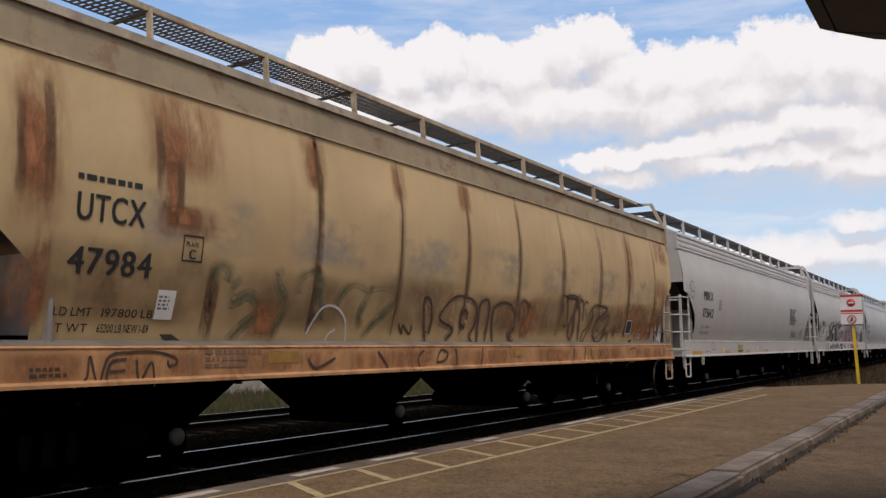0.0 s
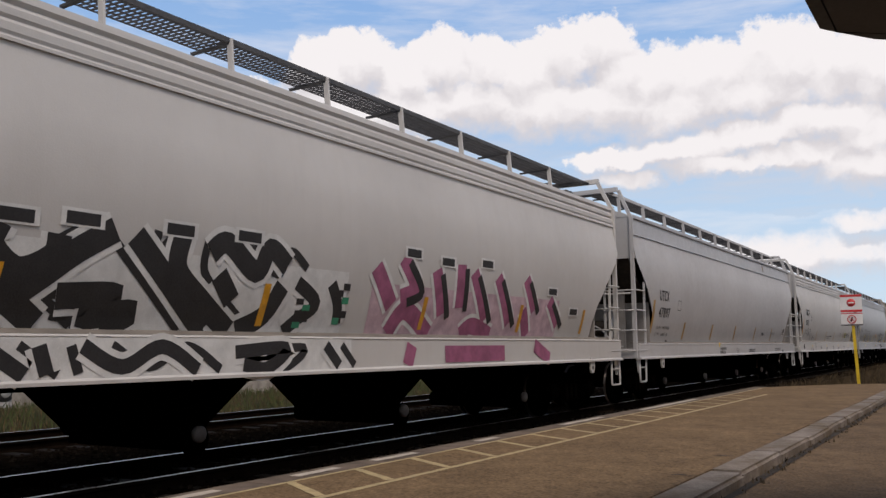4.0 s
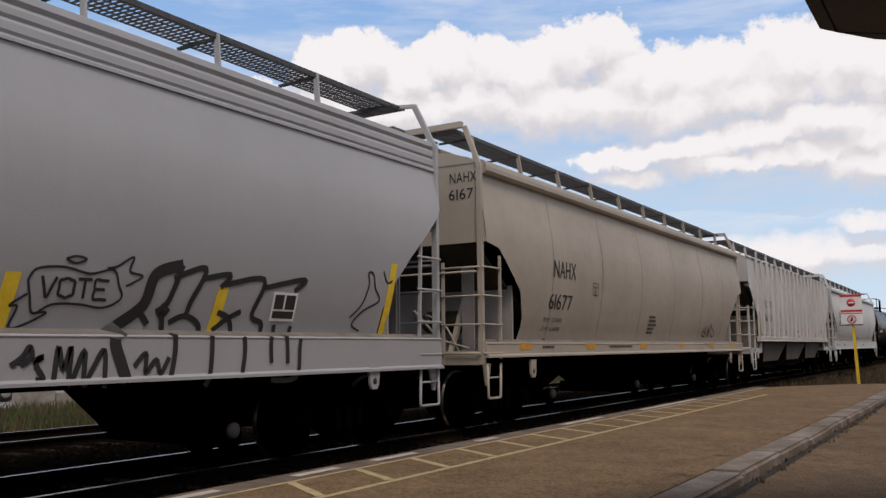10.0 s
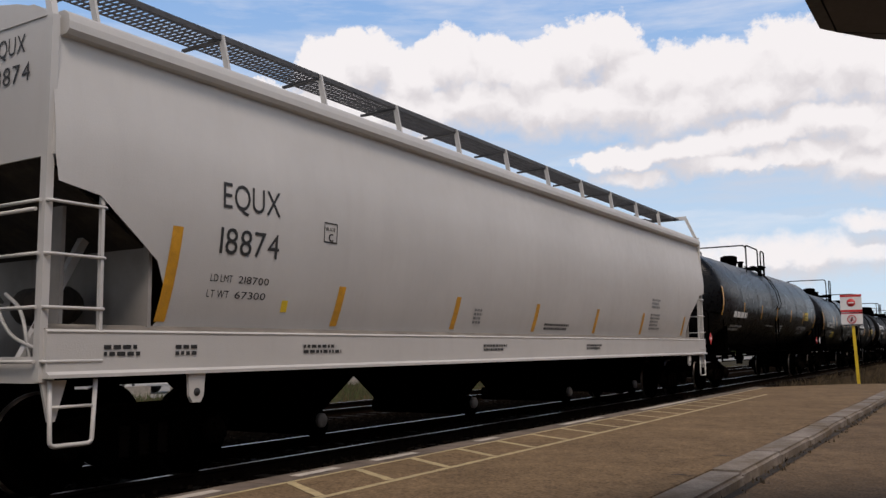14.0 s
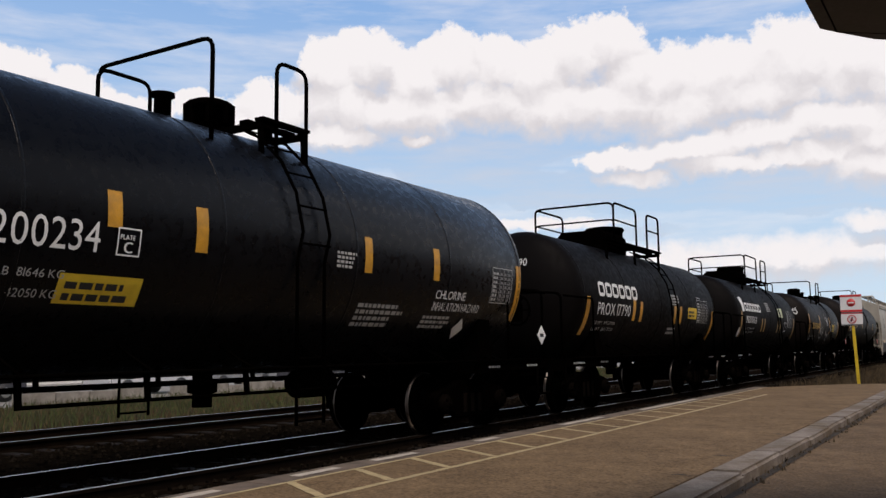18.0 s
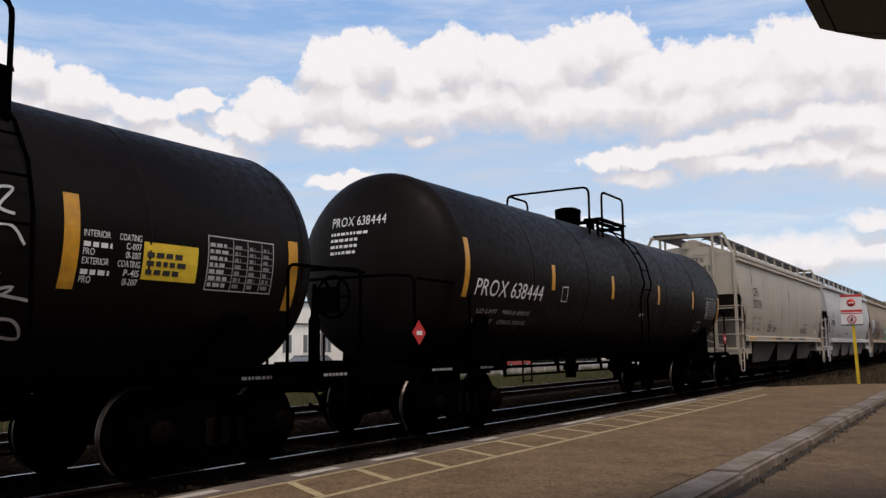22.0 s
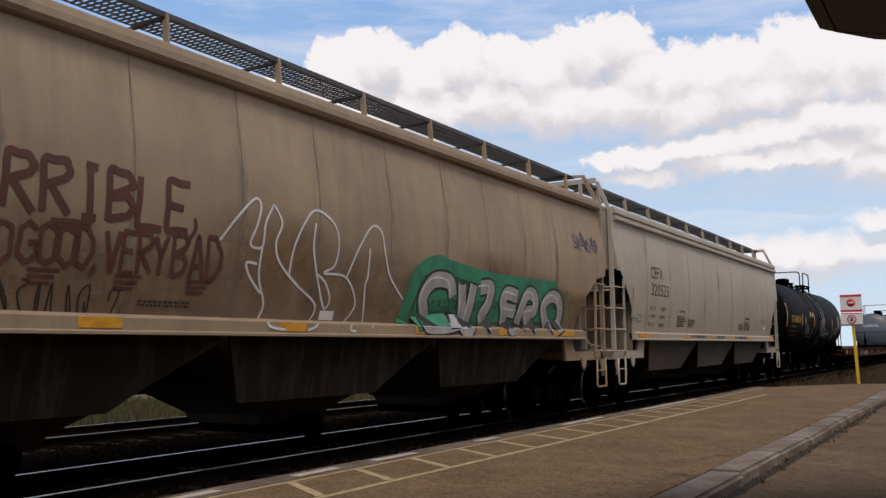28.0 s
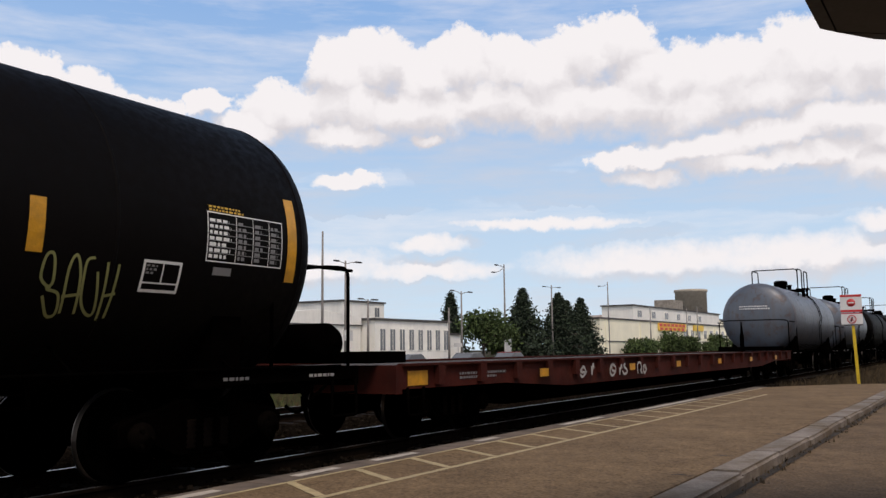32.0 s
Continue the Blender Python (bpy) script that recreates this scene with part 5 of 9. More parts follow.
                part("lug_hole", made(lathe, [(0.001, 0.0), (0.04, 0.0), (0.04, 0.004), (0.001, 0.004)], 12, "x", (s * 1.601, c, 0.90)), BLACK, lug)
            if sill == "deep":
                part("end_stanchion", made(box, s * 0.90, s * 1.12, y + d * 0.42, y + d * 0.46, 1.2, 2.62), surface("dirty_white_bulkhead", (0.27, 0.25, 0.23), 0.7, var=0.15, scale=1.5, streak=0.4), car)
        if bent_frame:
            part("top_beam", made(bar, (-1.2, y, zt), (1.2, y, zt), 0.08, 0.10), post_paint, car)
        for s in (1, -1) if end_posts else ():
            part("end_post", made(bar, (s * 0.86, y - d * 0.03, 1.1), (s * 0.86, y - d * 0.03, end_posts), 0.075, 0.05), post_paint, car)
        part("grab_iron", made(pipe, [(-1.45, y - d * 0.06, 2.50), (1.45, y - d * 0.06, 2.50)], 0.018, 6), post_paint, car)
    # hopper bays
    pitch = pitch or (3.85 if bays == 4 and sill == "deep" else (L - 4.6) / bays)
    for k in range(bays):
        c = L / 2 + pitch * (k + 0.5 - bays / 2)
        h = pitch / 2
        bm = bmesh.new()
        r = [[bm.verts.new((x * 1.0, c + yy, z)) for x, yy in ((-w, -g), (w, -g), (w, g), (-w, g))] for w, g, z in (((1.30, h + 0.12, 1.44), (0.80, h - 1.0, 0.93), (0.56, 0.58, 0.50), (0.5, 0.54, 0.40)) if sill == "deep" else ((1.44, h + 0.12, 1.44), (1.22, h * 0.66, 0.98), (0.66, 0.62, 0.52), (0.6, 0.6, 0.40)))]
        for a, b in zip(r, r[1:]):
            for i in range(4):
                bm.faces.new((a[i], a[(i + 1) % 4], b[(i + 1) % 4], b[i]))
        bm.faces.new(r[-1])
        bay = part("hopper_bay", bm, bay_paint if sill == "deep" else SHADED, car)
        if sill != "deep":
            for s in (1, -1):
                bm = bmesh.new()
                lo = [(c - h * 0.96, 1.49), (c + h * 1.04, 1.49), (c + h * 0.36, 0.74), (c - h * 0.84, 0.74)]
                q = [[bm.verts.new((s * (1.47 - (1.49 - z) * 0.16 - d), y, z)) for y, z in lo] for d in (0.0, 0.02)]
                bm.faces.new(q[0])
                bm.faces.new(q[1][::-1])
                for k2 in range(4):
                    bm.faces.new((q[0][k2], q[0][k2 - 1], q[1][k2 - 1], q[1][k2]))
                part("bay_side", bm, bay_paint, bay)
        bm = bmesh.new()
        box(bm, -0.60, 0.60, c - 0.42, c + 0.42, 0.30, 0.44)
        lathe(bm, [(0.13, -0.95), (0.13, 0.95)], 12, "x", at=(0, c, 0.36))
        lathe(bm, [(0.17, 0.9), (0.17, 0.98), (0.02, 1.0)], 12, "x", at=(0, c, 0.36))
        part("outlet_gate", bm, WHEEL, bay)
        if sill == "deep":
            part("outlet_cap", made(lathe, [(0.001, 0.985), (0.09, 0.985), (0.09, 1.03), (0.07, 1.05), (0.001, 1.05)], 14, "x", (0, c, 0.42)), OUTCAP, bay)
    couplers(car, 0, L)
    truck(car, truck_at)
    truck(car, L - truck_at)
    brake_wheel(car, -0.55, L + 0.16, 2.1, DARK)
    bm = bmesh.new()
    pipe(bm, bent([(0.5, 1.6, 1.0), (0.4, 3.5, 0.95), (0.4, L - 3.5, 0.95), (0.5, L - 1.6, 1.0)], 0.2), 0.025, 6)
    part("train_line", bm, DARK, car)
    for k, words in enumerate(marks):
        end_lettering(car, words, marks_at[0] - 0.02 * k, marks_at[1] - 0.27 * k, 0.17, lambda x, z: 0.012, width=0.105 * len(words) + 0.08)
    # vertical seams and ribs
    for y in seams:
        bm = bmesh.new()
        bm.faces.new([bm.verts.new(p) for p in ((y - 0.011, 1.5, 0), (y + 0.011, 1.5, 0), (y + 0.009, top - 0.18, 0), (y - 0.009, top - 0.18, 0))])
        part("weld_seam", wrapped(bm, side, 0.004), seam_paint or GREYP, car)
        patch(car, y - 0.05, y + 0.09, 1.55, top - 0.3, side, GREYWASH if seam_paint is not SEAMP else BROWNWASH, "seam_stain", 0.007)
    if rib:
        y = 1.25
        while y < L - 1.2:
            for s in (1, -1):
                bm = bmesh.new()
                prism(bm, [(s * 1.54, y - 0.07), (s * 1.60, y - 0.05), (s * 1.60, y + 0.05), (s * 1.54, y + 0.07)], 1.5, top, "z")
                part("side_rib", bm, paint, car)
            y += rib
    return car, side


def tank(label, u0, u1, top, radius, paint, rails, ladder_at, pipes=True, box_dome=False, end_rails=True, stripes=(), group="tank cars of the freight train", rail_high=0.85, brake=True, placard=None):
    """A tank car; u0 and u1 are the ends of its tank."""
    car = thing("tank_car", label, "railway car", (0, u0, 0), group)
    CARS.append((car, u0))
    L, zc, R = u1 - u0, top - radius, radius
    side = lambda z: math.sqrt(max(R * R - (z - zc) ** 2, 0.0001))
    bm = bmesh.new()
    head = 0.62
    prof = []
    for k in range(9):
        a = k / 8 * math.pi / 2
        prof.append((max(R * math.sin(a), 0.0005), head * (1 - math.cos(a))))
    n = int(L / 2.4)
    body = [(R, head + (L - 2 * head) * k / n) for k in range(1, n)]
    full = prof + body + [(r, L - h) for r, h in reversed(prof)]
    lathe(bm, full, 64, "y", at=(0, 0, zc))
    part("tank_shell", bm, paint, car)
    for y in [head + 0.02] + [head + (L - 2 * head) * k / n for k in range(1, n)] + [L - head - 0.02]:
        part("girth_weld", made(lathe, [(R, -0.02), (R + 0.006, -0.012), (R + 0.006, 0.012), (R, 0.02)], 64, "y", (0, y, zc)), paint, car)
    # underframe
    for y, d in ((0, 1), (L, -1)):
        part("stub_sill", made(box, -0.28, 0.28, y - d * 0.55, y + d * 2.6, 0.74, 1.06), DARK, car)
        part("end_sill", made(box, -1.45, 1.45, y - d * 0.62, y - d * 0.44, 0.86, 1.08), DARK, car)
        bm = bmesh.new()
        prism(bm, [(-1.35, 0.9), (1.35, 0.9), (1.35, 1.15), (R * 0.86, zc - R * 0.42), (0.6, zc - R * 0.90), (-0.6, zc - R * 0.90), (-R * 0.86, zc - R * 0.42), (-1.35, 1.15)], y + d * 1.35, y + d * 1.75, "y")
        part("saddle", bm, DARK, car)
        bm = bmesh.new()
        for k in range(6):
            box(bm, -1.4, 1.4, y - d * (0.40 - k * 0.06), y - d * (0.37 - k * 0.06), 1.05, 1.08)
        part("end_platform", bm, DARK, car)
        if end_rails:
            bm = bmesh.new()
            for s in (1, -1):
                pipe(bm, bent([(s * 1.38, y - d * 0.5, 1.0), (s * 1.38, y - d * 0.5, 2.32), (s * 1.0, y - d * 0.5, 2.36), (0, y - d * 0.5, 2.36)], 0.12), 0.022, 8)
                pipe(bm, bent([(s * 1.44, y - d * 0.5, 2.28), (s * 1.44, y + d * 0.95, 2.28), (s * 1.44, y + d * 0.95, 1.05)], 0.12), 0.02, 8)
            part("end_handrail", bm, DARK, car)
        for s in (1, -1):
            part("end_side_plate", made(box, s * 1.44, s * 1.47, y - d * 0.6, y + d * 2.1, 0.94, 1.09), DARK, car)
        bars(car, min(y - d * 0.2, y + d * 0.35), 0.985, 0.55, 0.055, 1, lambda z: 1.472, PALE, "stencil_bar")
        bars(car, min(y + d * 1.2, y + d * 1.7), 0.985, 0.5, 0.055, 1, lambda z: 1.472, GREYP, "stencil_bar")
        if placard:
            for x in (1.40, -1.40):
                bm = bmesh.new()
                c = y - d * 0.42
                prism(bm, [(c - 0.17, 1.52), (c, 1.35), (c + 0.17, 1.52), (c, 1.69)], x - 0.006, x + 0.006)
                holder = part("placard", bm, placard, car)
                part("placard_print", made(box, x - 0.009, x + 0.009, c - 0.07, c + 0.07, 1.49, 1.55), WHITE if placard is not WHITE else BLACK, holder)
        part("brake_column", made(lathe, [(0.09, 1.0), (0.09, 1.75), (0.06, 1.82), (0.03, 2.3)], 10, "z", (-0.5, y - d * 0.42, 0)), DARK, car)
        stirrup(car, 1.46, y - d * 0.55, y - d * 0.1, 0.5, 0.95, DARK)
        stirrup(car, -1.46, y - d * 0.55, y - d * 0.1, 0.5, 0.95, DARK)
    # side running pipes and underbody gear
    for s in (1, -1):
        bm = bmesh.new()
        pipe(bm, [(s * 1.5, -0.2, 1.1), (s * 1.5, L + 0.2, 1.1)], 0.02, 6)
        for k in range(8):
            y = 1.6 + (L - 3.2) * k / 7
            pipe(bm, [(s * 1.5, y, 1.1), (s * min(side(1.35), 1.2), y, 1.35)], 0.015, 6)
        part("side_handrail", bm, DARK, car)
    if pipes:
        bm = bmesh.new()
        pipe(bm, [(0.55, 2.2, 0.95), (0.55, L - 2.2, 0.95)], 0.03, 6)
        pipe(bm, [(0.75, 3.4, 0.8), (0.75, L - 3.4, 0.8)], 0.02, 6)
        for k in range(5):
            y = 3.4 + (L - 6.8) * k / 4
            bar(bm, (0.75, y, 0.78), (0.7, y, 1.2), 0.05)
            bar(bm, (0.55, y + 0.3, 0.95), (0.5, y + 0.3, 1.3), 0.04)
        part("brake_rigging", bm, DARK, car)
        bm = bmesh.new()
        lathe(bm, [(0.001, -0.42), (0.16, -0.36), (0.19, -0.3), (0.19, 0.3), (0.16, 0.36), (0.001, 0.42)], 14, "y", at=(0.45, L * 0.62, 0.86))
        part("air_reservoir", bm, DARK, car)
    bm = bmesh.new()
    lathe(bm, [(0.12, 0.62), (0.12, 0.78), (0.18, 0.8), (0.18, 0.92), (0.12, 0.95), (0.12, zc - R + 0.05)], 14, at=(0, L / 2, 0))
    part("bottom_outlet", bm, DARK, car)
    # top platform
    a, c0, c1, b, kind = rails
    m = ladder_at
    zp = top - 0.12
    for k in range(9):
        x = -1.0 + k * 0.25
        if abs(x) > 0.55:
            part("platform_plank", made(box, x - 0.07, x + 0.07, a - 0.6 if kind == "double" else c1 - 0.3, b, zp + 0.12, zp + 0.16), DARK, car)
    for y in (a - 0.5, (a + b) / 2 - 0.25, b - 0.04) if kind == "double" else (c1 - 0.25, b - 0.04):
        bm = bmesh.new()
        box(bm, -1.02, 1.02, y - 0.04, y + 0.04, zp + 0.04, zp + 0.118)
        for s in (1, -1):
            bar(bm, (s * 0.98, y, zp + 0.1), (s * 1.0, y, zc + math.sqrt(R * R - 1.0) - 0.02), 0.05)
        part("platform_bracket", bm, DARK, car)
    gz, hz = zp + 0.15 if kind == "double" else zc + math.sqrt(R * R - 1.0) - 0.01, top + rail_high
    lines = []
    if c0 > a:
        lines.append([(1.0, a, gz), (1.0, a, hz), (1.0, c0, hz), (1.0, c0, gz)])
    lines.append([(1.0, c1, gz), (1.0, c1, hz), (1.0, b, hz), (1.0, b, gz)])
    lines.append([(-1.0, a, gz), (-1.0, a, hz), (-1.0, (a + b) / 2, hz), (-1.0, (a + b) / 2, gz)])
    lines.append([(-1.0, a, gz), (-1.0, a, hz), (1.0, a, hz), (1.0, a, gz)])
    for pts in lines:
        part("railing", made(pipe, bent(pts, 0.16), 0.026, 8), DARK, car)
        if kind == "double":
            low = [(x, y, z if z == gz else z - 0.40) for x, y, z in pts]
            part("railing", made(pipe, bent(low, 0.1), 0.02, 8), DARK, car)
    bm = bmesh.new()
    c = (a + b) / 2
    if box_dome:
        prism(bm, [(-0.62, zp), (0.62, zp), (0.62, zp + 0.38), (0.5, zp + 0.5), (-0.5, zp + 0.5), (-0.62, zp + 0.38)], c - 1.2, c + 0.2, "y")
    tall, wide = (1.0, 1.0) if box_dome else (0.95, 0.62)
    lathe(bm, [(0.44 * wide, 0), (0.44 * wide, 0.34 * tall), (0.50 * wide, 0.35 * tall), (0.50 * wide, 0.41 * tall), (0.46 * wide, 0.44 * tall), (0.2, 0.48 * tall), (0.001, 0.49 * tall)], 24, at=(0, c + (0.35 if box_dome else 0.1), top - 0.03 + (0.2 if box_dome else 0)))
    manway = part("manway", bm, DARK, car)
    cy, cz = c + (0.35 if box_dome else 0.1), top + (0.2 if box_dome else 0)
    for k in range(8):
        t = k * math.tau / 8
        part("eye_bolt", made(bar, (0.46 * wide * math.cos(t), cy + 0.46 * wide * math.sin(t), cz + 0.1 * tall), (0.46 * wide * math.cos(t), cy + 0.46 * wide * math.sin(t), cz + 0.40 * tall), 0.05), DARK, manway)
    for y in (c - 0.85, c + 0.85):
        bm = bmesh.new()
        lathe(bm, [(0.10, 0), (0.10, 0.25), (0.14, 0.26), (0.14, 0.30), (0.001, 0.32)], 12, at=(0.25, y, top - 0.05))
        part("valve", bm, DARK, car)
    # side ladder that follows the shell
    for s in (1, -1):
        bm = bmesh.new()
        for y in (m - 0.24, m + 0.24):
            pts = [(s * 1.52, y, 0.45), (s * 1.52, y, max(1.2, zc - 0.2))]
            for k in range(5):
                t = radians(5 + k * 17)
                pts.append((s * (R + 0.10) * math.cos(t), y, zc + (R + 0.10) * math.sin(t)))
            if R + 0.1 < 1.52:
                pts[1] = (s * 1.52, y, 1.3)
            pipe(bm, pts, 0.02, 6)
        for z in (0.5, 0.85, 1.2):
            pipe(bm, [(s * 1.52, m - 0.24, z), (s * 1.52, m + 0.24, z)], 0.014, 6)
        for k in range(5):
            t = radians(k * 16)
            pipe(bm, [(s * (R + 0.1) * math.cos(t), m - 0.24, zc + (R + 0.1) * math.sin(t)), (s * (R + 0.1) * math.cos(t), m + 0.24, zc + (R + 0.1) * math.sin(t))], 0.014, 6)
        part("side_ladder", bm, DARK, car)
    couplers(car, -0.62, L + 0.62)
    truck(car, 1.5)
    truck(car, L - 1.5)
    if brake:
        brake_wheel(car, 0.75, L + 0.72, 2.0, DARK)
    for y, z0, z1, w in stripes:
        patch(car, y, y + w, z0, z1, side, AMBER, "reflective_stripe")
    return car, side


def head_marks(car, side_R, zc, y_end, rows, material=None, head=0.62, width=0.7, x0=-0.55, words=""):
    """Print on the leading head of a tank: bars that follow its bulge."""
    rnd = random.Random(int(y_end * 7) + rows)
    bulge = lambda x, z: head * (1 - math.sqrt(max(0, 1 - (x * x + (z - zc) ** 2) / side_R ** 2)))
    if words:
        end_lettering(car, words, x0, zc + 0.62, 0.15, bulge, material or WHITE, width=0.095 * len(words), name="head_lettering", lift=0.03)
    for r in range(rows):
        bm = bmesh.new()
        z = zc + 0.48 - r * 0.10
        x = x0
        while x < x0 + width * rnd.uniform(0.7, 1):
            w = rnd.uniform(0.03, 0.10)
            q = []
            for xx, zz in ((x, z), (x + w, z), (x + w, z + 0.045), (x, z + 0.045)):
                rr = math.hypot(xx, zz - zc) / side_R
                q.append(bm.verts.new((xx, head * (1 - math.sqrt(max(0, 1 - rr * rr))) - 0.03, zz)))
            bm.faces.new(q)
            x += w + 0.025
        part("head_print", bm, material or WHITE, car)


def flat_car(label, u, length, paint):
    """An empty bulkhead-less flat car with stake pockets along its fish-belly sills."""
    car = thing("flat_car", label, "railway car", (0, u, 0))
    CARS.append((car, u))
    L = length
    deck = new("deck")
    deck.parent = car
    for k in range(int(L / 0.28)):
        part("deck_plank", made(box, -1.40, 1.40, k * 0.28 + 0.01, k * 0.28 + 0.27, 1.0, 1.06), surface("dark_deck_timber", (0.06, 0.045, 0.035), 0.9, var=0.35, scale=4), deck)
    for s in (1, -1):
        bm = bmesh.new()
        prism(bm, [(0, 1.08), (0, 0.76), (3.0, 0.74), (5.5, 0.60), (L - 5.5, 0.60), (L - 3.0, 0.74), (L, 0.76), (L, 1.08)], s * 1.42, s * 1.48)
        part("side_sill", bm, paint, car)
        part("top_flange", made(box, s * 1.40, s * 1.55, 0, L, 1.07, 1.10), paint, car)
        for k in range(int(L / 1.22)):
            bm = bmesh.new()
            y = 0.9 + k * 1.22
            box(bm, s * 1.482, s * 1.56, y - 0.09, y + 0.09, 0.80, 1.065)
            part("stake_pocket", bm, paint, car)
    for y, d in ((0, 1), (L, -1)):
        part("end_sill", made(box, -1.48, 1.48, y - d * 0.15, y, 0.70, 1.08), paint, car)
        part("bridge_plate", made(box, -1.2, 1.2, y - d * 0.35, y + d * 0.5, 1.11, 1.27), DARK, car)
        stirrup(car, 1.5, y + d * 0.1, y + d * 0.5, 0.4, 0.78, DARK)
    part("centre_sill", made(box, -0.3, 0.3, 0.5, L - 0.5, 0.62, 0.98), DARK, car)
    # Deep dark block added under the deck to fill in the black shade there.
    part("underdeck_shade_fill", made(prism, [(3.6, 0.99), (4.4, 0.30), (L - 4.4, 0.30), (L - 3.6, 0.99)], -0.75, 0.75), DARK, car)
    couplers(car, -0.15, L + 0.15)
    truck(car, 2.0)
    truck(car, L - 2.0)
    return car, (lambda z: 1.482)

# ------------------------------------------------------------------ the train, from its leading car back
WHITEP = surface("white_car_paint", (0.52, 0.505, 0.48), 0.5, var=0.035, scale=0.5, streak=0.06, dirt=0.12)
WHITEP2 = surface("cooler_white_car_paint", (0.46, 0.455, 0.45), 0.5, var=0.04, scale=0.5, streak=0.08, dirt=0.15)
GREYCAR = surface("light_grey_car_paint", (0.345, 0.345, 0.35), 0.42, var=0.04, scale=0.5, streak=0.05)
TAN = surface("rust_stained_cream_paint", (0.56, 0.405, 0.205), 0.65, var=0.10, scale=0.7, streak=0.22, streak_col=(0.33, 0.20, 0.10), dirt=0.45, dirt_col=(0.42, 0.26, 0.13), rust=0.35, rust_lo=0.58, rust_hi=0.78, rust_scale=1.6, rust_tall=0.5)
OLIVE = surface("olive_eave_paint", (0.34, 0.26, 0.155), 0.7, var=0.15, scale=1.0, streak=0.3, rust=0.5)
RUSTSILL = surface("rusty_orange_sill", (0.52, 0.28, 0.125), 0.8, var=0.2, scale=1.5, streak=0.4, rust=0.6)
OFFWHITE = surface("off_white_ribbed_paint", (0.48, 0.465, 0.44), 0.5, var=0.07, scale=0.8, streak=0.25, dirt=0.25, dirt_col=(0.33, 0.30, 0.26))
BEIGE = surface("beige_car_paint", (0.375, 0.33, 0.268), 0.55, var=0.05, scale=0.5, streak=0.10, dirt=0.2)
DIRTY = surface("grime_browned_beige_paint", (0.325, 0.24, 0.152), 0.65, var=0.12, scale=0.6, streak=0.5, dirt=0.5, dirt_col=(0.17, 0.125, 0.085))
IVORY = surface("ivory_car_paint", (0.40, 0.355, 0.28), 0.5, var=0.06, scale=0.8, streak=0.15, dirt=0.3, dirt_col=(0.28, 0.24, 0.19))
TANKB = surface("black_tank_paint", (0.0036, 0.0029, 0.0027), 0.58, var=0.25, scale=0.7, dirt=0.35, dirt_col=(0.006, 0.0046, 0.004), bump=0.03, spec=0.05)
TANKN = surface("glossy_black_tank_paint", (0.003, 0.0032, 0.0040), 0.30, var=0.2, scale=0.7, bump=0.0, spec=0.13)
TANKBR = surface("brown_black_tank_paint", (0.0075, 0.0056, 0.0048), 0.48, var=0.3, scale=0.7, dirt=0.4, dirt_col=(0.011, 0.0075, 0.006), bump=0.03, spec=0.06)
TANKG = surface("grey_tank_paint", (0.10, 0.118, 0.145), 0.4, var=0.15, scale=0.8, streak=0.5, streak_col=(0.10, 0.06, 0.04), rust=0.6, rust_col=(0.10, 0.055, 0.035))
FLATRED = surface("oxide_red_car_paint", (0.062, 0.013, 0.009), 0.75, var=0.3, scale=1.6, streak=0.4, streak_col=(0.03, 0.012, 0.009), dirt=0.4, dirt_col=(0.035, 0.014, 0.010), rust=0.3, rust_col=(0.10, 0.03, 0.015), spec=0.1)
MAROON = surface("dark_red_spray_paint", (0.095, 0.032, 0.02), 0.6, var=0.2, scale=4)
INK = surface("black_spray_paint", (0.018, 0.017, 0.017), 0.6, var=0.2, scale=4)
CHALKP = surface("white_spray_paint", (0.62, 0.62, 0.60), 0.6, var=0.12, scale=4)
GREENW = wash("green_overspray", (0.03, 0.20, 0.11), 0.22, 0.50, 6.0, 1.0)
SILVER = surface("silver_grey_spray", (0.36, 0.36, 0.35), 0.5, var=0.15, scale=4)
GREENP = surface("green_spray_paint", (0.03, 0.22, 0.12), 0.6, var=0.25, scale=4)
MAGENTA = surface("magenta_spray_paint", (0.30, 0.09, 0.17), 0.6, var=0.25, scale=4)
GREYSP = surface("grey_spray_paint", (0.20, 0.19, 0.18), 0.6, var=0.25, scale=4)
SEAMP = surface("brown_seam_stain", (0.20, 0.13, 0.08), 0.8, var=0.3, scale=3)
SEAMG = surface("grey_seam_stain", (0.17, 0.145, 0.115), 0.8, var=0.3, scale=3)


def data_lines(car, y, z, side, rows=("LD LMT", "LT WT"), nums=("", ""), h=0.075, gap=0.16, material=None, wide=0.85):
    for k, (a, b) in enumerate(zip(rows, nums)):
        lettering(car, a, y - 0.02 * k, z - k * gap, h, side, material, width=wide * 0.36)
        if b:
            lettering(car, b, y + wide * 0.46 - 0.02 * k, z - k * gap, h, side, material, width=wide * 0.54)


CREAMPOST = surface("grimy_cream_post_paint", (0.40, 0.34, 0.25), 0.7, var=0.2, scale=3, rust=0.4)
# Bay paints carry dirt plus the shade under the cars, put into the colour.
BAYI = surface("grimy_shaded_bay_paint", (0.050, 0.041, 0.031), 0.8, var=0.2, scale=1.2, streak=0.3)
BAYD = surface("shade_brown_black_bay", (0.016, 0.012, 0.009), 0.85, var=0.3, scale=1.2, streak=0.3, spec=0.1)
BAYF = surface("dusty_shaded_bay_paint", (0.105, 0.088, 0.07), 0.8, var=0.2, scale=1.2, streak=0.4, dirt=0.5)
BAYW = surface("dirty_shaded_white_bay_paint", (0.15, 0.134, 0.118), 0.75, var=0.2, scale=1.2, streak=0.3)
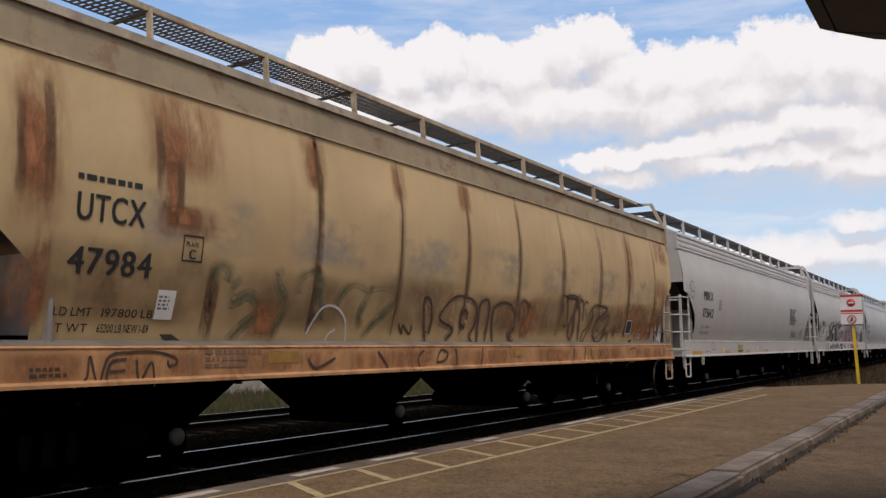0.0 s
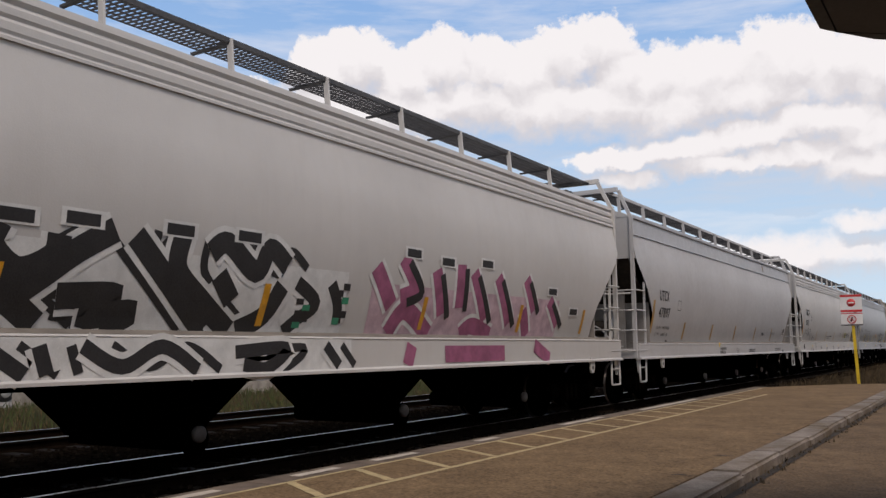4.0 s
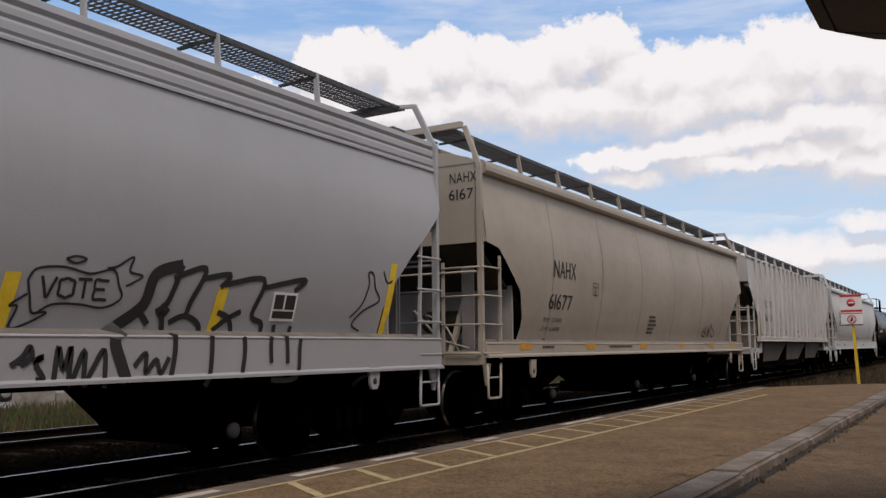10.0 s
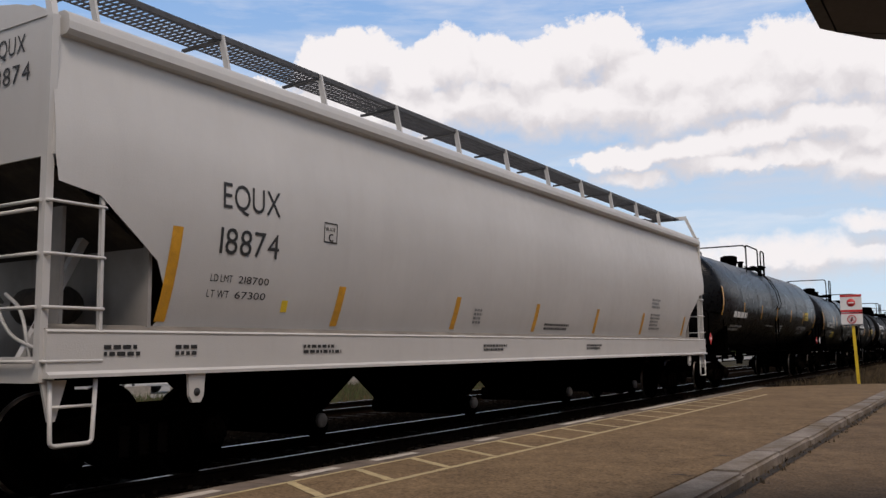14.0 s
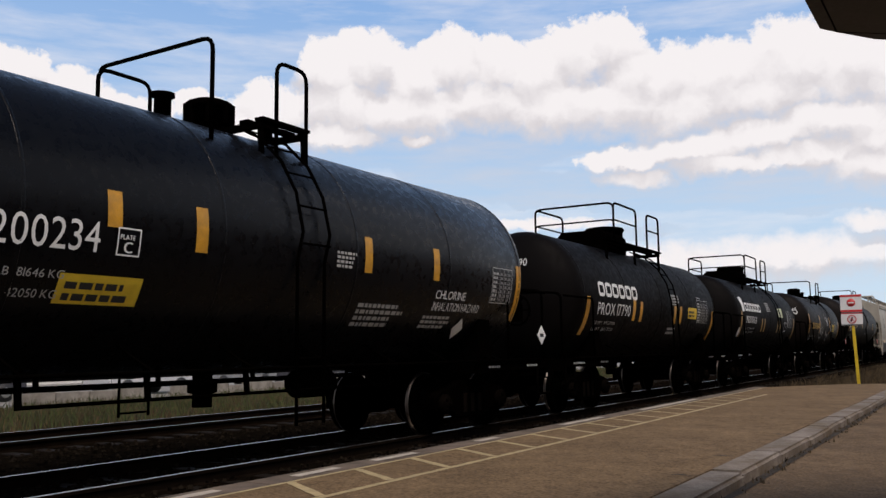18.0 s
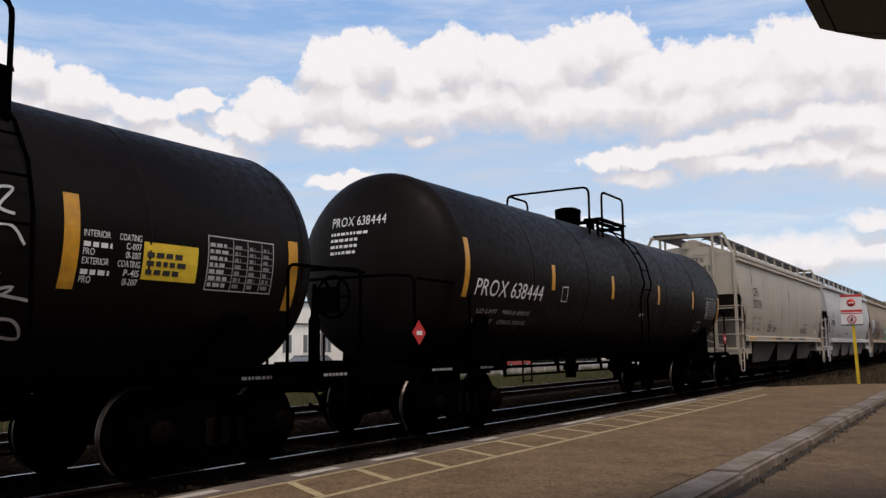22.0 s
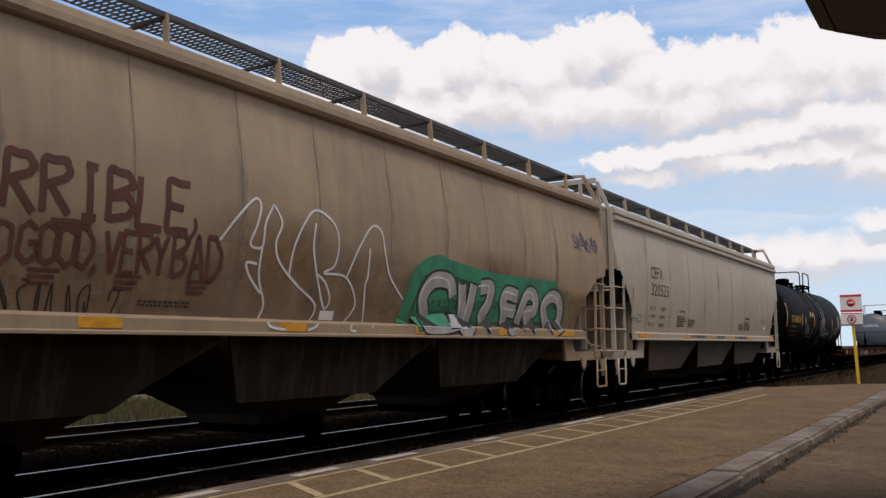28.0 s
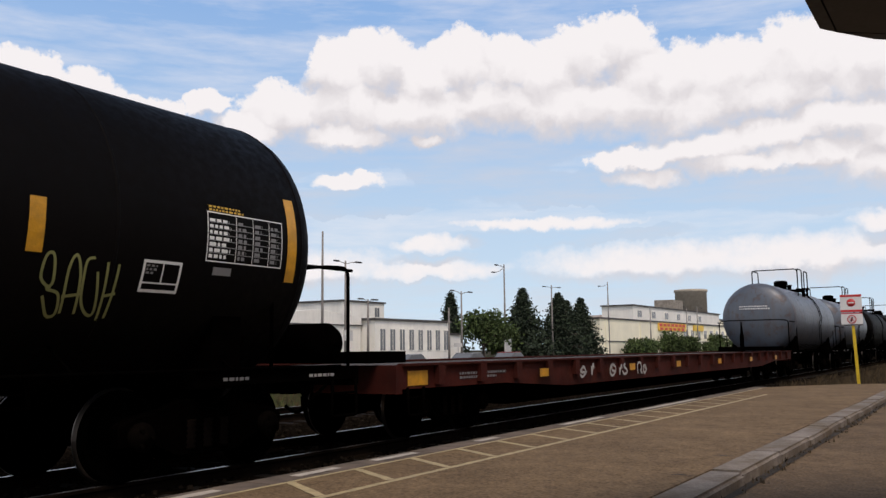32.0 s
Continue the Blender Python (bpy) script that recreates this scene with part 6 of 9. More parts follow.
# a rust-stained cream hopper leads
car, side = hopper("rust-stained cream covered hopper car with faded graffiti", 5.54, 18.02, TAN, "slim", CURVED, "deep", "plate", 4.25, 1.75, bays=4, pitch=4.05, lugs=False, seams=[4.49, 6.21, 8.0, 9.72, 11.46, 13.31, 15.03, 16.76], seam_paint=SEAMP, sill_paint=RUSTSILL, eave_paint=OLIVE, post_paint=CREAMPOST, sill_top=1.35, sill_z=1.0)
part("eave_strip", made(box, side(4.25) + 0.070, side(4.25) + 0.076, 0.0, 18.0, 4.215, 4.302), CREAMPOST, car)
SHIFT[0] = 0.46
lettering(car, "UTCX", 0.80, 2.44, 0.24, side, width=0.72, weight=0.034)
lettering(car, "47984", 0.77, 1.98, 0.23, side, width=0.88, weight=0.034)
bars(car, 0.79, 2.79, 0.88, 0.085, 1, side)
data_lines(car, 0.72, 1.61, side, gap=0.14, nums=("197800 LB", "65200 LB NEW 1-89"), wide=1.05)
frame_mark(car, 2.0, 2.17, 0.26, 0.26, side, BLACK)
lettering(car, "C", 2.09, 2.20, 0.09, side, weight=0.05)
lettering(car, "PLATE", 2.04, 2.32, 0.045, side, width=0.16, weight=0.03)
for y0, y1, z0, z1 in ((0.1, 0.75, 2.2, 4.0), (1.4, 2.6, 2.9, 3.95), (1.6, 2.5, 2.35, 2.75), (0.0, 0.7, 1.5, 2.2), (3.7, 4.25, 3.1, 3.9), (5.55, 5.95, 3.2, 3.85), (7.3, 7.75, 3.3, 3.85), (14.3, 14.9, 2.4, 3.8), (13.6, 17.2, 1.45, 2.3), (16.1, 17.4, 1.5, 3.0), (8.6, 10.6, 1.45, 2.2), (16.4, 17.5, 3.2, 3.9)):
    patch(car, y0, y1, z0, z1, side, RUSTWASH, "rust_stain", 0.004)
for y0, y1, z0, z1 in ((0.20, 0.58, 2.55, 3.55), (1.66, 2.02, 2.95, 3.55), (1.72, 1.92, 2.5, 3.15), (1.66, 2.22, 2.48, 2.72), (3.86, 4.06, 3.15, 3.75), (0.42, 0.62, 1.4, 2.5), (3.0, 3.6, 1.38, 1.9), (9.5, 9.9, 1.4, 2.1), (15.1, 16.9, 1.4, 1.9)):
    patch(car, y0, y1, z0, z1, side, RUSTCORE, "rust_stain", 0.0055)
for y, z0, z1 in ((0.26, 2.5, 3.5), (0.52, 2.4, 3.75), (1.68, 2.6, 3.6), (1.93, 2.5, 3.2), (4.06, 1.5, 3.85), (2.42, 1.4, 2.2), (2.5, 1.36, 2.1)):
    patch(car, y - 0.06, y + 0.06, z0, z1, side, RUSTEDGE, "rust_stain", 0.0065)
for k, y in enumerate((4.03, 5.75, 7.54, 9.26, 11.09, 12.96, 14.57)):
    patch(car, y - 0.11, y + 0.12, 1.4, 3.85 - 0.25 * (k % 3), side, BROWNWASH, "rust_stain", 0.0045)
    patch(car, y - 0.035, y + 0.03, 1.38, 3.84, side, RUSTEDGE, "rust_stain", 0.0058)
for k in range(7):
    patch(car, 2.4 * k, 2.4 * k + 2.9, 1.47, 2.35 - 0.12 * (k % 2), side, SOOTWASH, "rust_stain", 0.0035)
    patch(car, 1.2 + 2.2 * k, 3.2 + 2.2 * k, 2.2, 2.95, side, BLUEWASH, "faded_patch", 0.003)
for y0, y1 in ((0.0, 1.1), (0.9, 2.5), (2.6, 4.4), (4.2, 6.8), (7.0, 9.5), (9.6, 12.0), (12.0, 14.2), (14.0, 17.4)):
    patch(car, y0, y1, 1.02, 1.31, lambda z: 1.586, RUSTWASH, "rust_stain", 0.004)
patch(car, 1.78, 2.0, 1.60, 1.88, side, WHITE, "paper_card", 0.009)
bars(car, 1.80, 1.62, 0.16, 0.22, 6, side, GREYP, lift=0.009)
DARKTAG = surface("worn_black_spray", (0.05, 0.034, 0.024), 0.7, var=0.3, scale=5, dirt=0.4, dirt_col=(0.16, 0.09, 0.045))
SILLX = lambda z: 1.587
graffiti(car, [[(0.83, 0.99), (0.95, 1.07), (0.98, 1.26), (1.07, 1.01), (1.17, 1.25), (1.4, 1.29), (1.69, 1.29), (1.9, 1.24), (1.94, 1.18), (1.85, 1.16), (1.83, 1.21)], [(1.36, 1.23), (1.21, 1.21), (1.16, 1.11), (1.18, 1.02), (1.37, 1.02)], [(1.18, 1.12), (1.35, 1.13)], [(1.47, 1.22), (1.51, 1.02), (1.64, 1.2), (1.68, 0.97)]], 0.024, SILLX, DARKTAG, label="black hand-painted tag")
bars(car, 0.42, 1.09, 0.36, 0.10, 2, SILLX, DARKTAG)
bars(car, 2.3, 1.13, 0.8, 0.2, 3, SILLX, SEAMP)
FADEG = wash("faded_green_spray", (0.27, 0.27, 0.15), 0.30, 0.75, 5.0, 1.0)
FADEP = wash("faded_pink_spray", (0.46, 0.28, 0.20), 0.28, 0.70, 5.0, 1.0)
SAGE = wash("faded_sage_spray", (0.17, 0.16, 0.085), 0.30, 0.62, 7.0, 1.0)
graffiti(car, [[(2.79, 1.36), (2.94, 1.53), (3.18, 1.72), (3.00, 1.89), (2.76, 1.80), (2.70, 1.94), (2.83, 2.08)], [(3.41, 1.36), (3.48, 1.54), (3.60, 1.77), (3.44, 1.99), (3.35, 2.13), (3.47, 2.21)]], 0.15, side, FADEG, 0.005, "faded green graffiti forms")
graffiti(car, [[(3.75, 1.93), (3.76, 2.12), (3.98, 2.22), (4.15, 2.11), (4.14, 1.91), (4.29, 1.66), (4.04, 1.71)], [(4.47, 1.85), (4.60, 2.02), (4.78, 2.12), (4.99, 2.09), (5.13, 2.01), (4.98, 1.74), (5.07, 1.55)]], 0.15, side, FADEG, 0.005, "faded green graffiti forms")
graffiti(car, [[(5.06, 1.40), (5.25, 1.58), (5.61, 1.86), (5.70, 2.04), (5.49, 2.12), (5.12, 2.08)], [(2.45, 1.72), (2.42, 1.98), (2.51, 2.18), (2.67, 2.12), (2.65, 2.00)]], 0.15, side, FADEG, 0.005, "faded green graffiti forms")
graffiti(car, [[(2.79, 1.36), (2.94, 1.53), (3.18, 1.72), (3.00, 1.89), (2.76, 1.80), (2.70, 1.94), (2.83, 2.08)], [(3.41, 1.36), (3.48, 1.54), (3.60, 1.77), (3.44, 1.99), (3.35, 2.13), (3.47, 2.21)]], 0.05, side, SAGE, 0.009)
graffiti(car, [[(3.75, 1.93), (3.76, 2.12), (3.98, 2.22), (4.15, 2.11), (4.14, 1.91), (4.29, 1.66), (4.04, 1.71)], [(4.47, 1.85), (4.60, 2.02), (4.78, 2.12), (4.99, 2.09), (5.13, 2.01), (4.98, 1.74), (5.07, 1.55)]], 0.05, side, SAGE, 0.009)
graffiti(car, [[(5.06, 1.40), (5.25, 1.58), (5.61, 1.86), (5.70, 2.04), (5.49, 2.12), (5.12, 2.08)], [(2.45, 1.72), (2.42, 1.98), (2.51, 2.18), (2.67, 2.12), (2.65, 2.00)]], 0.05, side, SAGE, 0.009)
graffiti(car, [[(6.64, 1.36), (6.41, 1.94), (6.56, 1.99), (6.70, 1.70), (6.68, 1.51)], [(7.16, 1.41), (7.31, 1.59), (6.92, 1.71), (6.95, 1.86), (7.25, 2.06), (7.70, 2.05), (7.93, 1.90), (7.94, 1.63), (7.85, 1.49), (8.03, 1.35)]], 0.14, side, FADEP, 0.005, "faded pink graffiti fill")
graffiti(car, [[(7.67, 1.60), (7.49, 1.70), (7.49, 1.86), (7.66, 1.84), (7.66, 1.73)], [(8.13, 1.35), (8.00, 1.90), (8.14, 2.05), (8.31, 1.97), (8.38, 1.35)]], 0.14, side, FADEP, 0.005, "faded pink graffiti fill")
graffiti(car, [[(8.65, 1.36), (8.45, 1.85), (8.66, 2.02), (9.01, 2.01), (9.24, 1.83), (9.25, 1.60), (9.12, 1.50), (9.39, 1.36)], [(9.42, 1.74), (9.38, 1.98), (9.53, 2.10), (9.77, 1.99)]], 0.14, side, FADEP, 0.005, "faded pink graffiti fill")
graffiti(car, [[(6.64, 1.36), (6.41, 1.94), (6.56, 1.99), (6.70, 1.70), (6.68, 1.51)], [(7.16, 1.41), (7.31, 1.59), (6.92, 1.71), (6.95, 1.86), (7.25, 2.06), (7.70, 2.05), (7.93, 1.90), (7.94, 1.63), (7.85, 1.49), (8.03, 1.35)]], 0.035, side, DARKTAG, 0.010, "worn black graffiti outline")
graffiti(car, [[(7.67, 1.60), (7.49, 1.70), (7.49, 1.86), (7.66, 1.84), (7.66, 1.73)], [(8.13, 1.35), (8.00, 1.90), (8.14, 2.05), (8.31, 1.97), (8.38, 1.35)]], 0.035, side, DARKTAG, 0.010, "worn black graffiti outline")
graffiti(car, [[(5.89, 1.64), (6.01, 1.50), (6.00, 1.62), (6.19, 1.50), (6.22, 1.62)], [(8.65, 1.36), (8.45, 1.85), (8.66, 2.02), (9.01, 2.01), (9.24, 1.83), (9.25, 1.60), (9.12, 1.50), (9.39, 1.36)]], 0.035, side, DARKTAG, 0.010, "worn black graffiti outline")
graffiti(car, [[(9.42, 1.74), (9.38, 1.98), (9.53, 2.10), (9.77, 1.99)]], 0.035, side, DARKTAG, 0.010, "worn black graffiti outline")
graffiti(car, [[(4.03, 1.48), (4.22, 1.78), (4.48, 1.81), (4.72, 1.65), (4.80, 1.36)], [(4.39, 1.36), (4.44, 1.48), (4.56, 1.54)]], 0.03, side, CHALKP, 0.010, "thin white outline")
graffiti(car, [[(11.34, 2.21), (11.34, 2.27), (11.65, 2.27), (11.73, 2.20), (11.69, 2.03), (11.58, 1.79), (11.55, 1.63), (11.64, 1.48), (11.75, 1.46), (11.78, 1.59), (11.70, 2.03), (11.78, 2.06), (11.91, 2.06), (12.02, 1.76), (12.10, 1.42)], [(11.85, 2.32), (11.77, 2.22), (11.84, 2.09), (11.88, 2.22), (12.08, 2.14), (12.16, 1.81)], [(12.52, 2.07), (12.79, 2.14), (13.29, 2.11), (13.33, 2.04), (13.02, 1.89), (12.84, 1.79), (12.83, 1.58), (12.94, 1.44), (13.16, 1.40), (13.39, 1.54), (13.42, 1.61), (13.68, 1.52)]], 0.16, side, FADEP, 0.005)
graffiti(car, [[(11.09, 2.24), (11.29, 2.21), (11.42, 1.75), (11.34, 1.69), (11.25, 1.73)]], 0.036, side, DARKTAG, 0.010, "worn black graffiti outline")
graffiti(car, [[(11.11, 2.12), (11.16, 2.03), (11.20, 1.95)]], 0.036, side, DARKTAG, 0.010, "worn black graffiti outline")
graffiti(car, [[(11.34, 2.21), (11.34, 2.27), (11.65, 2.27), (11.73, 2.20), (11.69, 2.03), (11.58, 1.79), (11.55, 1.63), (11.64, 1.48), (11.75, 1.46), (11.78, 1.59), (11.70, 2.03), (11.78, 2.06), (11.91, 2.06), (12.02, 1.76), (12.10, 1.42)]], 0.036, side, DARKTAG, 0.010, "worn black graffiti outline")
graffiti(car, [[(11.29, 2.21), (11.49, 2.22), (11.71, 2.21)]], 0.036, side, DARKTAG, 0.010, "worn black graffiti outline")
graffiti(car, [[(11.85, 2.32), (11.77, 2.22), (11.84, 2.09), (11.88, 2.22), (12.08, 2.14), (12.16, 1.81)]], 0.036, side, DARKTAG, 0.010, "worn black graffiti outline")
graffiti(car, [[(12.11, 2.09), (12.19, 2.19), (12.32, 2.14)]], 0.036, side, DARKTAG, 0.010, "worn black graffiti outline")
graffiti(car, [[(12.22, 2.05), (12.25, 1.97), (12.29, 1.87)]], 0.036, side, DARKTAG, 0.010, "worn black graffiti outline")
graffiti(car, [[(12.37, 1.79), (12.52, 2.05), (12.64, 1.89), (12.57, 1.75), (12.32, 1.37), (12.26, 1.58), (12.38, 1.65), (12.63, 1.92)]], 0.036, side, DARKTAG, 0.010, "worn black graffiti outline")
graffiti(car, [[(12.52, 2.07), (12.79, 2.14), (13.29, 2.11), (13.33, 2.04), (13.02, 1.89), (12.84, 1.79), (12.83, 1.58), (12.94, 1.44), (13.16, 1.40), (13.39, 1.54), (13.42, 1.61), (13.68, 1.52)]], 0.036, side, DARKTAG, 0.010, "worn black graffiti outline")
graffiti(car, [[(13.09, 1.82), (13.45, 1.95), (13.51, 1.80), (13.29, 1.63), (13.04, 1.49)]], 0.036, side, DARKTAG, 0.010, "worn black graffiti outline")
graffiti(car, [[(13.62, 1.62), (13.64, 1.48), (13.61, 1.35)]], 0.036, side, DARKTAG, 0.010, "worn black graffiti outline")
graffiti(car, [[(13.69, 1.58), (13.75, 1.64), (13.83, 1.66)], [(13.85, 1.66), (14.00, 1.52), (13.90, 1.74), (14.06, 1.60)], [(14.14, 1.71), (14.09, 1.61), (14.19, 1.61)], [(14.24, 1.81), (14.17, 1.71), (14.22, 1.76), (14.30, 1.71)], [(12.92, 1.67), (13.05, 1.62), (12.99, 1.67), (13.10, 1.60), (13.12, 1.70)]], 0.022, side, DARKTAG, 0.010, "small black hand-drawn tag")
graffiti(car, [[(11.46, 1.29), (11.43, 1.09), (11.37, 0.98)], [(12.00, 1.30), (11.94, 1.08), (11.85, 0.97)], [(12.28, 1.26), (12.34, 1.01), (12.37, 1.00)], [(12.85, 1.24), (12.61, 1.02), (12.72, 0.97)]], 0.03, SILLX, DARKTAG, 0.009)
graffiti(car, [[(13.47, 1.27), (13.40, 0.99), (13.25, 0.98)], [(14.44, 1.24), (14.85, 1.26), (14.75, 0.99), (14.38, 1.00)], [(6.17, 1.02), (6.13, 1.19), (6.28, 1.28)], [(6.59, 1.11), (6.71, 1.28), (6.91, 1.23), (6.79, 1.13), (6.59, 1.11)]], 0.03, SILLX, DARKTAG, 0.009)
graffiti(car, [[(7.12, 1.30), (7.16, 1.10), (7.04, 1.00)], [(7.94, 1.30), (7.89, 1.08), (7.84, 1.00)], [(3.84, 1.20), (3.99, 1.09), (4.34, 1.20)], [(5.20, 1.27), (5.39, 1.09), (5.42, 0.98)]], 0.03, SILLX, DARKTAG, 0.009)
patch(car, 14.64, 14.97, 1.58, 1.88, side, BLACK, "placard")
frame_mark(car, 14.64, 1.58, 0.33, 0.30, side, WHITE, lift=0.008)
patch(car, 15.4, 15.85, 1.48, 1.60, side, WHITE, "paper_label")
for y, w in ((3.2, 0.5), (9.0, 0.3), (12.0, 0.3)):
    patch(car, y, y + w, 1.16, 1.28, SILLX, DULLAMBER, "reflector")

SHIFT[0] = 0.0

# white and grey plastics hoppers
car, side = hopper("white covered hopper car with yellow reflective tape", 24.63, 19.55, WHITEP, "round", CURVED, "deep", "ridged", 4.27, 1.72, bays=4, marks=("MBKX", "175142"), marks_at=(0.1, 3.98))
lettering(car, "MBKX", 1.94, 2.58, 0.25, side, width=0.95, weight=0.034)
lettering(car, "175142", 1.95, 2.10, 0.25, side, width=1.06, weight=0.034)
data_lines(car, 1.92, 1.80, side, nums=("220300", "65500"))
frame_mark(car, 3.57, 2.35, 0.27, 0.27, side, BLACK)
lettering(car, "C", 3.67, 2.38, 0.09, side, weight=0.05)
lettering(car, "PLATE", 3.62, 2.50, 0.045, side, width=0.16, weight=0.03)
for y, w in ((0.63, 0.93), (4.06, 0.46), (6.68, 0.46), (9.52, 0.46), (12.3, 0.46), (15.0, 0.46), (17.9, 0.9)):
    patch(car, y, y + w, 1.08, 1.17, SILLX, AMBER, "reflector")
OLIVEY = surface("olive_yellow_label", (0.40, 0.38, 0.10), 0.6, var=0.15, scale=6)
patch(car, 5.57, 6.28, 1.09, 1.34, SILLX, OLIVEY, "yellow_label")
bars(car, 5.62, 1.12, 0.6, 0.09, 1, SILLX, BLACK, lift=0.009)
bars(car, 5.66, 1.23, 0.5, 0.09, 2, SILLX, GREYP, lift=0.009)
for y in (3.62, 8.1, 15.9):
    diamond(car, lambda z: 1.575, y, 1.2, 0.10, YELLOW, "yellow_symbol")
    patch(car, y + 0.16, y + 0.34, 1.15, 1.26, SILLX, WHITE, "white_label")
    bars(car, y + 0.18, 1.16, 0.13, 0.09, 3, SILLX, GREYP, lift=0.009)
frame_mark(car, 2.55, 1.2, 0.3, 0.2, SILLX, BLACK)
bars(car, 14.57, 2.70, 0.62, 0.075, 1, side)
lettering(car, "EXTERIOR PAINT", 15.40, 2.70, 0.058, side, width=0.57, weight=0.034)
for k, (words, w, rest) in enumerate((("APPLIED", 0.32, 0.86), ("", 0.0, 0.52), ("APPLIED", 0.32, 0.88))):
    if words:
        lettering(car, words, 14.57 - 0.006 * k, 2.615 - 0.083 * k, 0.058, side, width=w, weight=0.034)
    bars(car, 14.57 + w + 0.05, 2.615 - 0.083 * k, rest, 0.07, 1, side)
lettering(car, "LINING", 15.2, 2.532, 0.058, side, width=0.24, weight=0.034)
for k, (words, w) in enumerate((("CAUTION: DO NOT USE STEAM,", 1.18), ("BOILING WATER OR SHARP OBJECTS", 1.38), ("TO CLEAN. ENTER CAR WITH", 1.12), ("CLEAN SOFT SOLED SHOES.", 1.08))):
    lettering(car, words, 14.55 - 0.008 * k, 2.366 - 0.083 * k, 0.058, side, width=w, weight=0.034)
bars(car, 17.04, 1.78, 0.5, 0.20, 3, side, GREYP)
bars(car, 15.95, 1.62, 0.4, 0.10, 2, side, GREYP)
graffiti(car, loops(8, 16.9, 1.58, 0.75, 0.24, 5), 0.014, side, GREYSP)
graffiti(car, loops(4, 15.1, 1.62, 1.0, 0.3, 6), 0.016, side, INK)
bars(car, 1.9, 1.14, 0.5, 0.05, 1, SILLX, GREYP)
graffiti(car, [[(0.62, 2.92), (0.75, 3.02), (0.92, 3.0), (1.0, 2.85), (0.95, 2.65), (0.82, 2.58), (0.65, 2.7), (0.62, 2.92)], [(0.62, 2.95), (0.72, 2.8), (0.9, 2.75)]], 0.018, side, INK, label="small black outline tag")

car, side = hopper("white covered hopper car with black and magenta graffiti", 45.44, 18.5, WHITEP, "diagonal", CURVED, "deep", "ridged", 4.27, 1.75, bays=4, bent_frame=True, marks=("WLPX", "6973"), marks_at=(0.3, 3.75))
lettering(car, "WLPX", 1.99, 2.20, 0.26, side, width=0.94, weight=0.034)
patch(car, 1.83, 3.36, 1.52, 2.12, side, WHITE, "white_panel")
lettering(car, "6973", 2.03, 1.84, 0.26, side, width=0.78, weight=0.034, lift=0.01)
data_lines(car, 1.95, 1.70, side, nums=("218000 LB", "68000 LB NEW"), wide=1.2, h=0.06, gap=0.12, material=GREYP)
patch(car, 1.27, 1.42, 1.49, 2.39, side, AMBER, "reflective_stripe", slant=0.10)
for y in (4.6, 7.7, 10.9, 13.9, 16.6):
    patch(car, y, y + 0.1, 1.56, 2.02, side, AMBER, "reflective_stripe", slant=0.05, lift=0.014)
PINKW = surface("pale_pink_spray_paint", (0.50, 0.36, 0.40), 0.6, var=0.2, scale=4)
UPPER = [[(4.04, 2.27), (4.29, 2.01), (4.77, 1.76), (5.11, 1.53)], [(4.66, 2.34), (4.62, 2.14), (4.87, 1.96), (5.17, 2.1), (5.21, 2.29)], [(5.76, 2.39), (5.4, 2.17), (5.08, 1.92), (4.87, 1.76)], [(5.26, 1.77), (5.86, 1.8), (5.56, 1.61), (6.06, 1.66), (5.75, 1.5)], [(5.98, 2.36), (6.38, 2.0), (6.96, 1.5)], [(6.54, 2.43), (6.52, 2.09), (6.87, 1.8), (7.32, 1.5)], [(6.92, 2.28), (7.14, 2.4), (7.59, 2.13), (7.77, 2.4), (8.07, 2.23)], [(7.06, 2.07), (7.29, 1.81)], [(8.03, 2.01), (7.81, 1.68), (7.43, 1.5)]]
SMALL = [[(8.27, 2.06), (8.64, 1.84), (8.37, 1.65), (8.17, 1.5)], [(8.89, 2.08), (9.05, 1.84), (9.09, 1.61)], [(3.86, 1.49), (4.11, 1.63), (4.44, 1.67), (4.38, 1.49)]]
LOWER = [[(3.73, 1.07), (4.0, 1.25), (4.26, 1.03)], [(4.56, 1.36), (4.92, 1.05)], [(5.04, 1.36), (5.12, 1.05)], [(5.45, 1.37), (5.86, 1.16), (6.31, 1.34), (6.75, 1.05)], [(7.25, 1.28), (8.03, 1.32), (7.73, 1.06), (7.37, 1.15)], [(8.71, 1.37), (8.96, 1.06)]]
PINKS = [[(9.75, 2.35), (10.17, 1.87)], [(10.35, 2.52), (10.7, 2.13), (10.36, 1.97)], [(11.2, 2.41), (11.47, 1.79)], [(11.89, 2.54), (11.93, 1.9)], [(12.27, 2.45), (12.78, 1.75)], [(13.05, 2.43), (13.61, 1.71)], [(14.07, 2.46), (14.48, 1.95)], [(15.05, 2.14), (15.54, 1.73)], [(10.2, 1.5), (10.52, 1.82), (11.2, 1.5)], [(12.09, 1.5), (12.4, 1.64), (13.02, 1.5)], [(14.05, 1.94), (14.33, 1.5)]]
patch(car, 3.62, 9.2, 1.47, 2.24, side, CHALKP, "graffiti_ground", 0.004, label="white graffiti ground")
patch(car, 3.45, 9.2, 1.05, 1.42, SILLX, CHALKP, "graffiti_ground", 0.004, label="white graffiti ground")
patch(car, 9.7, 15.5, 1.47, 2.15, side, PINKW, "graffiti_ground", 0.004, label="pale pink graffiti ground")
LOWER = [[(a, min(max(b, 1.11), 1.35)) for a, b in run] for run in LOWER]
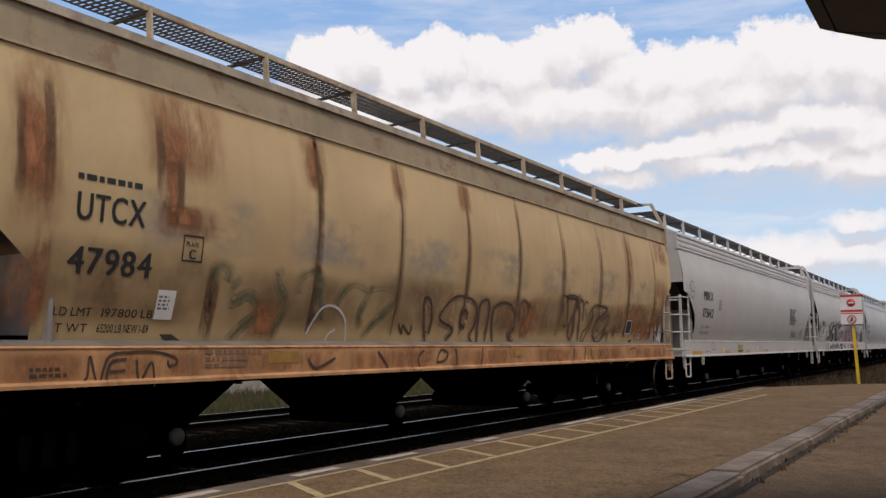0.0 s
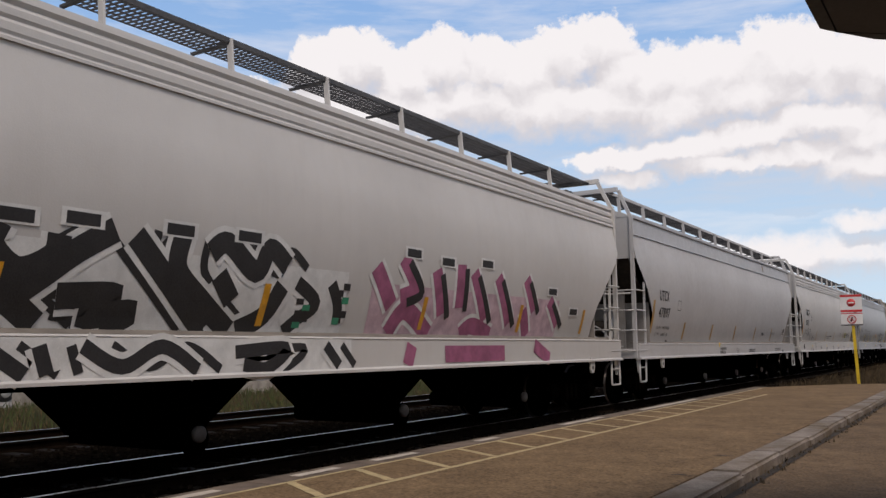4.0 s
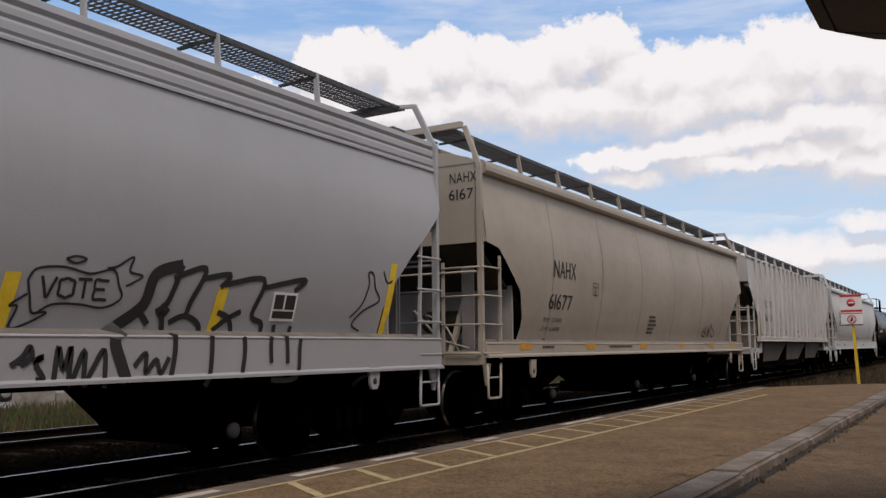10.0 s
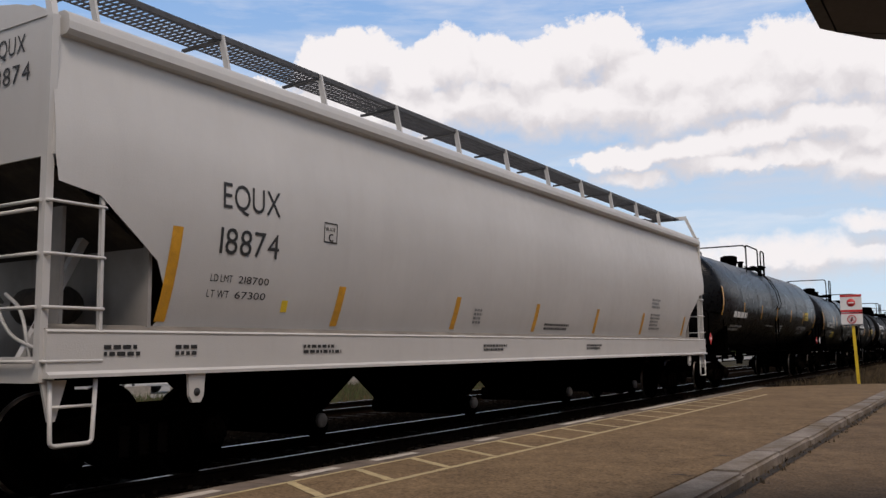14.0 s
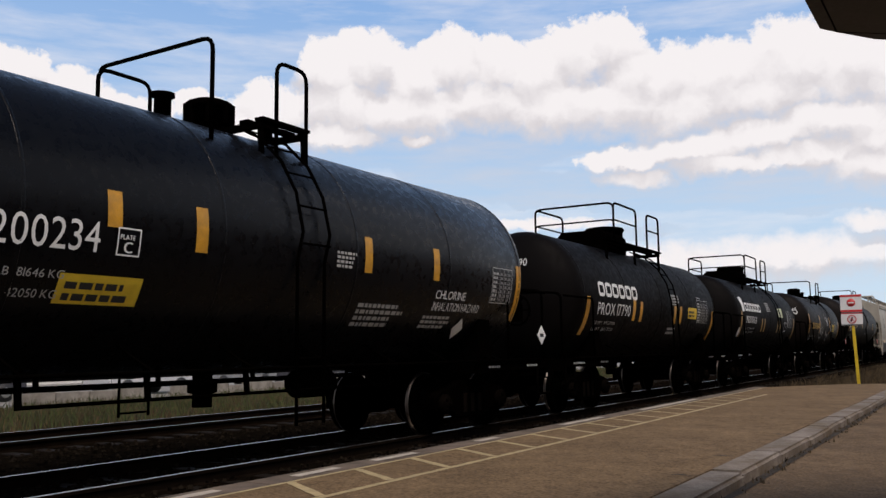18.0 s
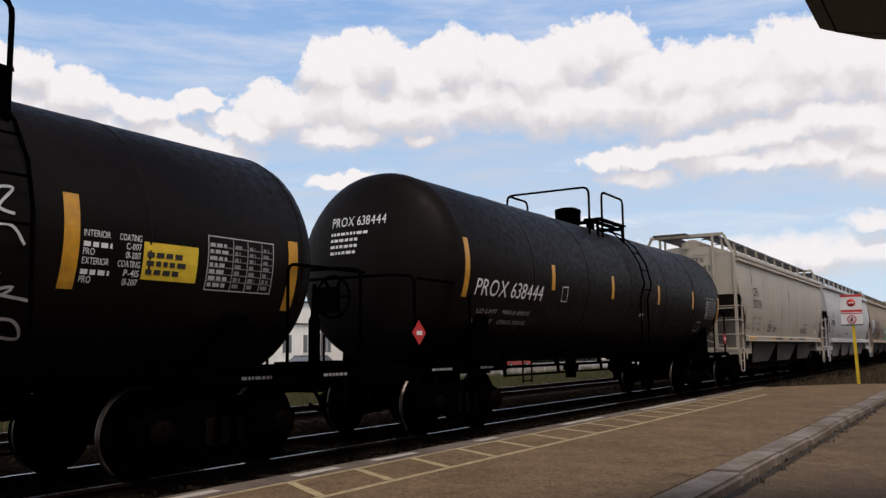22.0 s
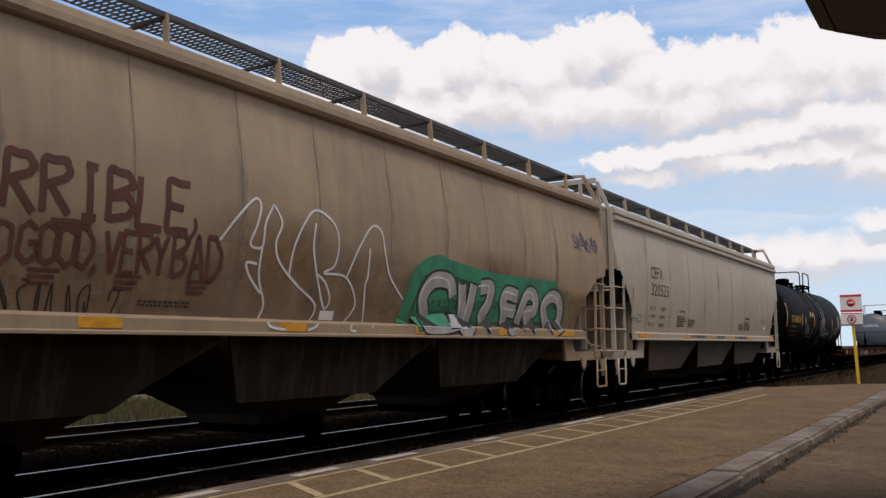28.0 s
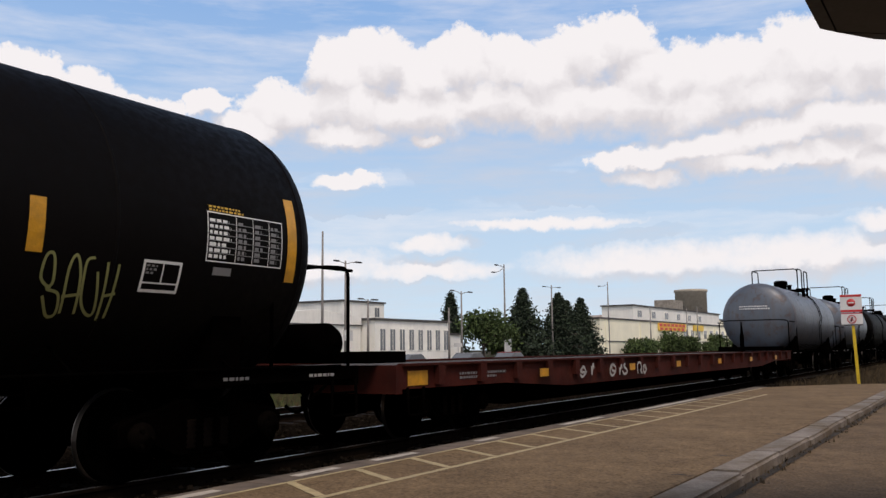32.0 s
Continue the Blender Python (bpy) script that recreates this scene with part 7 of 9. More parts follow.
for dy, forms, where in ((0.34, UPPER[:1] + UPPER[4:7], side), (-0.30, UPPER[2:6], side), (0.30, LOWER, SILLX)):
    graffiti(car, [[(a + dy, b) for a, b in run] for run in forms], 0.10, where, INK, 0.008, "thin black graffiti bands")
for forms, w, ink, where, words in ((UPPER, 0.23, INK, side, "bold black graffiti bands"), (SMALL, 0.17, INK, side, "bold black graffiti bands"), (LOWER, 0.14, INK, SILLX, "bold black graffiti bands"), (PINKS, 0.26, MAGENTA, side, "magenta graffiti forms")):
    graffiti(car, forms, w + 0.12, where, CHALKP, 0.009, "white graffiti edge")
    graffiti(car, forms, w, where, ink, 0.011, words)
graffiti(car, [[(a + 0.16, b - 0.05) for a, b in run] for run in PINKS[1:8]], 0.13, side, INK, 0.013, "black graffiti shading")
graffiti(car, [[(10.53, 1.35), (10.42, 1.08)], [(11.38, 1.22), (13.2, 1.22)], [(14.3, 1.34), (14.9, 1.10)]], 0.24, SILLX, MAGENTA, 0.008, "magenta graffiti forms")
for y, z in ((4.62, 2.36), (5.25, 2.40), (6.33, 2.42), (7.27, 2.45), (10.42, 2.55), (11.32, 2.50), (12.5, 2.56), (14.98, 2.25), (16.0, 1.92)):
    patch(car, y - 0.05, y + 0.39, z - 0.03, z + 0.13, side, CHALKP, "graffiti_flag", 0.012)
    patch(car, y, y + 0.34, z - 0.01, z + 0.10, side, INK, "graffiti_flag", 0.014)
for y, z0, z1 in ((3.42, 1.6, 2.0), (3.0, 1.08, 1.40), (8.3, 1.55, 1.95), (9.0, 1.6, 2.1)):
    for k in range(6):
        zz = z0 + (z1 - z0) * k / 6
        patch(car, y + 0.12 * (k % 2), y + 0.12 * (k % 2) + 0.13, zz, zz + (z1 - z0) / 6, side if z0 > 1.45 else SILLX, INK if k % 3 else GREENP, "graffiti_check", 0.012)
graffiti(car, loops(2, 1.0, 2.0, 0.85, 0.26, 5), 0.022, side, INK, label="small black tag")
graffiti(car, [[(2.45, 1.12), (2.55, 1.36), (2.65, 1.12), (2.45, 1.12)]], 0.06, SILLX, surface("orange_mark", (0.5, 0.16, 0.07), 0.6))

car, side = hopper("dull white covered hopper car with dirty amber tape", 65.1, 18.6, WHITEP2, "diagonal", CURVED, "deep", "plate", 4.25, 1.75, bays=4, bent_frame=True, eave_paint=GREYCAR, sill_top=1.37)
lettering(car, "UTCX", 1.61, 2.40, 0.25, side, width=0.72, weight=0.034)
lettering(car, "47897", 1.62, 2.00, 0.24, side, width=0.85, weight=0.034)
data_lines(car, 1.6, 1.72, side, nums=("199200 LB", "63800 LB"), wide=1.0)
frame_mark(car, 3.1, 2.2, 0.26, 0.26, side, BLACK)
for k, y in enumerate((1.15, 3.8, 6.55, 9.28, 12.08, 14.75)):
    patch(car, y, y + 0.13, 1.48, 1.92 if k else 2.4, side, DULLAMBER, "reflective_stripe", slant=0.025)
for k, words in enumerate(("GATES AND ROOF", "MOVING CAR")):
    lettering(car, words, 7.0 - 0.03 * k, 1.19 - 0.11 * k, 0.075, SILLX, width=(0.74, 0.6)[k], weight=0.04)
bars(car, 8.96, 1.07, 0.43, 0.17, 4, SILLX, GREYP)
bars(car, 10.63, 1.10, 1.0, 0.12, 2, SILLX)
bars(car, 14.75, 1.12, 1.2, 0.11, 2, SILLX)
patch(car, 16.05, 16.3, 1.06, 1.14, SILLX, BLACK, "dark_plate")
patch(car, 6.86, 7.0, 1.28, 1.40, SILLX, YELLOW, "yellow_label")
patch(car, 16.8, 17.1, 1.68, 1.96, side, WHITE, "placard")
for y0, y1, z0, z1 in ((16.83, 16.94, 1.78, 1.93), (16.96, 17.07, 1.78, 1.93), (16.83, 17.07, 1.70, 1.76)):
    patch(car, y0, y1, z0, z1, side, BLACK, "placard_panel", 0.008)
bars(car, 13.2, 1.66, 0.5, 0.12, 2, side)
bars(car, 14.7, 1.7, 0.9, 0.1, 2, side, GREYP)
patch(car, 13.4, 13.62, 3.86, 4.2, lambda z: side(z) + 0.08, wash("ochre_wash", (0.30, 0.19, 0.08), 0.3, 0.6, 6.0, 1.0), "stain")

car, side = hopper("white covered hopper car with small black tags", 85.04, 18.4, WHITEP, "diagonal", CURVED, "deep", "ridged", 4.27, 1.75, bays=4, bent_frame=True, marks=("GGCX", "5921"), marks_at=(0.0, 3.95))
lettering(car, "GGCX", 1.88, 2.60, 0.25, side, width=0.78, weight=0.034)
lettering(car, "5921", 1.87, 2.17, 0.24, side, width=0.66, weight=0.034)
data_lines(car, 1.86, 1.92, side, nums=("195700", "67300"), wide=0.55, h=0.06, gap=0.13)
frame_mark(car, 3.08, 2.39, 0.26, 0.26, side, BLACK)
lettering(car, "C", 3.17, 2.42, 0.10, side, weight=0.05)
lettering(car, "PLATE", 3.12, 2.54, 0.045, side, width=0.16, weight=0.03)
for k, y in enumerate((1.18, 4.95, 7.75, 10.45, 13.78, 17.0)):
    patch(car, y, y + 0.13, 1.51, 1.97 if k else 2.42, side, AMBER if not k else DULLAMBER, "reflective_stripe", slant=0.05)
graffiti(car, brush_words("ZUKO", 2.45, 1.74, 0.85, 0.28, 5), 0.025, side, INK, label="black scrawled tag")
graffiti(car, loops(6, 3.1, 1.55, 1.7, 0.22, 6), 0.03, side, GREYSP, label="grey scrawled tag")
graffiti(car, scrawl(3, 1.5, 1.62, 0.45, 0.25, 4), 0.015, side, GREYSP)
bars(car, 8.1, 1.62, 1.0, 0.16, 2, side, GREYP)
bars(car, 9.0, 1.72, 1.0, 0.08, 1, side)
for y in (3.0, 7.1, 11.0, 14.92):
    bars(car, y - 0.26, 1.08, 0.55, 0.12, 3, SILLX, BLACK)
    patch(car, y - 0.05, y + 0.07, 1.22, 1.33, SILLX, YELLOW, "yellow_label")
for y in (5.2, 9.1, 13.0):
    bars(car, y, 1.12, 0.36, 0.15, 3, SILLX, BLACK)
frame_mark(car, 3.7, 1.2, 0.3, 0.18, SILLX, BLACK)
bm = bmesh.new()
lathe(bm, [(0.10, 0), (0.10, 0.01), (0.001, 0.012)], 14, "x", at=(1.588, 0.95, 1.25))
part("jack_hole", bm, BLACK, car)
patch(car, 14.3, 14.95, 1.68, 1.95, side, OLIVEY, "yellow_label", 0.008)
bars(car, 14.36, 1.72, 0.52, 0.18, 2, side, BLACK, lift=0.011)
bars(car, 13.9, 1.74, 0.32, 0.16, 3, side, DULLAMBER)
graffiti(car, loops(12, 12.25, 1.80, 0.4, 0.2, 3), 0.008, side, GREYSP)
bars(car, 12.62, 1.76, 0.25, 0.2, 3, side, GREYP)
patch(car, 15.16, 15.64, 1.67, 1.98, side, WHITE, "placard", 0.008)
for y0, y1, z0, z1 in ((15.19, 15.40, 1.76, 1.95), (15.43, 15.61, 1.76, 1.95), (15.19, 15.61, 1.69, 1.74)):
    patch(car, y0, y1, z0, z1, side, BLACK, "placard_panel", 0.011)
bars(car, 15.93, 1.74, 0.53, 0.13, 2, side)
bars(car, 15.25, 1.55, 0.2, 0.08, 2, side, GREYP)
plate = part("end_plate", made(box, -0.18, 0.42, -0.022, -0.002, 3.30, 3.58), surface("olive_end_plate", (0.16, 0.15, 0.09), 0.7, var=0.2, scale=4), car, "grey-olive plate with yellow print")
for k in range(2):
    part("plate_print", made(box, -0.12, 0.36 - 0.06 * k, -0.028, -0.023, 3.36 + 0.1 * k, 3.42 + 0.1 * k), YELLOW, plate)

car, side = hopper("light grey covered hopper car with black graffiti", 104.8, 18.5, GREYCAR, "diagonal", CURVED, "deep", "ridged", 4.27, 1.75, bays=4, marks=("GAPX", "5625"), marks_at=(0.5, 3.95))
SHIFT[0] = -0.4
lettering(car, "GAPX", 2.58, 2.64, 0.24, side, width=0.90)
lettering(car, "5625", 2.58, 2.11, 0.24, side, width=0.74)
data_lines(car, 2.46, 1.79, side, nums=("194300 LB", "68700 LB NEW 6"), wide=1.15)
frame_mark(car, 4.58, 2.44, 0.26, 0.26, side, BLACK)
lettering(car, "C", 4.67, 2.46, 0.09, side, weight=0.05)
lettering(car, "PLATE", 4.62, 2.58, 0.045, side, width=0.16, weight=0.03)
for k, y in enumerate((1.68, 4.52, 6.88, 9.63, 12.33, 14.64, 17.62)):
    patch(car, y, y + 0.14, 1.49, 1.95 if 0 < k < 6 else 2.42, side, YELLOW, "reflective_stripe", slant=0.06)
patch(car, 10.82, 11.15, 1.77, 2.02, side, AMBER, "orange_label")
patch(car, 11.2, 11.6, 1.77, 2.02, side, AMBER, "orange_label")
bars(car, 10.85, 1.79, 0.7, 0.2, 3, side, BLACK, lift=0.009)
FADEDINK = surface("faded_black_spray", (0.10, 0.098, 0.098), 0.6, var=0.3, scale=4)
graffiti(car, [[(3.95, 1.87), (4.06, 2.00), (4.28, 2.02), (4.38, 1.96), (4.31, 1.86), (4.09, 1.72), (3.97, 1.62)], [(4.12, 1.72), (4.25, 2.06), (4.51, 2.21), (4.83, 2.27), (5.10, 2.20), (5.23, 1.98), (5.37, 1.56)], [(4.00, 1.56), (4.20, 1.57), (4.29, 1.70), (4.16, 1.77), (3.98, 1.72)]], 0.045, side, FADEDINK, 0.007, "large faded looping graffiti outline")
graffiti(car, [[(5.19, 2.12), (5.32, 2.27), (5.45, 2.32), (5.59, 2.11), (5.61, 1.78)], [(5.65, 1.80), (5.76, 1.97), (6.00, 2.08), (6.07, 1.99)], [(6.16, 1.65), (6.09, 2.03), (6.42, 2.19), (6.68, 2.03), (6.98, 1.46)]], 0.045, side, FADEDINK, 0.007, "large faded looping graffiti outline")
graffiti(car, [[(6.68, 2.03), (6.89, 2.20), (7.10, 2.09), (7.17, 1.95)], [(7.29, 1.49), (7.43, 1.81), (7.61, 1.90), (7.77, 1.56)], [(7.58, 1.90), (7.62, 2.17), (7.82, 2.22), (7.97, 1.78), (8.39, 1.50)]], 0.045, side, FADEDINK, 0.007, "large faded looping graffiti outline")
graffiti(car, [[(4.33, 1.54), (4.39, 1.67), (4.52, 1.77), (4.51, 1.90), (4.58, 1.54)], [(4.87, 1.62), (4.90, 1.89), (4.95, 1.98), (5.02, 1.58), (4.92, 1.57), (5.07, 1.90), (5.19, 1.98), (5.19, 1.62), (5.07, 1.59)], [(5.61, 1.85), (5.90, 1.83), (5.90, 1.64), (5.66, 1.53), (6.04, 1.53)]], 0.05, side, INK, 0.008, "black scrawled letters")
graffiti(car, [[(6.24, 1.59), (6.31, 1.87), (6.51, 1.42)], [(6.22, 1.65), (6.64, 1.82), (6.32, 1.85), (6.64, 1.58)]], 0.05, side, INK, 0.008, "black scrawled letters")
graffiti(car, [[(3.94, 1.40), (3.91, 1.22), (3.97, 1.04)], [(4.72, 1.37), (4.64, 1.21), (4.34, 1.18)], [(5.26, 1.30), (5.22, 1.10), (5.15, 0.98)], [(6.07, 1.30), (6.04, 1.11)], [(7.31, 1.40), (7.41, 1.20), (7.65, 1.03)]], 0.02, SILLX, GREYSP, 0.008)
BOTHG = lambda z: side(z) if z > 1.455 else 1.587
graffiti(car, brush_words("VOTE", 12.70, 1.76, 0.70, 0.17, 2, 0.02), 0.028, side, INK, label="the word VOTE in a painted banner")
for run in [[(12.59, 1.89), (12.66, 1.99), (12.91, 2.02), (13.17, 1.98), (13.4, 2.03), (13.48, 1.9), (13.53, 1.78), (13.36, 1.69), (13.1, 1.71), (12.85, 1.7), (12.69, 1.62), (12.63, 1.77), (12.59, 1.89)], [(13.33, 2.04), (13.43, 2.06), (13.6, 2.16), (13.58, 2.03), (13.73, 1.99), (13.56, 1.89)], [(12.61, 1.78), (12.47, 1.68), (12.54, 1.67), (12.5, 1.5), (12.64, 1.53), (12.81, 1.63), (12.69, 1.62)], [(12.91, 2.09), (13.01, 2.12), (13.11, 2.1), (13.01, 2.06), (12.91, 2.09)]]:
    graffiti(car, [run], 0.022, side, INK, label="black banner outline")
BAND = [[(14.19, 2.13), (13.88, 2.02), (13.79, 1.73), (13.52, 1.52), (13.39, 1.41), (13.46, 1.19), (13.53, 1.02)], [(14.19, 2.13), (14.08, 1.78), (14.02, 1.71), (14.06, 1.52), (14.07, 1.3), (14.02, 1.03)], [(13.96, 1.71), (14.03, 1.63), (14.1, 1.71)], [(13.72, 1.65), (13.8, 1.63), (13.88, 1.55)], [(14.1, 2.0), (14.49, 2.12), (14.36, 1.79), (14.33, 1.66)], [(14.13, 1.57), (14.31, 1.64), (14.51, 1.56), (14.54, 1.37), (14.52, 1.08), (14.45, 0.95)]]
BAND_END = [[(14.45, 2.01), (14.83, 2.08), (14.72, 1.94)], [(14.71, 1.5), (14.88, 1.62), (15.07, 1.71)], [(14.74, 1.69), (14.93, 1.61), (15.0, 1.33), (14.95, 1.0)], [(14.77, 1.97), (15.34, 2.06), (15.24, 1.68), (15.42, 1.58), (15.39, 1.37), (15.4, 1.16)], [(15.35, 1.97), (16.01, 2.1), (15.85, 1.96)], [(15.9, 1.57), (15.86, 1.33), (15.8, 1.0), (15.39, 0.98)], [(15.62, 1.58), (15.65, 1.37), (15.66, 1.15)]]
for k, run in enumerate(BAND + BAND_END):
    graffiti(car, [run], 0.12 if k == 0 else 0.06, BOTHG, INK, 0.009, "black graffiti outline across wall and sill")
for run in [[(12.6, 1.22), (12.69, 1.26), (12.63, 1.2), (12.7, 1.08), (12.63, 1.07)], [(12.79, 1.02), (12.83, 1.34), (12.88, 1.15), (12.95, 1.34), (12.94, 1.01), (13.08, 1.31), (13.08, 1.01), (13.16, 1.14), (13.28, 1.31), (13.29, 0.98)], [(12.41, 1.19), (12.51, 1.26), (12.57, 1.34), (12.59, 1.26), (12.5, 1.19)], [(13.6, 1.16), (13.73, 1.28), (13.73, 1.1), (13.85, 1.22), (13.9, 1.09), (14.0, 1.24)]]:
    graffiti(car, [run], 0.05, SILLX, INK, 0.008, "black marker tag")
for run in [[(16.95, 1.69), (17.15, 1.86), (17.24, 2.12), (17.2, 2.26), (17.31, 2.25), (17.38, 2.08), (17.5, 1.92), (17.19, 1.78), (17.02, 1.61), (17.2, 1.53)], [(17.52, 2.3), (17.63, 2.16), (17.74, 2.19)]]:
    graffiti(car, [run], 0.026, side, INK, label="thin black drawing")
graffiti(car, loops(5, 8.6, 1.12, 2.4, 0.24, 5), 0.02, SILLX, GREYSP)
patch(car, 15.52, 15.92, 1.62, 1.94, side, WHITE, "placard", 0.010)
for y0, y1, z0, z1 in ((15.55, 15.70, 1.75, 1.91), (15.73, 15.89, 1.75, 1.91), (15.55, 15.89, 1.65, 1.73)):
    patch(car, y0, y1, z0, z1, side, BLACK, "placard_panel", 0.013)
for y in (3.6, 9.8):
    patch(car, y, y + 0.2, 1.2, 1.34, SILLX, YELLOW, "yellow_label")
    patch(car, y + 0.28, y + 0.48, 1.2, 1.33, SILLX, WHITE, "white_label")
bars(car, 7.0, 1.6, 1.2, 0.2, 3, side, GREYP)
bars(car, 9.9, 1.75, 0.7, 0.2, 3, side, GREYP)

SHIFT[0] = 0.0
car, side = hopper("beige covered hopper car with curved seams", 124.63, 16.85, BEIGE, "wide", CURVED, "deep", "tube", 4.25, 1.75, bays=3, pitch=4.8, bent_frame=True, slant_posts=0.1, seams=[2.52, 4.92, 7.35, 9.82, 12.35, 14.6], seam_paint=SEAMG, sill_z=1.15, sill_top=1.39, marks=("NAHX", "61677"), marks_at=(0.95, 3.95))
lettering(car, "NAHX", 2.55, 2.57, 0.31, side, width=0.99, weight=0.02)
lettering(car, "61677", 2.43, 1.99, 0.28, side, width=1.01, weight=0.02)
data_lines(car, 2.3, 1.76, side, nums=("221900", "64100"), wide=0.8)
frame_mark(car, 4.42, 2.32, 0.28, 0.25, side, BLACK)
lettering(car, "C", 4.52, 2.34, 0.09, side, weight=0.05)
lettering(car, "PLATE", 4.47, 2.46, 0.045, side, width=0.16, weight=0.03)
for y, w in ((1.14, 0.43), (3.98, 0.45), (7.08, 0.46), (10.0, 0.45), (12.9, 0.45), (15.2, 0.5)):
    patch(car, y, y + w, 1.27, 1.38, SILLX, AMBER, "reflector")
bars(car, 8.0, 1.6, 0.6, 0.45, 5, side)
graffiti(car, loops(19, 12.7, 1.55, 1.3, 0.42, 3), 0.035, side, INK, label="black scrawled tag")
bars(car, 2.0, 1.29, 0.5, 0.07, 1, SILLX)
bars(car, 5.2, 1.29, 1.4, 0.07, 1, SILLX)

car, side = hopper("off-white ribbed covered hopper car", 142.85, 17.4, OFFWHITE, "ribbed", STRAIGHT, "light", "thin", 4.30, 1.75, bays=3, rib=0.865, end_posts=3.42, bay_paint=BAYF, marks=("FCTX", "860"), marks_at=(0.75, 4.05))
for words, y, z, w in (("FC", 2.28, 2.66, 0.39), ("TX", 3.13, 2.67, 0.39), ("86", 2.30, 2.16, 0.36), ("0", 3.23, 2.17, 0.17)):
    lettering(car, words, y, z, 0.24, side, width=w, weight=0.034)
lettering(car, "LD LMT", 2.28, 1.82, 0.075, side, width=0.38)
lettering(car, "LT WT", 2.28, 1.64, 0.075, side, width=0.34)
lettering(car, "221400", 3.1, 1.82, 0.075, side, width=0.36)
lettering(car, "64600", 3.14, 1.64, 0.075, side, width=0.32)
frame_mark(car, 4.80, 2.33, 0.23, 0.26, side, BLACK)
lettering(car, "C", 4.87, 2.35, 0.10, side, weight=0.05)
lettering(car, "PLATE", 4.83, 2.47, 0.045, side, width=0.16, weight=0.03)
for k, (y, h) in enumerate(((1.25, 0.94), (4.71, 0.45), (7.305, 0.45), (9.9, 0.45), (12.495, 0.45), (15.09, 0.45))):
    patch(car, y - 0.05, y + 0.05, 1.52, 1.52 + h, lambda z: 1.602, DULLAMBER, "reflective_stripe")
for k, words in enumerate(("HEMPEL 37500", "INTERIOR", "COATED", "0-10 EPXS MERIDIAN")):
    lettering(car, words, 8.27, 1.86 - 0.085 * k, 0.055, side, width=(0.5, 0.3, 0.26, 0.68)[k], weight=0.03)
for k, y in enumerate((1.45, 5.75, 10.9, 12.65, 14.0, 14.4)):
    bars(car, y, 1.62 + 0.1 * (k % 3), 0.45, 0.2, 4, side, (RED if k == 2 else GREYP) if k % 2 == 0 else BLACK)

car, side = hopper("clean white covered hopper car", 161.62, 20.0, WHITEP, "round", CURVED, "deep", "tube", 4.22, 1.75, bays=4, bent_frame=True, slant_posts=0.1, sill_z=1.08, sill_top=1.49, marks=("EQUX", "18874"), marks_at=(0.6, 3.95))
lettering(car, "EQUX", 1.92, 2.76, 0.27, side, width=0.86)
lettering(car, "18874", 1.91, 2.29, 0.27, side, width=0.88)
data_lines(car, 1.84, 2.0, side, nums=("218700", "67300"), wide=0.85)
frame_mark(car, 3.54, 2.56, 0.25, 0.24, side, BLACK)
lettering(car, "C", 3.63, 2.58, 0.09, side, weight=0.05)
lettering(car, "PLATE", 3.58, 2.70, 0.045, side, width=0.16, weight=0.03)
for k, y in enumerate((1.23, 3.87, 6.66, 9.4, 12.2, 15.0, 18.2)):
    patch(car, y, y + 0.13, 1.58, 2.06 if k else 2.5, side, AMBER, "reflective_stripe", slant=0.06)
bars(car, 15.6, 2.2, 0.7, 0.25, 3, side, GREYP)
bars(car, 15.6, 1.7, 0.8, 0.4, 5, side, GREYP)
bars(car, 9.9, 1.62, 1.3, 0.14, 2, side)
bars(car, 7.3, 1.68, 0.3, 0.25, 4, side, GREYP)
for y, w in ((0.55, 0.4), (1.35, 0.35), (3.2, 0.8), (7.4, 0.8), (11.5, 0.8)):
    bars(car, y, 1.26, w, 0.12, 2, SILLX)
patch(car, 2.95, 3.05, 1.72, 1.85, side, YELLOW, "yellow_label")

# black tank cars
def tank_print(car, side, y, z, w, h, rows, material=None, seed=0):
    frame_mark(car, y - 0.03, z - 0.03, w + 0.08, h + 0.07, side, material or PALE, 0.012)
    for k in range(3):
        a = y + w * (0.36 + 0.24 * k)
        patch(car, a, a + 0.008, z - 0.02, z + h + 0.02, side, material or PALE, "table_line", 0.006)
        bars(car, a + 0.03, z + 0.01, w * 0.12, h * 0.96, 7, side, GREYP, seed=seed + k)
    for k in range(1, 7):
        q = z + h * k / 7
        patch(car, y - 0.03, y + w + 0.03, q - 0.004, q + 0.004, side, GREYP, "table_line", 0.006)
    bars(car, y, z + 0.01, w * 0.30, h * 0.96, 7, side, material or PALE, seed=seed)

car, side = tank("long glossy black pressure tank car", 183.3, 201.1, 4.30, 1.58, TANKN, (6.4, 8.3, 8.8, 9.4, "single"), 8.6, rail_high=0.62, placard=RED)
for k, y in enumerate((0.5, 3.2, 5.85, 8.49, 11.27, 13.98)):
    patch(car, y, y + 0.12, 2.23, 2.70 if k else 3.1, side, AMBER, "reflective_stripe")
patch(car, 16.9, 17.05, 1.75, 2.7, side, AMBER, "reflective_stripe")
patch(car, 14.39, 15.19, 2.37, 2.70, side, YELLOW, "yellow_label")
bars(car, 14.45, 2.42, 0.66, 0.22, 2, side, BLACK, lift=0.009)
lettering(car, "LIQUEFIED PETROLEUM GAS", 13.15, 1.96, 0.13, side, WHITE, width=2.1)
lettering(car, "NON-ODORIZED", 13.45, 1.79, 0.10, side, PALE, width=1.16)
tank_print(car, side, 16.04, 2.36, 0.9, 0.5, 7, PALE)
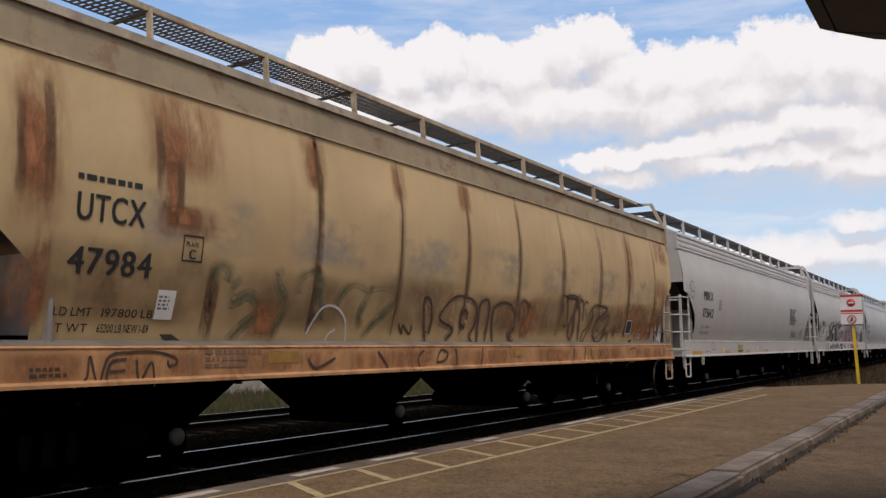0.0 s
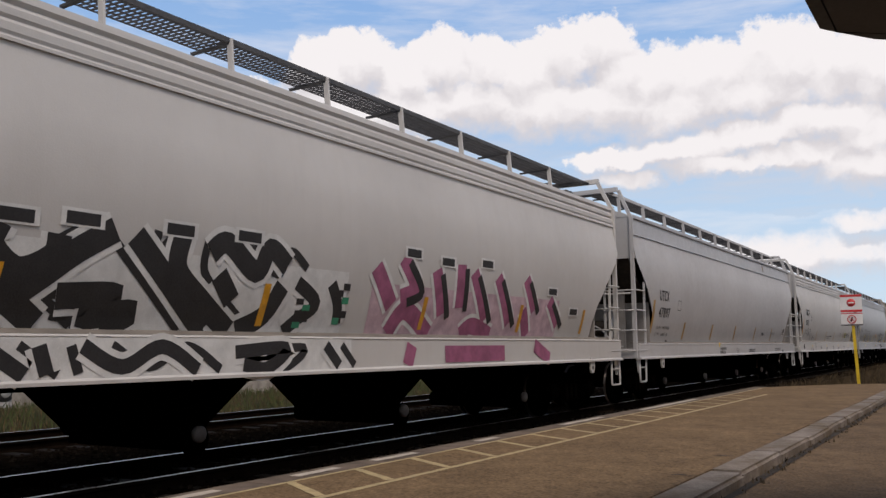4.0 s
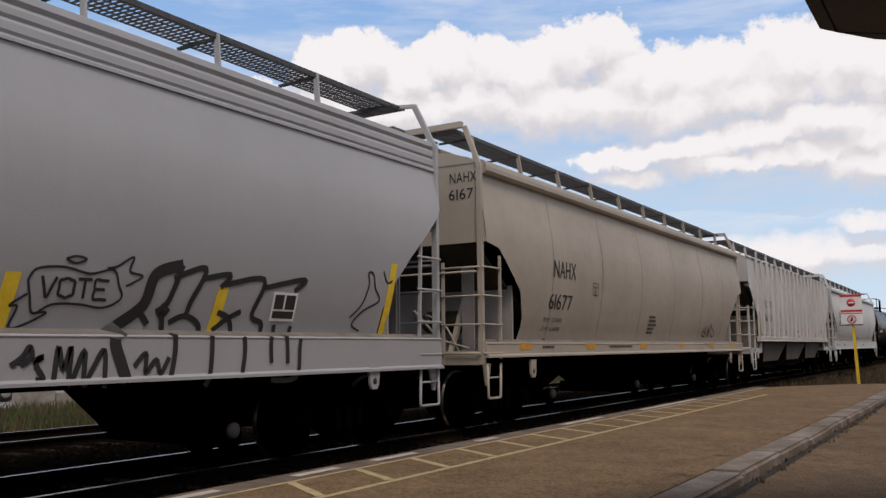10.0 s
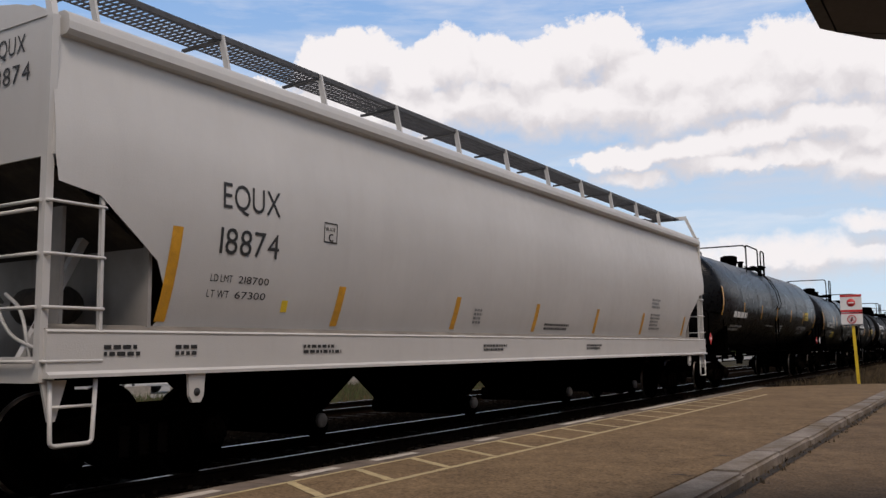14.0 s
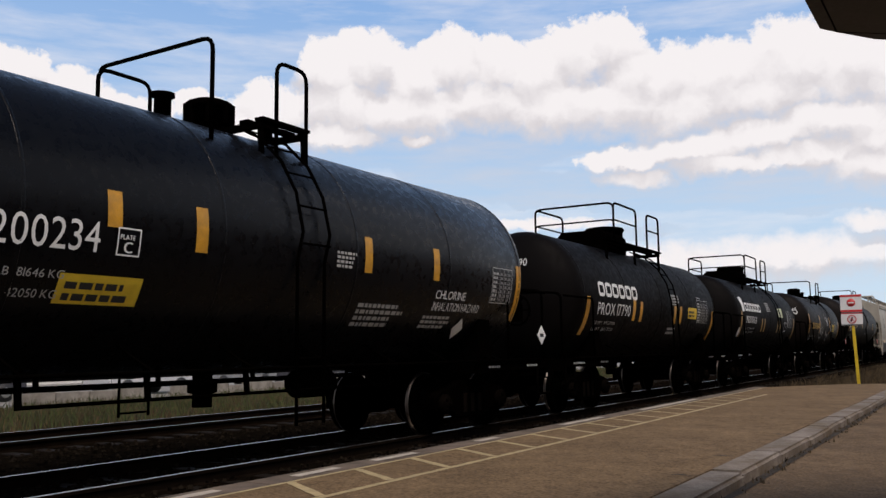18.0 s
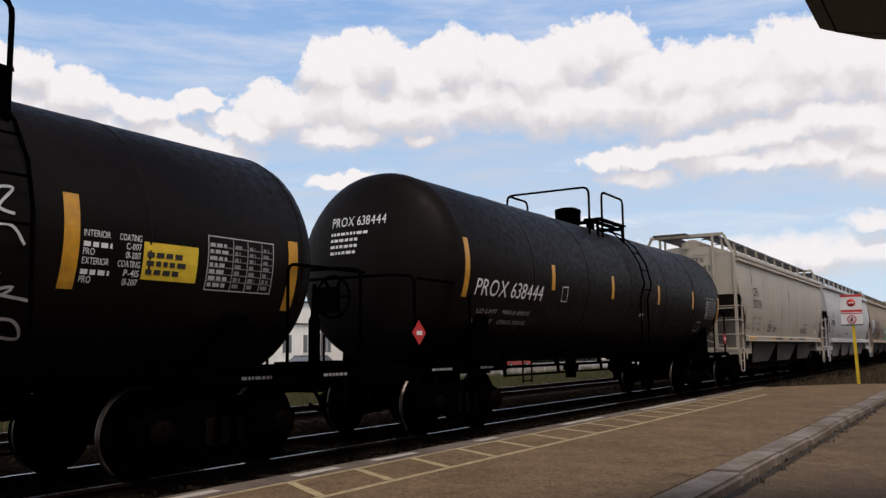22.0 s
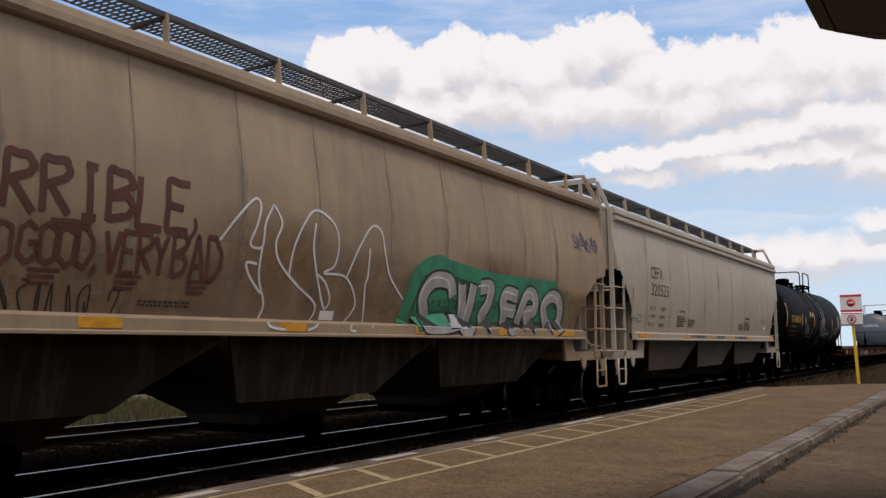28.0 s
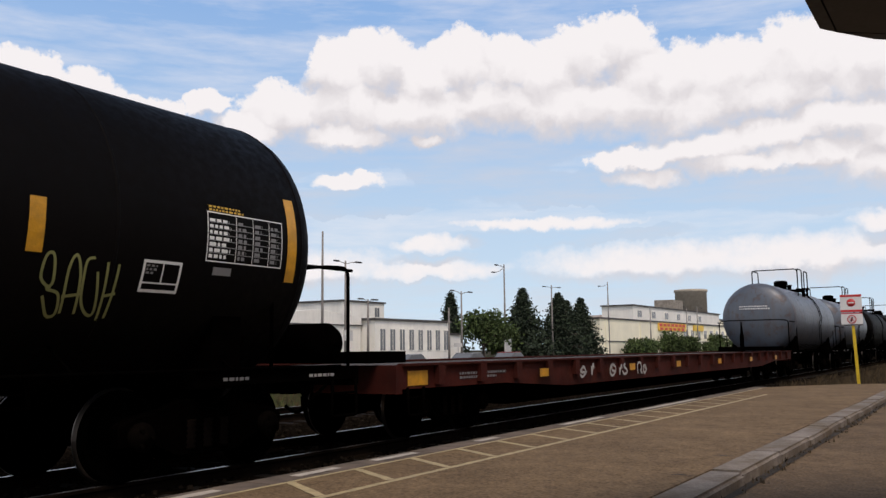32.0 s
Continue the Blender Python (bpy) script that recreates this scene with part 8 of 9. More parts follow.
bars(car, 9.4, 1.75, 0.8, 0.35, 4, side, PALE)
bars(car, 6.9, 2.0, 1.6, 0.06, 1, side, PALE)
bars(car, 2.0, 2.2, 1.8, 0.3, 1, side, WHITE)
bars(car, 2.0, 1.8, 1.6, 0.2, 2, side, PALE)

car, side = tank("black chlorine tank car with white lettering", 202.9, 215.45, 4.02, 1.51, TANKN, (5.4, 5.4, 6.45, 7.0, "single"), 6.5, rail_high=0.80, placard=WHITE)
lettering(car, "CAOX 200234", 1.47, 2.18, 0.27, side, WHITE, width=2.17)
data_lines(car, 1.55, 1.93, side, ("LD LMT", "LT WT"), ("180000 LB  81646 KG", "92700 LB  42050 KG"), 0.07, 0.17, PALE, 1.8)
frame_mark(car, 3.82, 2.17, 0.26, 0.26, side, WHITE)
lettering(car, "C", 3.90, 2.20, 0.10, side, WHITE, weight=0.05)
lettering(car, "PLATE", 3.85, 2.32, 0.045, side, WHITE, width=0.16, weight=0.03)
patch(car, 3.31, 4.19, 1.72, 1.98, side, YELLOW, "yellow_label")
bars(car, 3.38, 1.75, 0.7, 0.2, 2, side, BLACK, lift=0.009)
for y, z, h in ((0.42, 2.07, 0.92), (3.70, 2.42, 0.34), (4.75, 2.28, 0.46), (7.57, 2.27, 0.46), (9.21, 2.27, 0.46), (11.8, 1.75, 0.92)):
    patch(car, y, y + 0.16, z, z + h, side, AMBER, "reflective_stripe")
lettering(car, "CHLORINE", 9.35, 2.02, 0.12, side, WHITE, width=0.85)
lettering(car, "INHALATION HAZARD", 9.35, 1.85, 0.12, side, WHITE, width=1.35)
bars(car, 7.6, 1.6, 1.1, 0.32, 4, side, PALE)
bars(car, 9.2, 1.6, 0.9, 0.2, 3, side, PALE)
bars(car, 7.0, 2.3, 0.4, 0.22, 4, side, PALE)
tank_print(car, side, 11.0, 2.05, 0.6, 0.5, 7, PALE)
diamond(car, side, 10.3, 1.6, 0.16, WHITE)
head_marks(car, 1.51, 2.51, 0, 2, WHITE, words="CAOX 200234")

car, side = tank("matt black tank car with large white lettering", 217.3, 228.4, 3.72, 1.39, TANKB, (3.46, 5.0, 5.8, 6.73, "double"), 6.3, box_dome=True, rail_high=0.93)
def emblem_bars(car, side, y, z, w, h, n):
    """Broad white block shapes where the owner's name stands."""
    for k in range(n):
        a, c, r = y + w * k / n, w / n * 0.88, 0.30 * h
        def ring(d):
            pts = []
            for cx, cz, t0 in ((a + c - r, z + h - r, 0), (a + r, z + h - r, 90), (a + r, z + r, 180), (a + c - r, z + r, 270)):
                pts += [(cx + (r - d) * math.cos(radians(t0 + q)), cz + (r - d) * math.sin(radians(t0 + q))) for q in (0, 30, 60, 90)]
            return pts
        bm = bmesh.new()
        o, q = [[bm.verts.new((*p, 0)) for p in ring(d)] for d in (0.0, 0.075)]
        for i in range(len(o)):
            bm.faces.new((o[i], o[i - 1], q[i - 1], q[i]))
        part("emblem_block", wrapped(bm, side, 0.006), WHITE, car)
emblem_bars(car, side, 1.42, 2.36, 2.43, 0.31, 6)
lettering(car, "PROX 17790", 1.39, 1.98, 0.25, side, WHITE, width=1.95)
data_lines(car, 1.33, 1.78, side, nums=("207000 LB  93890 KG", "56000 LB  25400 KG"), material=PALE, wide=1.2, h=0.065, gap=0.13)
for y, z, h in ((0.72, 1.55, 0.78), (3.51, 1.89, 0.47), (3.99, 1.88, 0.46), (6.6, 1.88, 0.46), (7.1, 1.88, 0.46), (10.2, 1.5, 0.8)):
    patch(car, y, y + 0.18, z, z + h, side, AMBER, "reflective_stripe", slant=0.06 if y < 1 else 0.0)
patch(car, 7.84, 8.65, 2.04, 2.34, side, YELLOW, "yellow_label")
bars(car, 7.9, 2.09, 0.66, 0.2, 2, side, BLACK, lift=0.009)
tank_print(car, side, 8.75, 1.98, 1.0, 0.56, 8, PALE)
bars(car, 6.4, 2.35, 0.7, 0.3, 4, side, PALE)
bars(car, 6.3, 1.62, 0.8, 0.2, 2, side, PALE)
bars(car, 8.75, 2.62, 0.5, 0.05, 1, side, PALE)
head_marks(car, 1.39, 2.33, 0, 4, WHITE, words="PROX 17790")

car, side = tank("matt black tank car with a white emblem", 230.36, 241.35, 3.69, 1.38, TANKB, (3.4, 5.25, 6.0, 6.87, "double"), 6.6, box_dome=True, rail_high=0.86)
patch(car, 1.06, 1.45, 2.72, 2.92, side, WHITE, "emblem_block", slant=-0.06)
patch(car, 1.12, 1.45, 2.44, 2.74, side, WHITE, "emblem_block")
emblem_bars(car, side, 1.57, 2.47, 2.41, 0.29, 6)
lettering(car, "PROX17424", 1.63, 2.07, 0.24, side, WHITE, width=1.54)
data_lines(car, 1.60, 1.86, side, nums=("207000 LB  92160 KG", "59500 LB  27040 KG"), material=PALE, wide=1.3, h=0.065, gap=0.13)
for y, z, h in ((0.9, 1.6, 0.85), (4.01, 1.80, 0.46), (4.45, 1.80, 0.46), (6.78, 1.80, 0.46), (7.29, 1.80, 0.46), (10.0, 1.6, 0.8)):
    patch(car, y, y + 0.16, z, z + h, side, DULLAMBER, "reflective_stripe")
patch(car, 7.07, 7.85, 2.39, 2.75, side, surface("pale_green_label", (0.62, 0.66, 0.42), 0.6), "paper_label")
bars(car, 7.15, 2.45, 0.6, 0.2, 3, side, GREYP, lift=0.009)
tank_print(car, side, 8.74, 2.05, 0.9, 0.58, 8, PALE)
frame_mark(car, 8.10, 1.85, 0.36, 0.36, side, WHITE, 0.03)
bars(car, 5.00, 2.55, 0.7, 0.35, 5, side, PALE)
head_marks(car, 1.38, 2.31, 0, 4, WHITE, words="PROX 17424")
diamond(car, side, 0.75, 1.75, 0.17, WHITE)

car, side = tank("brown-black tank car with yellow lettering and white tags", 243.9, 254.1, 3.75, 1.40, TANKBR, (3.6, 3.6, 5.26, 6.08, "single"), 5.8, rail_high=0.68)
GOLD = plain("yellow_stencil_paint", (0.62, 0.38, 0.04), 0.55)
lettering(car, "UTLX", 1.10, 2.07, 0.27, side, GOLD, width=0.85, weight=0.02)
lettering(car, "125043", 2.12, 2.07, 0.26, side, GOLD, width=1.05, weight=0.02)
data_lines(car, 0.96, 1.70, side, nums=("202800 LB  92000 KG", "60200 LB  27300 KG"), material=PALE, wide=1.5, h=0.08, gap=0.14)
for y, z, h in ((0.37, 1.85, 0.89), (3.27, 1.87, 0.88), (6.4, 1.85, 0.85), (9.3, 1.75, 0.8)):
    patch(car, y, y + 0.16, z, z + h, side, AMBER, "reflective_stripe")
patch(car, 7.26, 7.94, 1.98, 2.34, side, YELLOW, "yellow_label")
bars(car, 7.3, 2.03, 0.58, 0.25, 3, side, BLACK, lift=0.009)
for k, (a, b) in enumerate((("INTERIOR", "COATING"), ("", "C-007"), ("PRO", "01-2017"), ("EXTERIOR", "COATING"), ("", "P-415"), ("PRO", "01-2017"))):
    if a:
        lettering(car, a, 6.60, 2.33 - 0.083 * k, 0.06, side, WHITE, width=0.28 if k != 2 and k != 5 else 0.12)
    else:
        bars(car, 6.60, 2.32 - 0.083 * k, 0.42, 0.075, 1, side, WHITE)
    lettering(car, b, 6.98 + (0.08 if k % 3 else 0.0), 2.33 - 0.083 * k, 0.06, side, WHITE, width=0.25 if k % 3 == 0 else 0.17)
tank_print(car, side, 8.1, 1.95, 0.9, 0.5, 7, PALE)
graffiti(car, [[(3.43, 2.26), (3.52, 2.14), (3.44, 1.97), (3.46, 1.85), (3.68, 1.68), (4.03, 1.67), (4.29, 1.86), (4.31, 2.04), (4.06, 2.21), (3.98, 2.38)], [(3.64, 2.35), (3.69, 2.13), (3.59, 1.98), (3.77, 2.06)], [(3.79, 2.16), (3.89, 2.14), (3.87, 2.08), (3.78, 2.10)], [(3.60, 1.85), (3.63, 1.98), (3.73, 1.83), (3.75, 1.96), (3.86, 1.81), (3.89, 1.99), (4.01, 1.82), (4.04, 1.97), (4.31, 1.83)]], 0.026, side, CHALKP, 0.007, "white looping tag")
graffiti(car, [[(4.10, 2.16), (4.51, 1.60)], [(4.06, 1.39), (3.97, 1.59), (4.29, 1.72)], [(4.09, 1.62), (4.27, 1.44)], [(4.33, 1.78), (4.40, 1.99), (4.43, 1.81), (4.51, 2.01)]], 0.026, side, CHALKP, 0.007, "white looping tag")
graffiti(car, [[(5.13, 2.82), (5.29, 2.51), (5.47, 2.70), (5.33, 2.39), (5.53, 2.59), (5.55, 2.35), (5.72, 2.61), (5.93, 2.66), (5.80, 2.49), (5.94, 2.44)], [(5.42, 2.34), (5.69, 2.42), (5.51, 2.26), (5.88, 2.35), (6.04, 2.19)], [(5.24, 1.76), (5.13, 1.92), (5.24, 2.01), (5.39, 1.76), (5.39, 1.96), (5.57, 1.77), (5.57, 1.97), (5.62, 2.06), (5.74, 1.71), (5.86, 1.95)]], 0.026, side, CHALKP, 0.007, "white scrawled tags")
graffiti(car, [[(5.52, 1.71), (6.01, 1.84), (5.69, 1.59), (6.09, 1.57), (6.23, 1.42), (6.03, 1.43)], [(5.85, 1.78), (6.22, 1.73)]], 0.026, side, CHALKP, 0.007, "white scrawled tags")
head_marks(car, 1.40, 2.31, 0, 3, WHITE, words="UTLX 125043")
for x0, seed in ((0.42, 5), (-1.25, 8)):
    bm = bmesh.new()
    for run in loops(seed, x0, 2.72, 0.55, 0.32, 3):
        stroke_into(bm, run, 0.035)
    for v in bm.verts:
        x, z, _ = v.co
        v.co = (x, 0.62 * (1 - math.sqrt(max(0.0, 1 - (x * x + (z - 2.35) ** 2) / 1.96))) - 0.035, z)
    part("graffiti", bm, CHALKP, car, "white looping tag on the tank head")

car, side = tank("long brown-black tank car with white lettering", 256.35, 272.5, 4.13, 1.53, TANKBR, (7.0, 7.0, 7.75, 9.1, "single"), 8.9, rail_high=0.66, placard=RED)
lettering(car, "PROX 638444", 1.05, 2.13, 0.26, side, WHITE, width=2.42, shear=0.15)
data_lines(car, 1.3, 1.86, side, nums=("195800 LB  88800 KG", "67200 LB  30500 KG"), material=PALE, wide=1.9, h=0.065, gap=0.16)
for k, (y, z, h) in enumerate(((0.68, 2.08, 0.91), (3.82, 2.34, 0.46), (6.83, 2.31, 0.48), (9.9, 2.3, 0.46), (12.8, 2.3, 0.46), (15.4, 1.8, 0.9))):
    patch(car, y, y + 0.14, z, z + h, side, AMBER, "reflective_stripe")
frame_mark(car, 4.3, 2.15, 0.26, 0.28, side, WHITE)
tank_print(car, side, 14.2, 2.1, 0.9, 0.5, 7, PALE)
frame_mark(car, 13.6, 1.72, 0.4, 0.25, side, WHITE, 0.02)
bars(car, 8.8, 2.0, 0.3, 0.1, 1, side, WHITE)
head_marks(car, 1.53, 2.60, 0, 4, WHITE, words="PROX 638444")

# ivory, white and grimy hoppers
def ivory_hopper(u, L, number, dz, dy=0.0):
    car, side = hopper("ivory covered hopper car with amber reflectors and black stencils", u, L, IVORY, "long", BELLIED, "light", "double", 4.25, 1.72, bays=3, bent_frame=True, end_posts=4.86, bay_paint=BAYI, slant_posts=0.1, seams=[2.08, 3.8, 5.46, 7.0, 8.5, 10.07, 11.8, 13.5, 15.2], seam_paint=SEAMG, marks=("CEFX", number), marks_at=(0.05, 4.0))
    lettering(car, "CEFX", 2.14 + dy, 2.98 + dz, 0.28, side, width=0.89)
    lettering(car, number, 2.15 + dy, 2.58 + dz, 0.28, side, width=1.3)
    for k, (a, b) in enumerate((("LD LMT", "222800"), ("LT WT", "63200"), ("CU FT", "5161"))):
        lettering(car, a, 2.10 + dy - 0.03 * k, 2.20 - 0.19 * k + dz * 0.5, 0.085, side, width=0.42)
        lettering(car, b, 2.85 + dy - 0.03 * k, 2.20 - 0.19 * k + dz * 0.5, 0.085, side, width=0.38)
    lip = lambda z: 1.592
    for k, y in enumerate((2.08, 3.8, 5.46, 7.0, 8.5, 10.07, 11.8, 13.5, 15.2)):
        patch(car, y - 0.14, y + 0.12, 1.62, 3.95 - 0.35 * (k % 3), side, GREYWASH, "grime_stain", 0.0035)
    for y, w in ((1.27, 0.94), (4.80, 0.47), (7.2, 0.46), (9.38, 0.45), (11.89, 0.47), (14.9, 0.93)):
        patch(car, y, y + w, 1.505, 1.60, lip, AMBER, "reflector")
    lettering(car, "WARNING", 4.6, 2.15, 0.07, side, width=0.5)
    bars(car, 4.43, 1.80, 0.8, 0.30, 5, side)
    bars(car, 5.4, 1.80, 0.65, 0.22, 4, side)
    lettering(car, "WARNING", 11.87, 2.14, 0.075, side, width=0.56, weight=0.04)
    bars(car, 11.73, 1.80, 0.84, 0.28, 6, side)
    bars(car, 10.95, 1.80, 0.74, 0.21, 4, side)
    bars(car, 14.24, 2.05, 0.75, 0.18, 3, side, GREYP)
    patch(car, 14.55, 14.85, 1.86, 1.95, side, WHITE, "white_label")
    for y in (5.4, 10.16):
        lettering(car, "DO NOT HAMMER ON CAR", y, 1.515, 0.075, lip, width=1.43, weight=0.04)
    lettering(car, "WHEN UNLOADING", 7.95, 1.515, 0.07, lip, width=0.92, weight=0.04)
    frame_mark(car, 1.42, 1.86, 0.26, 0.16, side, BLACK)
    for y0, sl in ((1.02, 0.12), (L - 1.45, -0.12)):
        patch(car, y0, y0 + 0.42, 1.95, 2.62, side, IVORY, "pad_plate", 0.014, sl)
        frame_mark(car, y0 - 0.01, 1.94, 0.45, 0.68, side, SEAMG, 0.008)
    for y0 in (0.06, L - 0.3):
        patch(car, y0, y0 + 0.24, 2.98, 3.32, side, IVORY, "pad_plate", 0.014)
        frame_mark(car, y0, 2.98, 0.24, 0.34, side, SEAMG, 0.006)
    return car, side


car, side = ivory_hopper(274.13, 16.9, "320593", 0.0)
car, side = hopper("white covered hopper car with amber tape", 292.3, 18.35, WHITEP2, "round", CURVED, "light", "tube", 4.27, 1.75, bays=4, bay_paint=BAYW, seams=[1.49, 2.75], seam_paint=GREYCAR, marks=("TILX", "341106"), marks_at=(0.35, 4.0))
lettering(car, "TILX", 1.72, 2.73, 0.27, side, width=0.70)
lettering(car, "341106", 1.51, 2.32, 0.27, side, width=1.13)
for k, (a, b) in enumerate((("LD LMT", "219000 LB"), ("LT WT", "67000"), ("CU FT", "5701"))):
    lettering(car, a, 1.42 - 0.03 * k, 1.95 - 0.15 * k, 0.075, side, width=0.4)
    lettering(car, b, 1.98 - 0.03 * k, 1.95 - 0.15 * k, 0.075, side, width=0.42)
for k, y in enumerate((1.23, 3.61, 6.13, 8.8, 11.4, 14.0, 16.9)):
    patch(car, y, y + 0.13, 1.68, 2.12 if k else 2.56, side, AMBER, "reflective_stripe", slant=0.05)
bars(car, 4.3, 1.72, 1.0, 0.16, 3, side, RED)
frame_mark(car, 2.8, 1.72, 0.26, 0.18, side, BLACK)
bars(car, 7.0, 1.9, 1.2, 0.1, 2, side)
bars(car, 12.5, 1.7, 0.6, 0.18, 3, side, GREYP)

car, side = hopper("grime-browned hopper car with green and white graffiti", 311.26, 16.9, DIRTY, "round", CURVED, "light", "tube", 4.27, 1.75, bays=3, bay_paint=BAYD, seams=[2.52, 3.81, 5.12, 6.51, 7.77, 9.24, 10.66, 11.89, 13.2, 14.5], seam_paint=SEAMG, marks=("TILX", "517957"), marks_at=(0.75, 4.0))
patch(car, 1.30, 2.58, 2.13, 2.98, side, surface("pale_repaint_panel", (0.50, 0.52, 0.55), 0.5, var=0.05), "repainted_panel")
lettering(car, "TILX", 1.37, 2.63, 0.29, side, width=0.68, lift=0.01)
lettering(car, "517957", 1.35, 2.20, 0.28, side, width=1.08, lift=0.01)
data_lines(car, 1.25, 2.02, side, nums=("221600", "67200"), wide=0.85, h=0.07, gap=0.14)
frame_mark(car, 1.35, 1.66, 0.26, 0.16, side, BLACK)
frame_mark(car, 3.12, 2.35, 0.24, 0.28, side, INK, 0.03)
graffiti(car, brush_words("TERRIBLE", 3.2, 2.46, 2.62, 0.45, 1), 0.07, side, MAROON, label="the word TERRIBLE in dark red spray paint")
graffiti(car, [[(5.86, 2.6), (5.88, 2.5), (5.82, 2.4)], [(4.3, 2.40), (4.7, 2.42)], [(4.35, 2.36), (4.62, 2.37)]], 0.04, side, MAROON)
graffiti(car, brush_words("HORRIBLE", 2.05, 1.98, 1.5, 0.36, 2), 0.045, side, MAROON, label="the word HORRIBLE in dark red spray paint")
graffiti(car, brush_words("NO", 3.62, 2.02, 0.38, 0.33, 3) + brush_words("GOOD", 4.04, 2.04, 0.72, 0.32, 3) + [[(4.78, 2.06), (4.74, 1.96)]], 0.045, side, MAROON, label="the words NO GOOD in dark red spray paint")
graffiti(car, brush_words("VERY", 4.86, 2.02, 0.72, 0.36, 4) + brush_words("BAD", 5.62, 2.0, 0.66, 0.42, 6), 0.05, side, MAROON, label="the words VERY BAD in dark red spray paint")
graffiti(car, [[(4.15 + 0.85 * k, 1.98 - 0.055 * j), (4.45 + 0.85 * k - 0.04 * j, 1.985 - 0.055 * j)] for k in range(3) for j in range(3)], 0.03, side, MAROON)
graffiti(car, scrawl(7, 3.9, 1.6, 0.9, 0.3, 6) + scrawl(8, 3.3, 2.35, 0.5, 0.2, 4) + [[(4.98, 1.75), (5.0, 1.85), (5.08, 1.83), (5.02, 1.6)]], 0.016, side, INK)
FORM_A = [[(6.21, 2.42), (6.43, 2.68), (6.68, 2.91), (6.78, 2.85), (6.73, 2.63), (6.65, 2.42), (6.83, 2.41), (6.86, 2.67), (6.98, 2.89)], [(6.98, 2.89), (7.12, 2.7), (7.04, 2.47), (7.13, 2.26), (7.46, 2.03), (7.83, 1.82), (7.75, 1.59), (7.58, 1.5)], [(6.78, 2.22), (6.62, 2.22), (6.69, 2.08), (6.89, 1.91)], [(6.83, 2.41), (6.83, 2.09), (6.97, 1.79), (6.93, 1.57), (7.2, 1.5)]]
FORM_B = [[(7.3, 2.12), (7.34, 2.44), (7.5, 2.75), (7.7, 2.92), (8.02, 2.81), (8.14, 2.58), (8.09, 2.3), (7.91, 2.2), (8.34, 2.17), (8.59, 1.85), (8.37, 1.56), (8.48, 1.5)], [(7.7, 2.77), (7.68, 2.47), (7.82, 2.09), (8.0, 1.79), (8.08, 1.9), (7.95, 2.09), (7.78, 2.18)], [(8.34, 2.17), (8.54, 2.55), (8.79, 2.85), (9.0, 2.81), (9.11, 2.53), (9.26, 2.24), (9.62, 1.96)], [(8.77, 2.57), (8.77, 2.21), (8.74, 2.07), (8.83, 1.57)]]
SILVERS = [[(10.89, 2.06), (10.76, 2.26), (10.34, 2.26), (10.1, 2.02), (10.19, 1.75), (10.11, 1.53), (10.61, 1.52), (10.99, 1.69), (10.74, 1.68)], [(11.12, 2.24), (11.21, 1.78), (11.06, 1.54), (11.34, 1.58), (11.47, 2.26)], [(11.69, 2.23), (12.02, 2.24), (11.98, 1.98), (11.83, 1.8), (12.0, 1.57)], [(12.97, 2.15), (12.55, 2.18), (12.52, 1.95), (12.94, 1.9)], [(12.54, 1.91), (12.62, 1.61), (12.74, 1.56)], [(13.05, 1.56), (13.28, 2.17), (13.61, 2.18), (13.68, 1.94), (13.37, 1.88), (13.6, 1.6)], [(14.32, 1.61), (14.01, 2.0), (14.3, 2.21), (14.65, 2.13), (14.74, 1.77), (14.44, 1.61)]]
CLOUD = [[(9.66, 1.51), (9.81, 2.05), (9.98, 2.37), (10.41, 2.52), (10.8, 2.47), (11.66, 2.4), (12.61, 2.37), (14.5, 2.38)], [(10.01, 1.75), (10.27, 2.07), (11.72, 2.14), (14.56, 2.17)], [(9.87, 1.55), (12.01, 1.8), (14.66, 1.87)]]
LIPB = lambda z: side(z) if z > 1.61 else 1.592
SILVERS = [[(a, max(b, 1.625)) for a, b in run] for run in SILVERS]
CLOUD = [[(a, max(b, 1.625)) for a, b in run] for run in CLOUD]
for forms in (FORM_A, FORM_B):
    graffiti(car, [[(a, max(b, 1.52)) for a, b in run] for run in forms], 0.03, LIPB, CHALKP, label="thin white outlined letters")
for y0, y1 in ((9.5, 11.6), (10.8, 13.2), (12.6, 15.2)):
    patch(car, y0, y1, 1.62, 2.62 - 0.012 * y0 * y0 / 10, side, GREENW, "green_overspray", 0.005)
graffiti(car, CLOUD, 0.22, LIPB, GREENP, 0.006, label="green sprayed cloud behind grey letters")
graffiti(car, SILVERS, 0.29, LIPB, INK, 0.009)
graffiti(car, SILVERS, 0.22, LIPB, SILVER, 0.012, label="silver graffiti letters with black edges")
graffiti(car, [[(a - 0.08, b + 0.02) for a, b in run] for run in SILVERS], 0.03, LIPB, CHALKP, 0.015, label="white highlights on silver letters")
for k in range(9):
    patch(car, 0.6 + 1.7 * k, 3.2 + 1.7 * k, 1.5, 2.9 - 0.25 * (k % 3), side, SOOTWASH, "grime_stain", 0.003)
for k, y in enumerate((2.52, 3.81, 5.12, 6.51, 7.77, 9.24, 10.66, 11.89, 13.2, 14.5)):
    patch(car, y - 0.12, y + 0.10, 1.5, 4.0 - 0.3 * (k % 3), side, GREYWASH, "grime_stain", 0.0035)
for y, w in ((1.75, 0.93), (4.59, 0.45), (7.1, 0.45), (9.8, 0.45), (12.2, 0.45), (14.3, 0.9)):
    patch(car, y, y + w, 1.505, 1.60, lambda z: 1.592, AMBER, "reflector")
